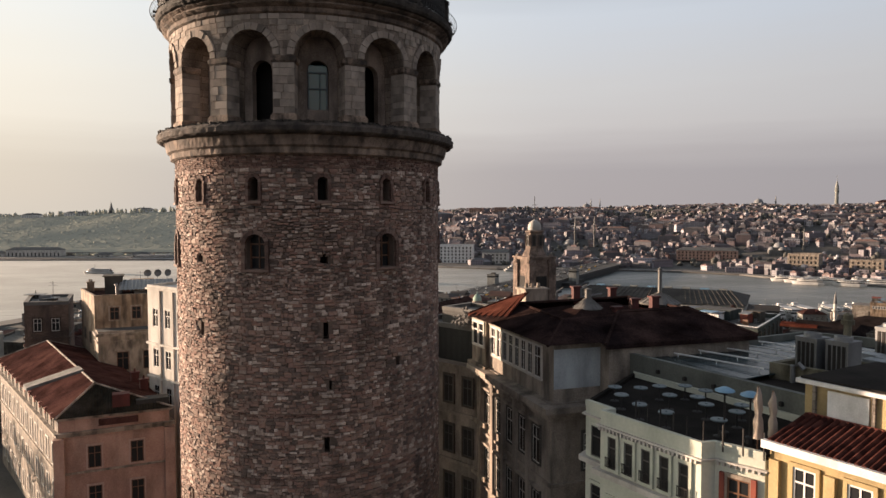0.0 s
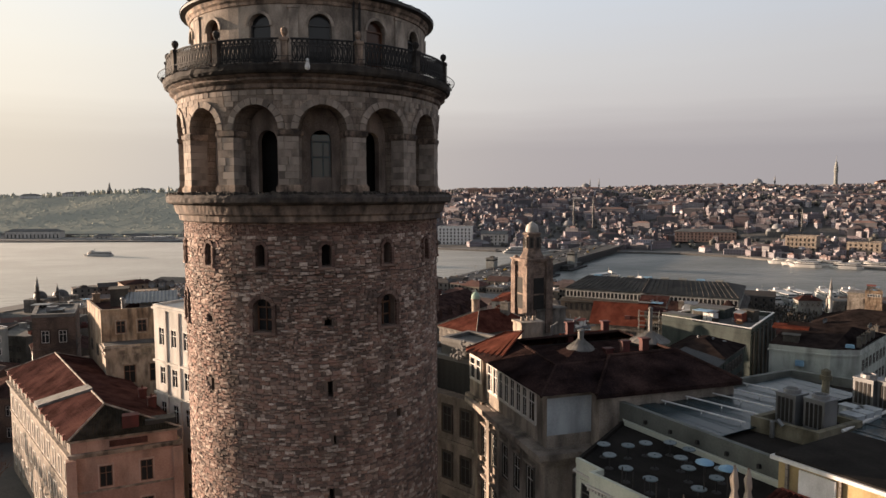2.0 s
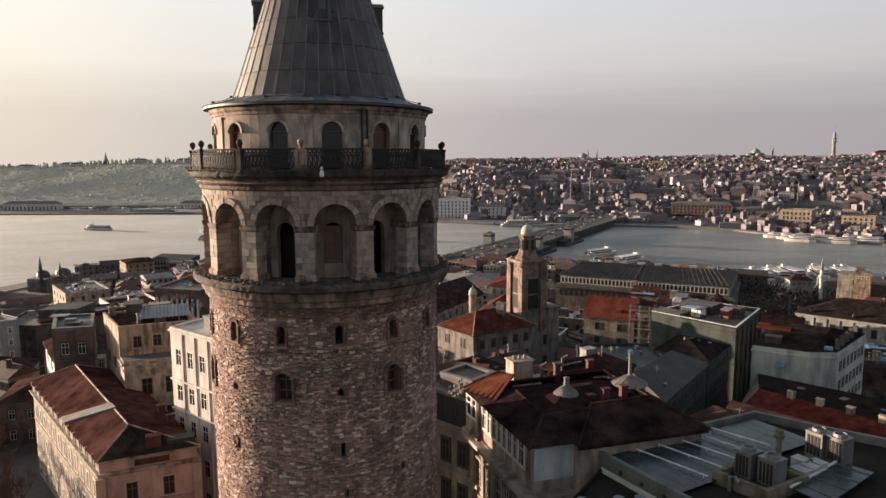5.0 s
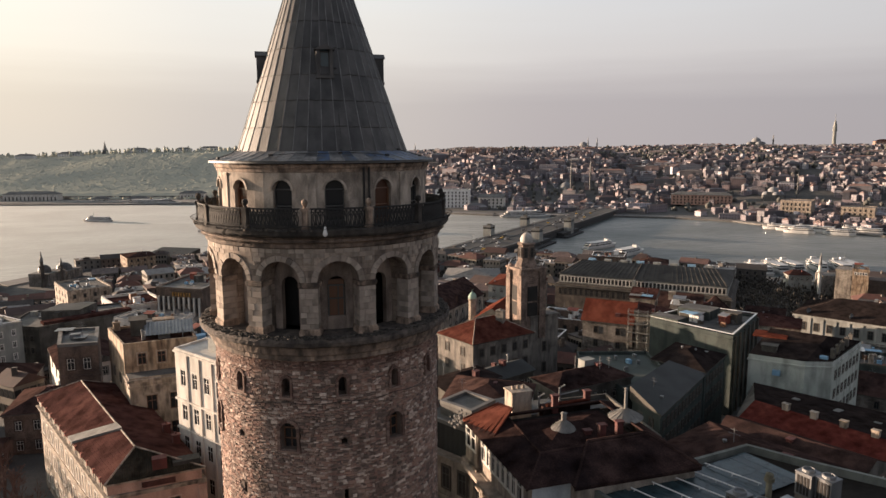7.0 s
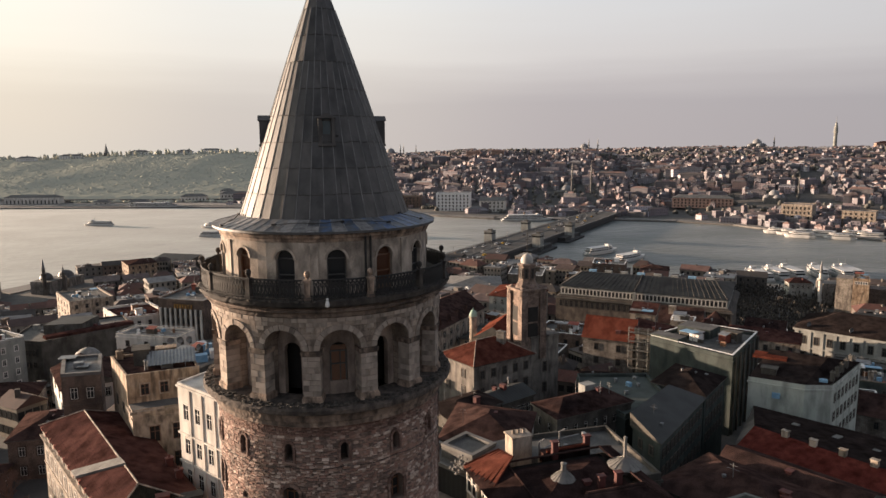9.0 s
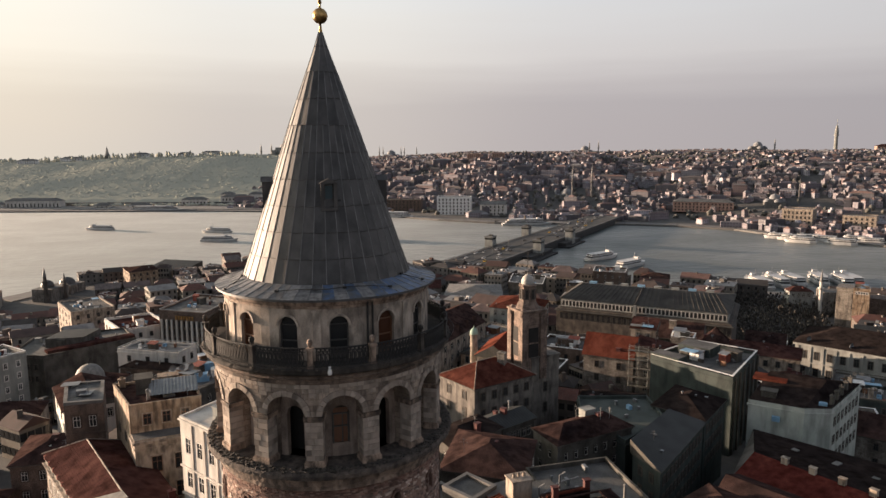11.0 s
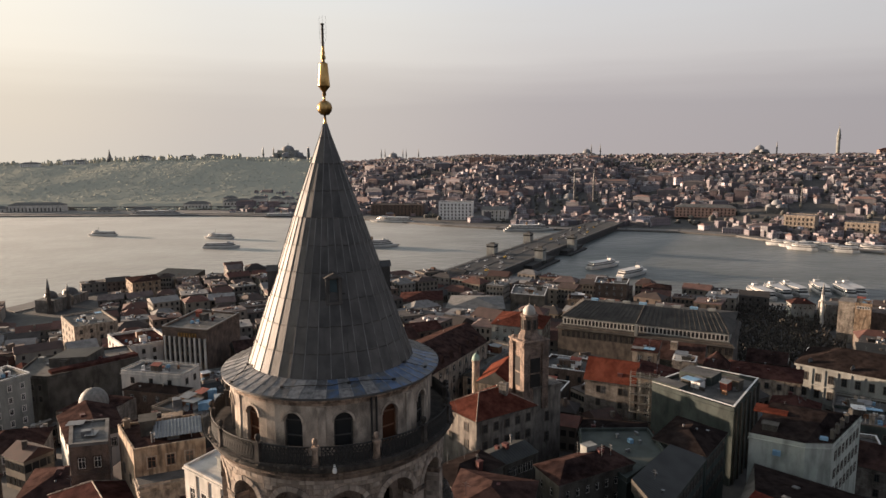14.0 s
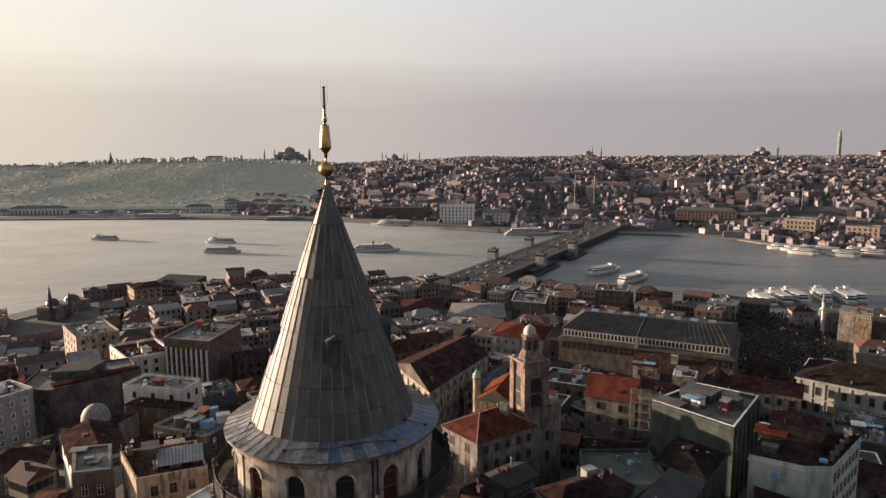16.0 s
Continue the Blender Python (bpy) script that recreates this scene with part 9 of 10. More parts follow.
def ferry(label, L, W, decks, at, heading, funnel=True, dark=False, group="passenger boats"):
    ob = thing("passenger_boat", (*at, SEA), label, "boat", group)
    m = Matrix.Translation((*at, SEA)) @ Matrix.Rotation(radians(heading), 4, "Z")

    def put(b, name, mat, lab=""):
        b.v = [tuple(m @ Vector(p)) for p in b.v]
        return b.done(name, mat, ob, lab, uv=False)
    b = Mesh()
    lo, hi = hull_plan(L * 0.94, W * 0.8), hull_plan(L, W)
    n = len(hi)
    b.v = [(x, y, -0.8) for x, y in lo] + [(x + (0.03 * L if x > L * 0.3 else 0), y, 1.9 + (0.8 if x > L * 0.35 else 0)) for x, y in hi]
    b.f = [(i, (i + 1) % n, n + (i + 1) % n, n + i) for i in range(n)] + [tuple(range(n, 2 * n))]
    b.m = [0] * len(b.f)
    put(b, "hull", M_hulldark if dark else M_hull)
    z = 1.9
    for k in range(decks):
        f = 1 - 0.1 * k
        pl = [(x * 0.86 * f - L * 0.03, y * 0.9) for x, y in hull_plan(L, W)]
        b = Mesh()
        b.prism(ccw(pl), z, z + 0.85, 0, None, True)
        put(b, "deck", M_hull)
        b = Mesh()
        b.prism(ccw([(x * 0.97, y * 0.93) for x, y in pl]), z + 0.85, z + 1.75, 0)
        put(b, "saloon", M_glass, "dark window band")
        b = Mesh()
        for i in range(int(L / 2.4)):
            x = -L * 0.40 * f + i * 2.4 * f * 0.9
            if x < L * 0.3 * f:
                for s in (-1, 1):
                    b.box((x, s * W * 0.425, z + 0.8), (0.28, 0.3, 1.0))
        tagged(put(b, "window_posts", M_hull), kind="stuff")
        z += 1.8
    pl = [(x * 0.84 * (1 - 0.1 * (decks - 1)) - L * 0.03, y * 0.92) for x, y in hull_plan(L, W)]
    b = Mesh()
    b.prism(ccw(pl), z - 0.3, z, 0, None, True)
    put(b, "roof", M_hull)
    b = Mesh()
    b.box((L * 0.2, 0, z), (2.4, W * 0.4, 1.3))
    put(b, "wheelhouse", M_hull)
    b = Mesh()
    if funnel:
        b.lathe([(1.1, 0), (0.95, 3.2), (0.7, 3.25)], 10, c=(-L * 0.05, 0, z))
    b.tube([(L * 0.12, 0, z), (L * 0.12, 0, z + 5)], 0.12, 5)
    put(b, "funnel" if funnel else "mast", M_ochre if funnel else M_galv)
    return ob


ferry("white two-deck passenger boat out on the strait", 34, 8, 2, (-384, 722), 176, False)
ferry("white two-deck passenger boat crossing the strait", 34, 8, 2, (-240, 691), 172, False)
ferry("white streamlined passenger boat under way", 36, 9, 2, (-214, 618), 4, False)
ferry("large white ferry with a funnel under way", 48, 11, 3, (-62, 620), 10, True)
ferry("long white ferry moored at the far quay", 62, 13, 3, (-62, 856), 165, True)
ferry("big grey ferry moored below the wooded hill", 82, 14, 3, (-425, 975), 3, True)
ferry("dark-hulled ship moored at the far quay", 56, 12, 2, (-228, 940), 8, True, True)
ferry("long white ferry beside the bridge", 62, 12, 3, (108, 752), 6, True)
ferry("tour boat with a white roof near the bridge", 38, 9, 2, (137, 496), 38, False)
ferry("tour boat turning off the near quay", 36, 9, 2, (151, 460), 42, False)
for x, y, hd in ((213, 385, 92), (226.5, 391, 90), (238.5, 395, 91), (258, 397, 76), (270, 391, 80), (277, 394, 84)):
    ferry("white tour boat moored side by side at the near quay", 34, 8.5, 2, (x, y), hd, False, group="boats moored at the near quay")
for x, y, hd in ((340, 616, 152), (347, 604, 150), (345, 585, 146), (362, 604, 155), (371, 594, 150), (374, 570, 149), (400, 592, 155), (405, 577, 150), (428, 596, 152)):
    ferry("white tour boat moored at the far quay", 27, 7, 2, (x, y), hd, False, group="boats moored at the far quay")

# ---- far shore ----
# Lilac-grey walls and lifted dark roofs carry the distance haze in their colour.
M_farwall = material("hazed_house_walls", [(0.085, 0.081, 0.091), (0.11, 0.102, 0.116), (0.145, 0.131, 0.147), (0.18, 0.15, 0.164), (0.27, 0.245, 0.268), (0.19, 0.128, 0.124), (0.1, 0.098, 0.108), (0.46, 0.44, 0.48)], 0.2, 0.9, 0, vary="island", spread=0.25, stain=0.2)
M_farroof = material("hazed_house_roofs", [(0.082, 0.075, 0.075), (0.112, 0.084, 0.08), (0.15, 0.088, 0.075), (0.1, 0.099, 0.104), (0.2, 0.198, 0.206)], 0.2, 0.9, 0, vary="island", spread=0.25, stain=0.2)
M_farwin = material("far_windows", [(0.04, 0.04, 0.04), (0.08, 0.075, 0.07)], 0.2, 0.4, 0, stain=0)
# Crowns paler than real foliage: the hill's haze is mixed into the base colour.
M_wood_far = material("hazed_woodland", [(0.325, 0.325, 0.27), (0.335, 0.332, 0.275), (0.345, 0.34, 0.28), (0.355, 0.348, 0.286)], 0.6, 0.95, 0, vary="island", spread=0.25, fine=1.0, stain=0.1, gloss=0.0)
M_pier = material("quay_stone", [(0.084, 0.0805, 0.077), (0.14, 0.133, 0.126)], 0.1, 0.9, 0.1)

far = Mesh()
wins = Mesh()
fr_ = random.Random(9)
NICHE = [(-12, 880, 90, 60), (75, 850, 60, 45), (345, 800, 80, 50), (455, 800, 45, 40), (530, 720, 60, 40), (196, 945, 62, 75)]


def far_house(x, y, w, d, h, a):
    z = ground_z(x, y) - 1
    ca, sa = math.cos(radians(a)), math.sin(radians(a))
    pl = [(x + ca * p * w / 2 - sa * q * d / 2, y + sa * p * w / 2 + ca * q * d / 2) for p, q in ((-1, -1), (1, -1), (1, 1), (-1, 1))]
    k = len(far.v)
    far.v += [(px, py, z) for px, py in pl] + [(px, py, z + h) for px, py in pl]
    far.f += [(k + i, k + (i + 1) % 4, k + 4 + (i + 1) % 4, k + 4 + i) for i in range(4)]
    far.m += [0] * 4
    zt = z + h
    kind = fr_.random()
    if kind < 0.45:
        e = grown(pl, 0.4)
        mx, my, r_ = x, y, fr_.uniform(1.5, 3)
        k = len(far.v)
        r0 = (x - ca * w * 0.22, y - sa * w * 0.22, zt + r_)
        r1 = (x + ca * w * 0.22, y + sa * w * 0.22, zt + r_)
        far.v += [(*p, zt) for p in e] + [r0, r1]
        far.f += [(k, k + 1, k + 5, k + 4), (k + 1, k + 2, k + 5), (k + 2, k + 3, k + 4, k + 5), (k + 3, k, k + 4)]
        far.m += [1] * 4
    else:
        k = len(far.v)
        far.v += [(*p, zt + 0.02) for p in pl]
        far.f.append((k, k + 1, k + 2, k + 3))
        far.m.append(1)
        if kind > 0.7:
            k = len(far.v)
            q = [(x + (px - x) * 0.4, y + (py - y) * 0.4) for px, py in pl]
            far.v += [(*p, zt) for p in q] + [(*p, zt + 2.4) for p in q]
            far.f += [(k + i, k + (i + 1) % 4, k + 4 + (i + 1) % 4, k + 4 + i) for i in range(4)] + [(k + 4, k + 5, k + 6, k + 7)]
            far.m += [0] * 5
    fl = max(1, int(h / 3.2))
    for s in (0, 1, 3):
        p0, p1 = Vector(pl[s]), Vector(pl[(s + 1) % 4])
        dv = (p1 - p0).normalized()
        no = Vector((dv.y, -dv.x)) * 0.12
        if no.y > 0.06:
            continue
        n_ = max(2, int((p1 - p0).length / 3.0))
        for j in range(fl):
            for i in range(n_):
                m = p0.lerp(p1, (i + 0.5) / n_) + no
                zz = zt - 2.4 - 3.1 * j
                wins.face([(m.x - dv.x * 0.6, m.y - dv.y * 0.6, zz), (m.x + dv.x * 0.6, m.y + dv.y * 0.6, zz), (m.x + dv.x * 0.6, m.y + dv.y * 0.6, zz + 1.5), (m.x - dv.x * 0.6, m.y - dv.y * 0.6, zz + 1.5)])


def wooded(x, y):
    d = y - far_shore(x)
    edge = -215 + 60 * noise.noise((y / 140, 2.0, 0))
    return x < edge - 0.12 * max(0, d - 250)


gx = -380.0
while gx < 1250:
    gy = 330.0
    while gy < 1800:
        x, y = gx + fr_.uniform(-4.5, 4.5), gy + fr_.uniform(-4.5, 4.5)
        gy += 10.6 + 0.006 * max(0, gy - 700)
        d = y - far_shore(x)
        if d < 34 or d > 900 or abs(x - 8.5) > 0.72 * (y + 49) + 20:
            continue
        if wooded(x, y) and not (d < 230 and x > -330 and fr_.random() < 0.5):
            continue
        if any(abs(x - a) < w and abs(y - c) < h for a, c, w, h in NICHE) and fr_.random() < 0.9:
            continue
        if fr_.random() < 0.14:
            continue
        big = fr_.random()
        grove = noise.noise((x / 70, y / 70, 7.0))
        if grove > 0.33 and fr_.random() < 0.8:
            continue
        grain = 1 + 0.55 * noise.noise((x / 110, y / 110, 3.0))
        w, dd, h = fr_.uniform(5, 9.5) * grain, fr_.uniform(5.5, 9) * grain, fr_.uniform(4.5, 10.5)
        if big > 0.92:
            w, h = fr_.uniform(18, 34), fr_.uniform(9, 14)
        if d < 60:
            h = min(h, 7)
        if d > 480:
            h = min(h, 9)
        far_house(x, y, w, dd, h, fr_.choice((-38, -30, -24, 10, 22)) + fr_.uniform(-7, 7))
    gx += 10.2
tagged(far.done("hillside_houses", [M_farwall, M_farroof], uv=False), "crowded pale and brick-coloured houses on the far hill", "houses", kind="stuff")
tagged(wins.done("hillside_windows", M_farwin, uv=False), "dark windows of the houses on the far hill", "windows", kind="stuff")


def clumps(name, label, spots, mat, rnd):
    b = Mesh()
    t = (1 + 5 ** 0.5) / 2
    ico = [Vector(p).normalized() for p in ((-1, t, 0), (1, t, 0), (-1, -t, 0), (1, -t, 0), (0, -1, t), (0, 1, t), (0, -1, -t), (0, 1, -t), (t, 0, -1), (t, 0, 1), (-t, 0, -1), (-t, 0, 1))]
    fc = [(0, 11, 5), (0, 5, 1), (0, 1, 7), (0, 7, 10), (0, 10, 11), (1, 5, 9), (5, 11, 4), (11, 10, 2), (10, 7, 6), (7, 1, 8), (3, 9, 4), (3, 4, 2), (3, 2, 6), (3, 6, 8), (3, 8, 9), (4, 9, 5), (2, 4, 11), (6, 2, 10), (8, 6, 7), (9, 8, 1)]
    for x, y, z, r_, s in spots:
        b.add([(x + p.x * r_ * rnd.uniform(0.7, 1.2), y + p.y * r_ * rnd.uniform(0.7, 1.2), z + p.z * r_ * s * rnd.uniform(0.7, 1.2)) for p in ico], fc)
    return tagged(b.done(name, mat, uv=False, smooth=True), label, "trees", kind="stuff")


def build_canopy():
    """The closed crown of the wood on the far hill, as one uneven sheet."""
    xs, ys = np.arange(-1400, -120, 5.0), np.arange(990, 1800, 5.0)
    b = Mesh()
    at = {}
    for j, y in enumerate(ys):
        for i, x in enumerate(xs):
            d = y - far_shore(x)
            if d < 96 or not wooded(x, y) or abs(x - 8.5) > 0.76 * (y + 49):
                continue
            h = 6.5 + 0.55 * noise.noise((x / 8, y / 8, 0)) + 0.5 * noise.noise((x / 19, y / 19, 4)) + 2.5 * smooth01((d - 420) / 120) * noise.noise((x / 14, y / 40, 9))
            at[i, j] = len(b.v)
            b.v.append((x + fr_.uniform(-2, 2), y + fr_.uniform(-2, 2), ground_z(x, y) + h * min(1, (d - 80) / 40)))
    for (i, j), k in at.items():
        q = (at.get((i + 1, j)), at.get((i + 1, j + 1)), at.get((i, j + 1)))
        if None not in q:
            b.f.append((k, *q))
            b.m.append(0)
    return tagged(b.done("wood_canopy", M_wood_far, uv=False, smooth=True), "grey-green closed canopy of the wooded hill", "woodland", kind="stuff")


build_canopy()
spots = []
for i in range(15000):
    x, y = fr_.uniform(-1400, -170), fr_.uniform(940, 1750)
    d = y - far_shore(x)
    if d < 75 or not wooded(x, y) or abs(x - 8.5) > 0.74 * (y + 49):
        continue
    r_ = fr_.uniform(3.5, 7.5) * (1 + 0.5 * noise.noise((x / 45, y / 45, 6.0)))
    spots.append((x, y, ground_z(x, y) + 6.9 - 0.5 * r_ * fr_.uniform(0.75, 1.0) - (3.0 if d < 140 else 0), r_, fr_.choice((0.45, 0.52, 0.6))))
dark_spots = []
for i in range(5200):
    x, y = fr_.uniform(-200, 1100), fr_.uniform(500, 1750)
    d = y - far_shore(x)
    if d < 60 or abs(x - 8.5) > 0.74 * (y + 49):
        continue
    if noise.noise((x / 70, y / 70, 7.0)) < 0.3 and fr_.random() < 0.45:
        continue
    r_ = fr_.uniform(2.2, 4.2)
    dark_spots.append((x, y, ground_z(x, y) + r_ * (0.9 if d > 480 else 0.6), r_, 1.1))
for i in range(1300):      # skyline trees
    x = fr_.uniform(-1100, 1000)
    y = far_shore(x) + fr_.uniform(560, 700)
    r_ = fr_.uniform(1.6, 3.6) * (1 + 0.9 * max(0, noise.noise((x / 60, 1.0, 0)))) * (1.5 if x < -220 else 1)
    (spots if x < -220 else dark_spots).append((x, y, ground_z(x, y) + r_ * fr_.uniform(0.6, 1.5), r_, fr_.choice((0.9, 1.2, 1.8))))
for i in range(1500):      # belt of bare trees along the city's skyline
    x = fr_.uniform(-150, 1150)
    y = far_shore(x) + fr_.uniform(600, 760)
    if noise.noise((x / 90, 0.5, 2.0)) < -0.25 or abs(x - 8.5) > 0.74 * (y + 49):
        continue
    r_ = fr_.uniform(2.6, 4.6)
    dark_spots.append((x, y, ground_z(x, y) + r_ * fr_.uniform(0.8, 1.7), r_, fr_.choice((0.9, 1.1, 1.3))))
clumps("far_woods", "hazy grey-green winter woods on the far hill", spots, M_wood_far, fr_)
M_bark_dark = material("dark_winter_twigs", [(0.02, 0.017, 0.014), (0.035, 0.03, 0.024), (0.055, 0.046, 0.038)], 0.3, 0.95, 0, vary="island", spread=0.4, stain=0.2)
M_wood_dark = material("bare_town_trees", [(0.06, 0.06, 0.054), (0.08, 0.077, 0.068), (0.1, 0.094, 0.082)], 0.05, 0.95, 0, vary="island", spread=0.3, stain=0.2)
clumps("town_trees", "dark bare trees between the far houses", dark_spots, M_wood_dark, fr_)
grove_spots = []
for i in range(11000):
    x, y = fr_.uniform(110, 240), fr_.uniform(205, 336)
    if not in_grove(x, y) or not clear([(x - 2, y - 2), (x + 2, y - 2), (x + 2, y + 2), (x - 2, y + 2)]):
        continue
    r_ = fr_.uniform(0.2, 0.6)
    grove_spots.append((x, y, ground_z(x, y) + fr_.uniform(1, 9.5) * (0.6 + 0.45 * noise.noise((x / 9, y / 9, 5.0))), r_, fr_.choice((1.2, 1.8, 2.6))))
clumps("grove", "dense dark bare trees on the slope above the boats", grove_spots, M_bark_dark, fr_)

# quay along the far shore
b = Mesh()
qs = [(x, far_shore(x)) for x in (-1500, -900, -660, -363, -180, -76, 2, 70, 150, 221, 275, 324, 352, 404, 500, 600, 760)]
for (x0, y0), (x1, y1) in zip(qs, qs[1:]):
    d = Vector((x1 - x0, y1 - y0)).normalized()
    n_ = Vector((-d.y, d.x)) * 14
    b.prism(ccw([(x0, y0 - 4), (x1, y1 - 4), (x1 + n_.x, y1 + n_.y), (x0 + n_.x, y0 + n_.y)]), SEA - 3, -31.0)
tagged(b.done("quay", M_pier), "grey stone quay", "quay", kind="structure")
b = Mesh()
qs = [(x, near_shore(x)) for x in (-420, -258, -231, -198, -143, -33, 40, 109, 169, 270, 420)]
for (x0, y0), (x1, y1) in zip(qs, qs[1:]):
    d = Vector((x1 - x0, y1 - y0)).normalized()
    n_ = Vector((-d.y, d.x)) * -14
    b.prism(ccw([(x0, y0 + 5), (x1, y1 + 5), (x1 + n_.x, y1 + n_.y), (x0 + n_.x, y0 + n_.y)]), SEA - 3, -30.9)
tagged(b.done("quay", M_pier), "grey stone quay below the town", "quay", kind="structure")


b = Mesh()
qs = [(x, far_shore(x)) for x in (-1500, -900, -660, -363, -180, -76)]
for (x0, y0), (x1, y1) in zip(qs, qs[1:]):
    b.prism(ccw([(x0, y0 + 12), (x1, y1 + 12), (x1, y1 + 74), (x0, y0 + 74)]), -32, -30.2)
    b.prism(ccw([(x0, y0 + 92), (x1, y1 + 92), (x1, y1 + 94), (x0, y0 + 94)]), -32, -25.6)
tagged(b.done("promenade", M_flatpale), "pale paved shore road below the wooded hill", "road", kind="structure")


def far_block(label, x, y, w, d, h, a, wall, roof="flat", rm=None, floors=4, cols=10, z=None):
    z0 = (ground_z(x, y) if z is None else z) - 1
    ca, sa = math.cos(radians(a)), math.sin(radians(a))
    pl = [(x + ca * p * w / 2 - sa * q * d / 2, y + sa * p * w / 2 + ca * q * d / 2) for p, q in ((-1, -1), (1, -1), (1, 1), (-1, 1))]
    ob, pl = house("waterfront_block", label, pl, z0, z0 + h, wall, "building", "large buildings on the far shore")
    if roof == "flat":
        walls(ob, pl, z0, z0 + h, wall, rm or M_flatpale)
        parapet(ob, pl, z0 + h, 0.8, 0.5, wall)
    else:
        walls(ob, pl, z0, z0 + h, wall)
        roof_on(ob, pl, z0 + h, 4, roof, rm or M_tile, 0.6)
    st = (h - 1.5) / floors
    facade(ob, pl[0], pl[1], [z0 + 1.6 + st * j for j in range(floors)], cols, min(1.6, w / cols * 0.5), st * 0.55, "dark", 1.0)
    facade(ob, pl[3], pl[0], [z0 + 1.6 + st * j for j in range(floors)], max(2, int(cols * d / w)), min(1.6, w / cols * 0.5), st * 0.55, "dark", 1.0)
    return ob


far_block("white five-storey office building with a grid of windows", 24, 880, 46, 26, 24, -6, M_white, "flat", None, 5, 9)
far_block("grey-white hall with a pitched roof", 76, 862, 34, 24, 15, -10, M_offwhite, "gable", M_flatpale, 3, 6)
far_block("pale stone bank building on the quay", 397, 690, 30, 24, 21, -38, M_cream, "flat", None, 4, 7)
far_block("pale building on the quay beside the boats", 441, 652, 30, 22, 17, -38, M_cream, "flat", None, 4, 6)
far_block("long pink building with arched windows", 348, 838, 74, 16, 13, -22, M_pink, "hip", M_flatpale, 3, 16)
far_block("long reddish university wing on the hilltop", 880, 1270, 70, 20, 16, -20, M_pink, "hip", M_tile, 3, 12)
far_block("dark brick waterfront warehouse row", -60, 935, 76, 20, 17, -8, M_brown, "flat", M_flat, 4, 14)
far_block("grey waterfront building with a white stripe", -150, 985, 34, 18, 15, -4, M_grey, "flat", M_flat, 4, 7)
far_block("pair of pinkish apartment blocks", 70, 1300, 26, 18, 15, -10, M_pink, "flat", M_tile, 5, 6)
far_block("pinkish apartment block on the hill", 118, 1300, 24, 18, 15, -10, M_pink, "flat", M_tile, 5, 6)
far_block("pale station building with low wings", -640, 1030, 84, 16, 12, 3, M_offwhite, "hip", M_flatpale, 1, 14)
far_block("pale pavilion under the wooded hill", -330, 1062, 46, 16, 13, 4, M_offwhite, "hip", M_flatpale, 2, 8)
far_block("pale pavilion with a long roof under the hill", -395, 1056, 40, 14, 10, 4, M_offwhite, "hip", M_flatpale, 1, 7)
for x, y, w, h in ((-300, 1078, 26, 15), (-272, 1084, 20, 13), (-352, 1092, 22, 14), (-250, 1070, 18, 14), (-470, 1022, 30, 5), (-525, 1016, 22, 5), (-700, 1022, 34, 7)):
    far_block("small pale house at the foot of the wooded hill", x, y, w, 12, h, 4, M_offwhite, "hip", M_flatpale, 1, 3)


M_fardome = material("pale_lead_domes", [(0.155, 0.157, 0.163), (0.205, 0.205, 0.211)], 0.2, 0.8, 0)


def mosque(label, x, y, z, s, minarets, zm, wall=None, r=1.6, stout=False):
    ob = thing("mosque", (x, y, z), label, "mosque", "mosques")
    wall = wall or M_flatpale
    b = Mesh()
    b.box((x, y, z - 4), (2.7 * s, 2.4 * s, 4 + 0.72 * s), -20)
    b.box((x, y, z + 0.72 * s), (1.8 * s, 1.8 * s, 0.36 * s), -20)
    if stout:
        b.box((x, y, z + 0.72 * s), (2.1 * s, 2.0 * s, 0.34 * s), -20)
        b.box((x, y, z + 1.06 * s), (1.5 * s, 1.5 * s, 0.26 * s), -20)
        for q in (-0.8, -0.3, 0.3, 0.8):
            b.box((x + q * s, y - 1.15 * s, z - 4), (0.22 * s, 0.5 * s, 4 + 0.98 * s), 0)
    b.done("hall", wall, ob)
    b = Mesh()
    if stout:
        b.lathe([(0.6 * s, 1.3 * s), (0.6 * s, 1.42 * s), (0.55 * s, 1.55 * s), (0.4 * s, 1.68 * s), (0.2 * s, 1.76 * s), (0.03 * s, 1.79 * s), (0.02 * s, 2.0 * s)], 20, c=(x, y, z))
    else:
        b.lathe([(0.7 * s, 1.05 * s), (0.7 * s, 1.22 * s), (0.65 * s, 1.4 * s), (0.5 * s, 1.6 * s), (0.26 * s, 1.74 * s), (0.03 * s, 1.8 * s), (0.02 * s, 2.05 * s)], 20, c=(x, y, z))
    b.done("dome", M_fardome, ob, smooth=True, uv=False)
    for dx, dy in ((-1.05, 0), (1.05, 0), (0, -1.05)):
        b = Mesh()
        b.lathe([(0.55 * s, 0.68 * s), (0.5 * s, 0.88 * s), (0.34 * s, 1.05 * s), (0.02 * s, 1.15 * s)], 14, c=(x + dx * s * 0.94, y + dy * s * 0.94, z))
        b.done("half_dome", M_fardome, ob, smooth=True, uv=False)
    for dx, dy in minarets:
        minaret(ob, x + dx, y + dy, z - 3, zm, r, wall)
    return ob


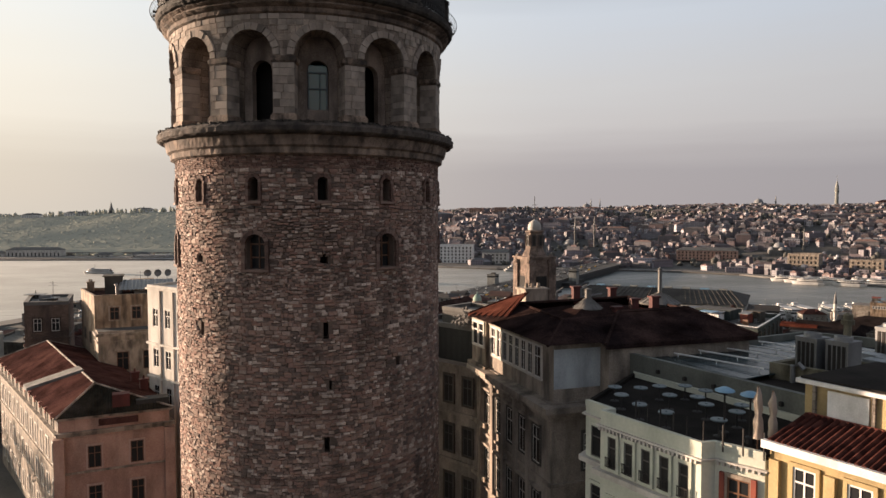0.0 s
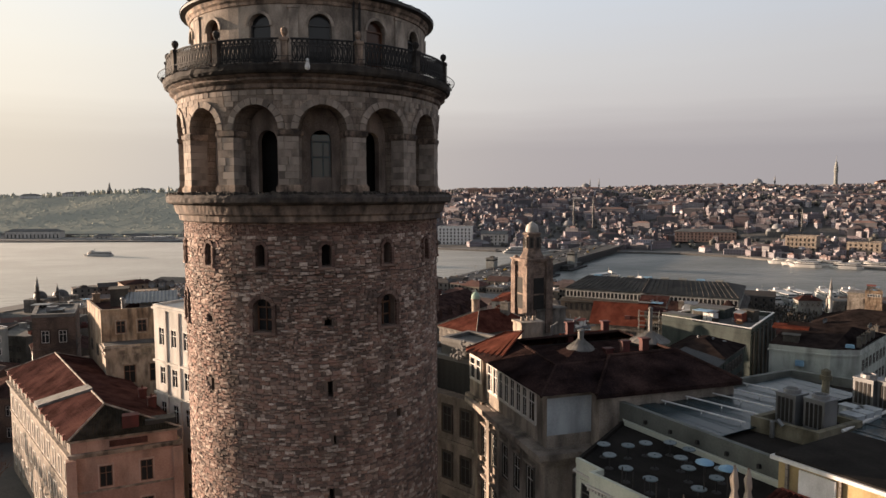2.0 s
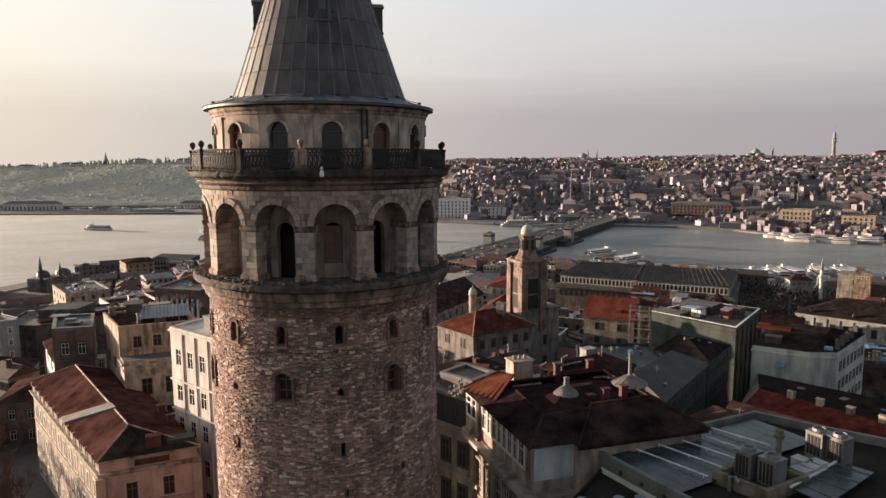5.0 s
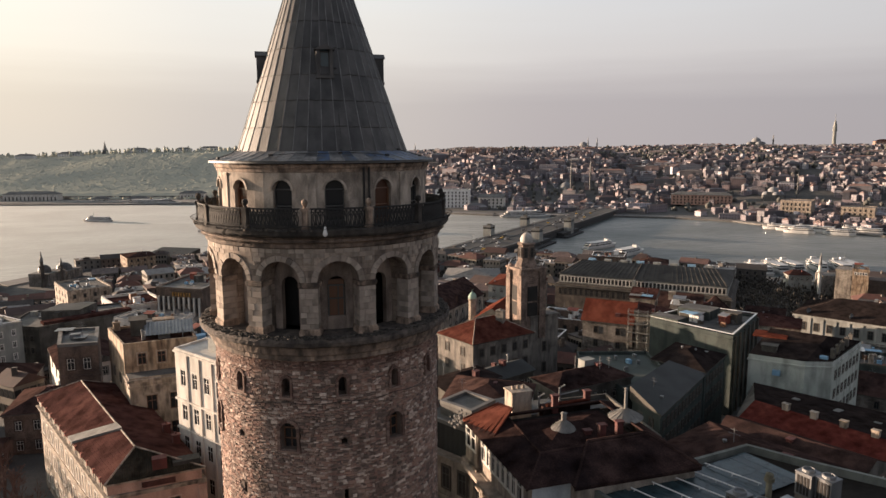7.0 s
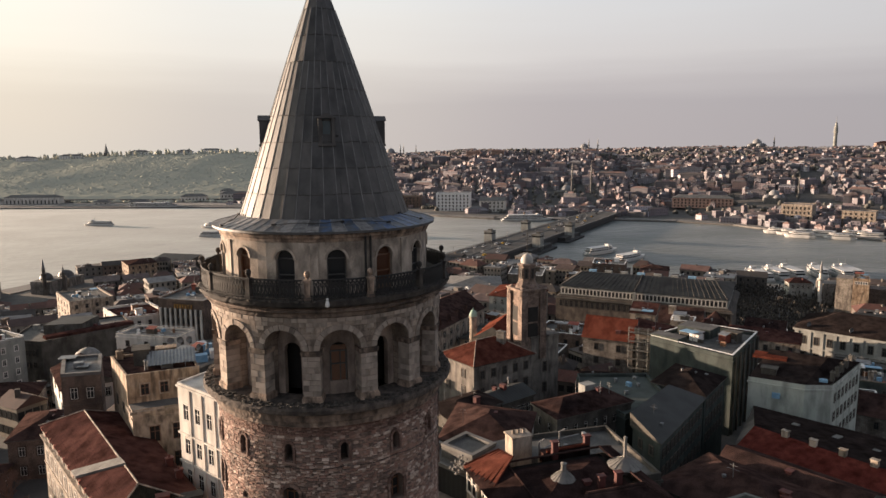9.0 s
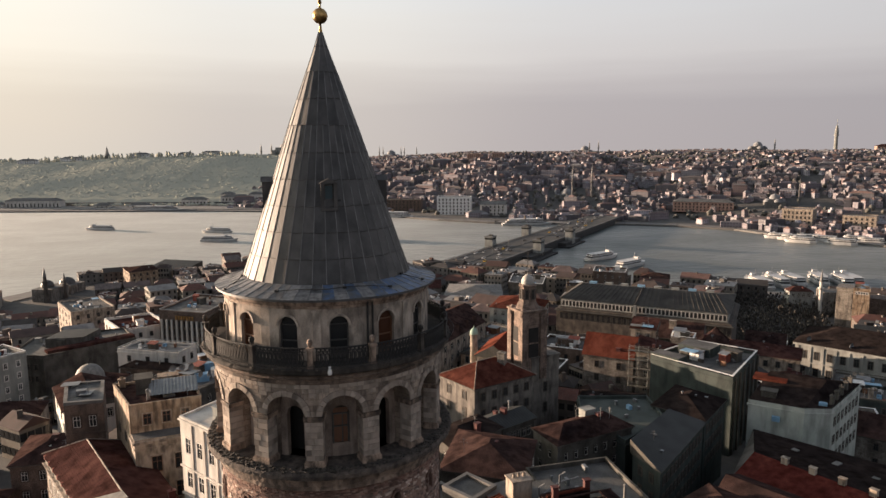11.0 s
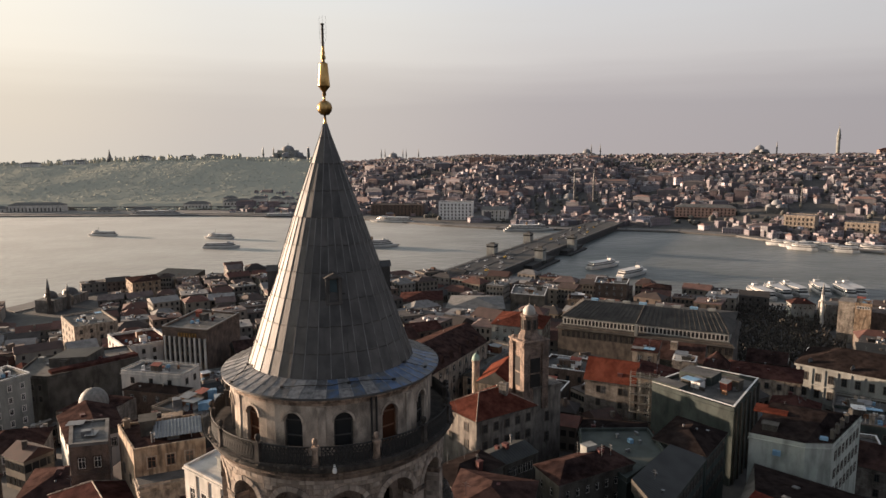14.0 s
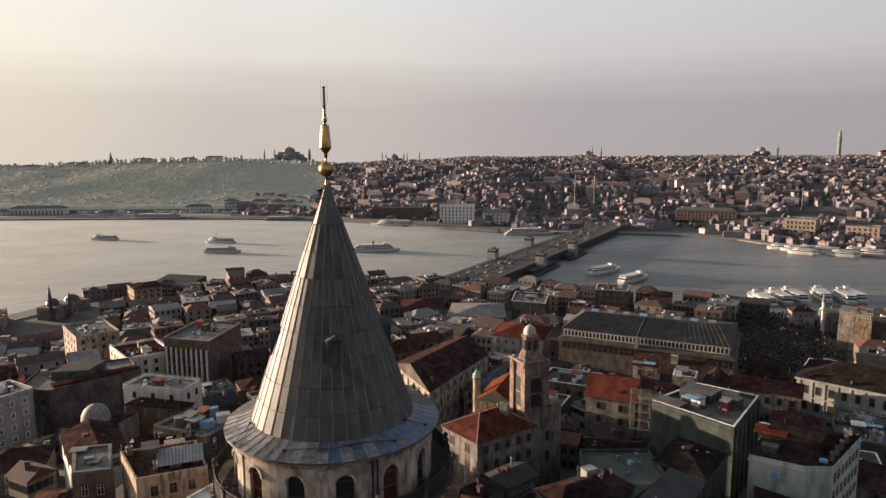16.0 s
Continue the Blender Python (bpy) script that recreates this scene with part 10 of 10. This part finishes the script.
mosque("great domed mosque with tall minarets on the skyline", -438, 1906, 27, 29, [(-70, -6), (60, -6), (-52, 40), (44, 60)], 77, M_dull, r=2.6, stout=True)
mosque("domed mosque with slender minarets on the skyline", -164, 2240, 20, 20, [(-39, -10), (33, -10), (42, 20), (-30, 30), (84, 10)], 70, r=1.8)
mosque("domed mosque with two minarets above the market", 366, 1680, 37, 15, [(6, -24), (32, -8)], 77, r=1.5)
mosque("domed mosque with two minarets by the bridge", 197, 985, -26.5, 13.0, [(-2.6, -55), (31.5, -25)], 35, M_flatpale, r=1.35)
mosque("domed mosque on the far hill", 709, 1480, 45, 14.0, [(34, -8)], 78, r=1.5)
mosque("small domed mosque near the boats", 430, 815, -18, 9.0, [(28, -6)], 18, M_flatpale, r=1.0)
mosque("low domed building on the slope", 560, 860, -10, 8.0, [], 0, M_stonewall)

# tall slim fire tower and the palace tower on the skyline
ft = thing("fire_tower", (811.6, 1356.2, 36), "tall slim white fire tower on the hilltop", "tower")
b = Mesh()
b.lathe([(5.7, 34), (4.75, 44.64), (3.7, 49.96), (3.32, 79.22), (4.37, 81.22), (4.37, 83.21), (3.8, 83.48), (3.8, 89.86), (3.23, 90.53), (3.04, 94.52), (2.47, 95.18), (2.28, 98.51), (1.33, 100.5), (0.4, 103.2), (0.2, 115.1)], 14, c=(811.6, 1356.2, 0))
b.done("shaft", M_dull, ft, uv=False, smooth=False)
pt = thing("palace_tower", (-785.9, 1573, 28), "square palace tower with a pointed roof among trees", "tower")
b = Mesh()
b.box((-785.9, 1573, 22), (11, 11, 19), 10)
b.box((-785.9, 1573, 41), (12, 12, 1), 10)
b.box((-785.9, 1573, 42), (9, 9, 5), 10)
b.done("shaft", M_flatpale, pt)
b = Mesh()
b.lathe([(6.4, 47), (3.2, 55), (0.2, 69)], 8, c=(-785.9, 1573, 0))
b.done("spire", M_seam, pt, uv=False)
for i, (x, y, w, h) in enumerate(((-700, 1560, 40, 10), (-850, 1540, 50, 9), (-610, 1600, 36, 9), (-930, 1500, 40, 9), (-560, 1640, 46, 11))):
    far_block("long low palace wing among the hilltop trees", x, y, w, 16, h, 6, M_white, "hip", M_flatpale, 2, 8, z=ground_z(x, y) + 5.0)
cyp = []
for i in range(90):
    x = fr_.uniform(-960, -560)
    y = 1560 + fr_.uniform(-40, 60)
    cyp.append((x, y, ground_z(x, y) + 9, fr_.uniform(2.2, 3.6), 3.4))
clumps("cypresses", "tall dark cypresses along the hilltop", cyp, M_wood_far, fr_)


# ---- bare street trees ----
M_twig = material("reddish_bare_twigs", [(0.055, 0.03, 0.024), (0.095, 0.052, 0.04)], 2, 0.9, 0, stain=0)


def bare_tree(x, y, z, h, seed):
    """A leafless street tree: tapered trunk, limbs and many fine twigs."""
    rnd = random.Random(seed)
    ob = thing("bare_tree", (x, y, z), "leafless reddish-brown tree standing in the street", "tree", "bare street trees")
    trunk, limbs = Mesh(), Mesh()

    def grow(mesh, p, d, ln, r, depth):
        mid = p + d * ln * 0.5 + Vector((rnd.uniform(-1, 1), rnd.uniform(-1, 1), 0)) * ln * 0.07
        end = p + d * ln
        mesh.tube([p, mid, end], r, 4 if depth else 6)
        if depth > 4:
            return
        for k in range(3 if depth < 4 else 4):
            nd = (d + Vector((rnd.uniform(-1, 1), rnd.uniform(-1, 1), rnd.uniform(-0.3, 0.7))) * 0.75).normalized()
            grow(limbs, p + d * ln * rnd.uniform(0.6, 1.0), nd, ln * rnd.uniform(0.55, 0.8), r * 0.6, depth + 1)

    grow(trunk, Vector((x, y, z)), Vector((0.05, 0, 1)).normalized(), h * 0.32, h * 0.02, 0)
    trunk.done("trunk", M_twig, ob, uv=False)
    limbs.done("crown", M_twig, ob, "crown of fine bare twigs", uv=False)


TREES = ((-40.5, 26.0, 11.0), (-47.0, 33.0, 10.0), (-36.0, 19.5, 9.0), (-52.0, 38.5, 11.0), (-44.0, 27.5, 12.0), (-56.0, 44.0, 10.0), (-50.0, 30.0, 11.0), (49.0, 104.0, 13.0), (53.5, 101.0, 12.0), (118.0, 168.0, 12.0), (124.0, 176.0, 13.0), (121.0, 186.0, 11.0), (131.0, 182.0, 12.0))
for i, (x, y, h) in enumerate(TREES):
    bare_tree(x, y, ground_z(x, y) - 0.3, h, 40 + i)

# ---- single stones of the shaft that the camera passes nearest ----
sr = random.Random(17)
SHAPES = {}
for a, zc, w, h in NEAR_STONES:
    key = (round(w / 0.06), round(h / 0.04))
    if key not in SHAPES:
        vs, fs = stone_shape(key[0] * 0.06 - 0.02, key[1] * 0.04 - 0.02, 0.1, sr)
        b = Mesh()
        b.add(vs, fs)
        SHAPES[key] = b.data("stone", M_rubble_piece, uv=False)
    place("stone", SHAPES[key], around(a, R_CORE - sr.uniform(-0.03, 0.02), zc), tower)
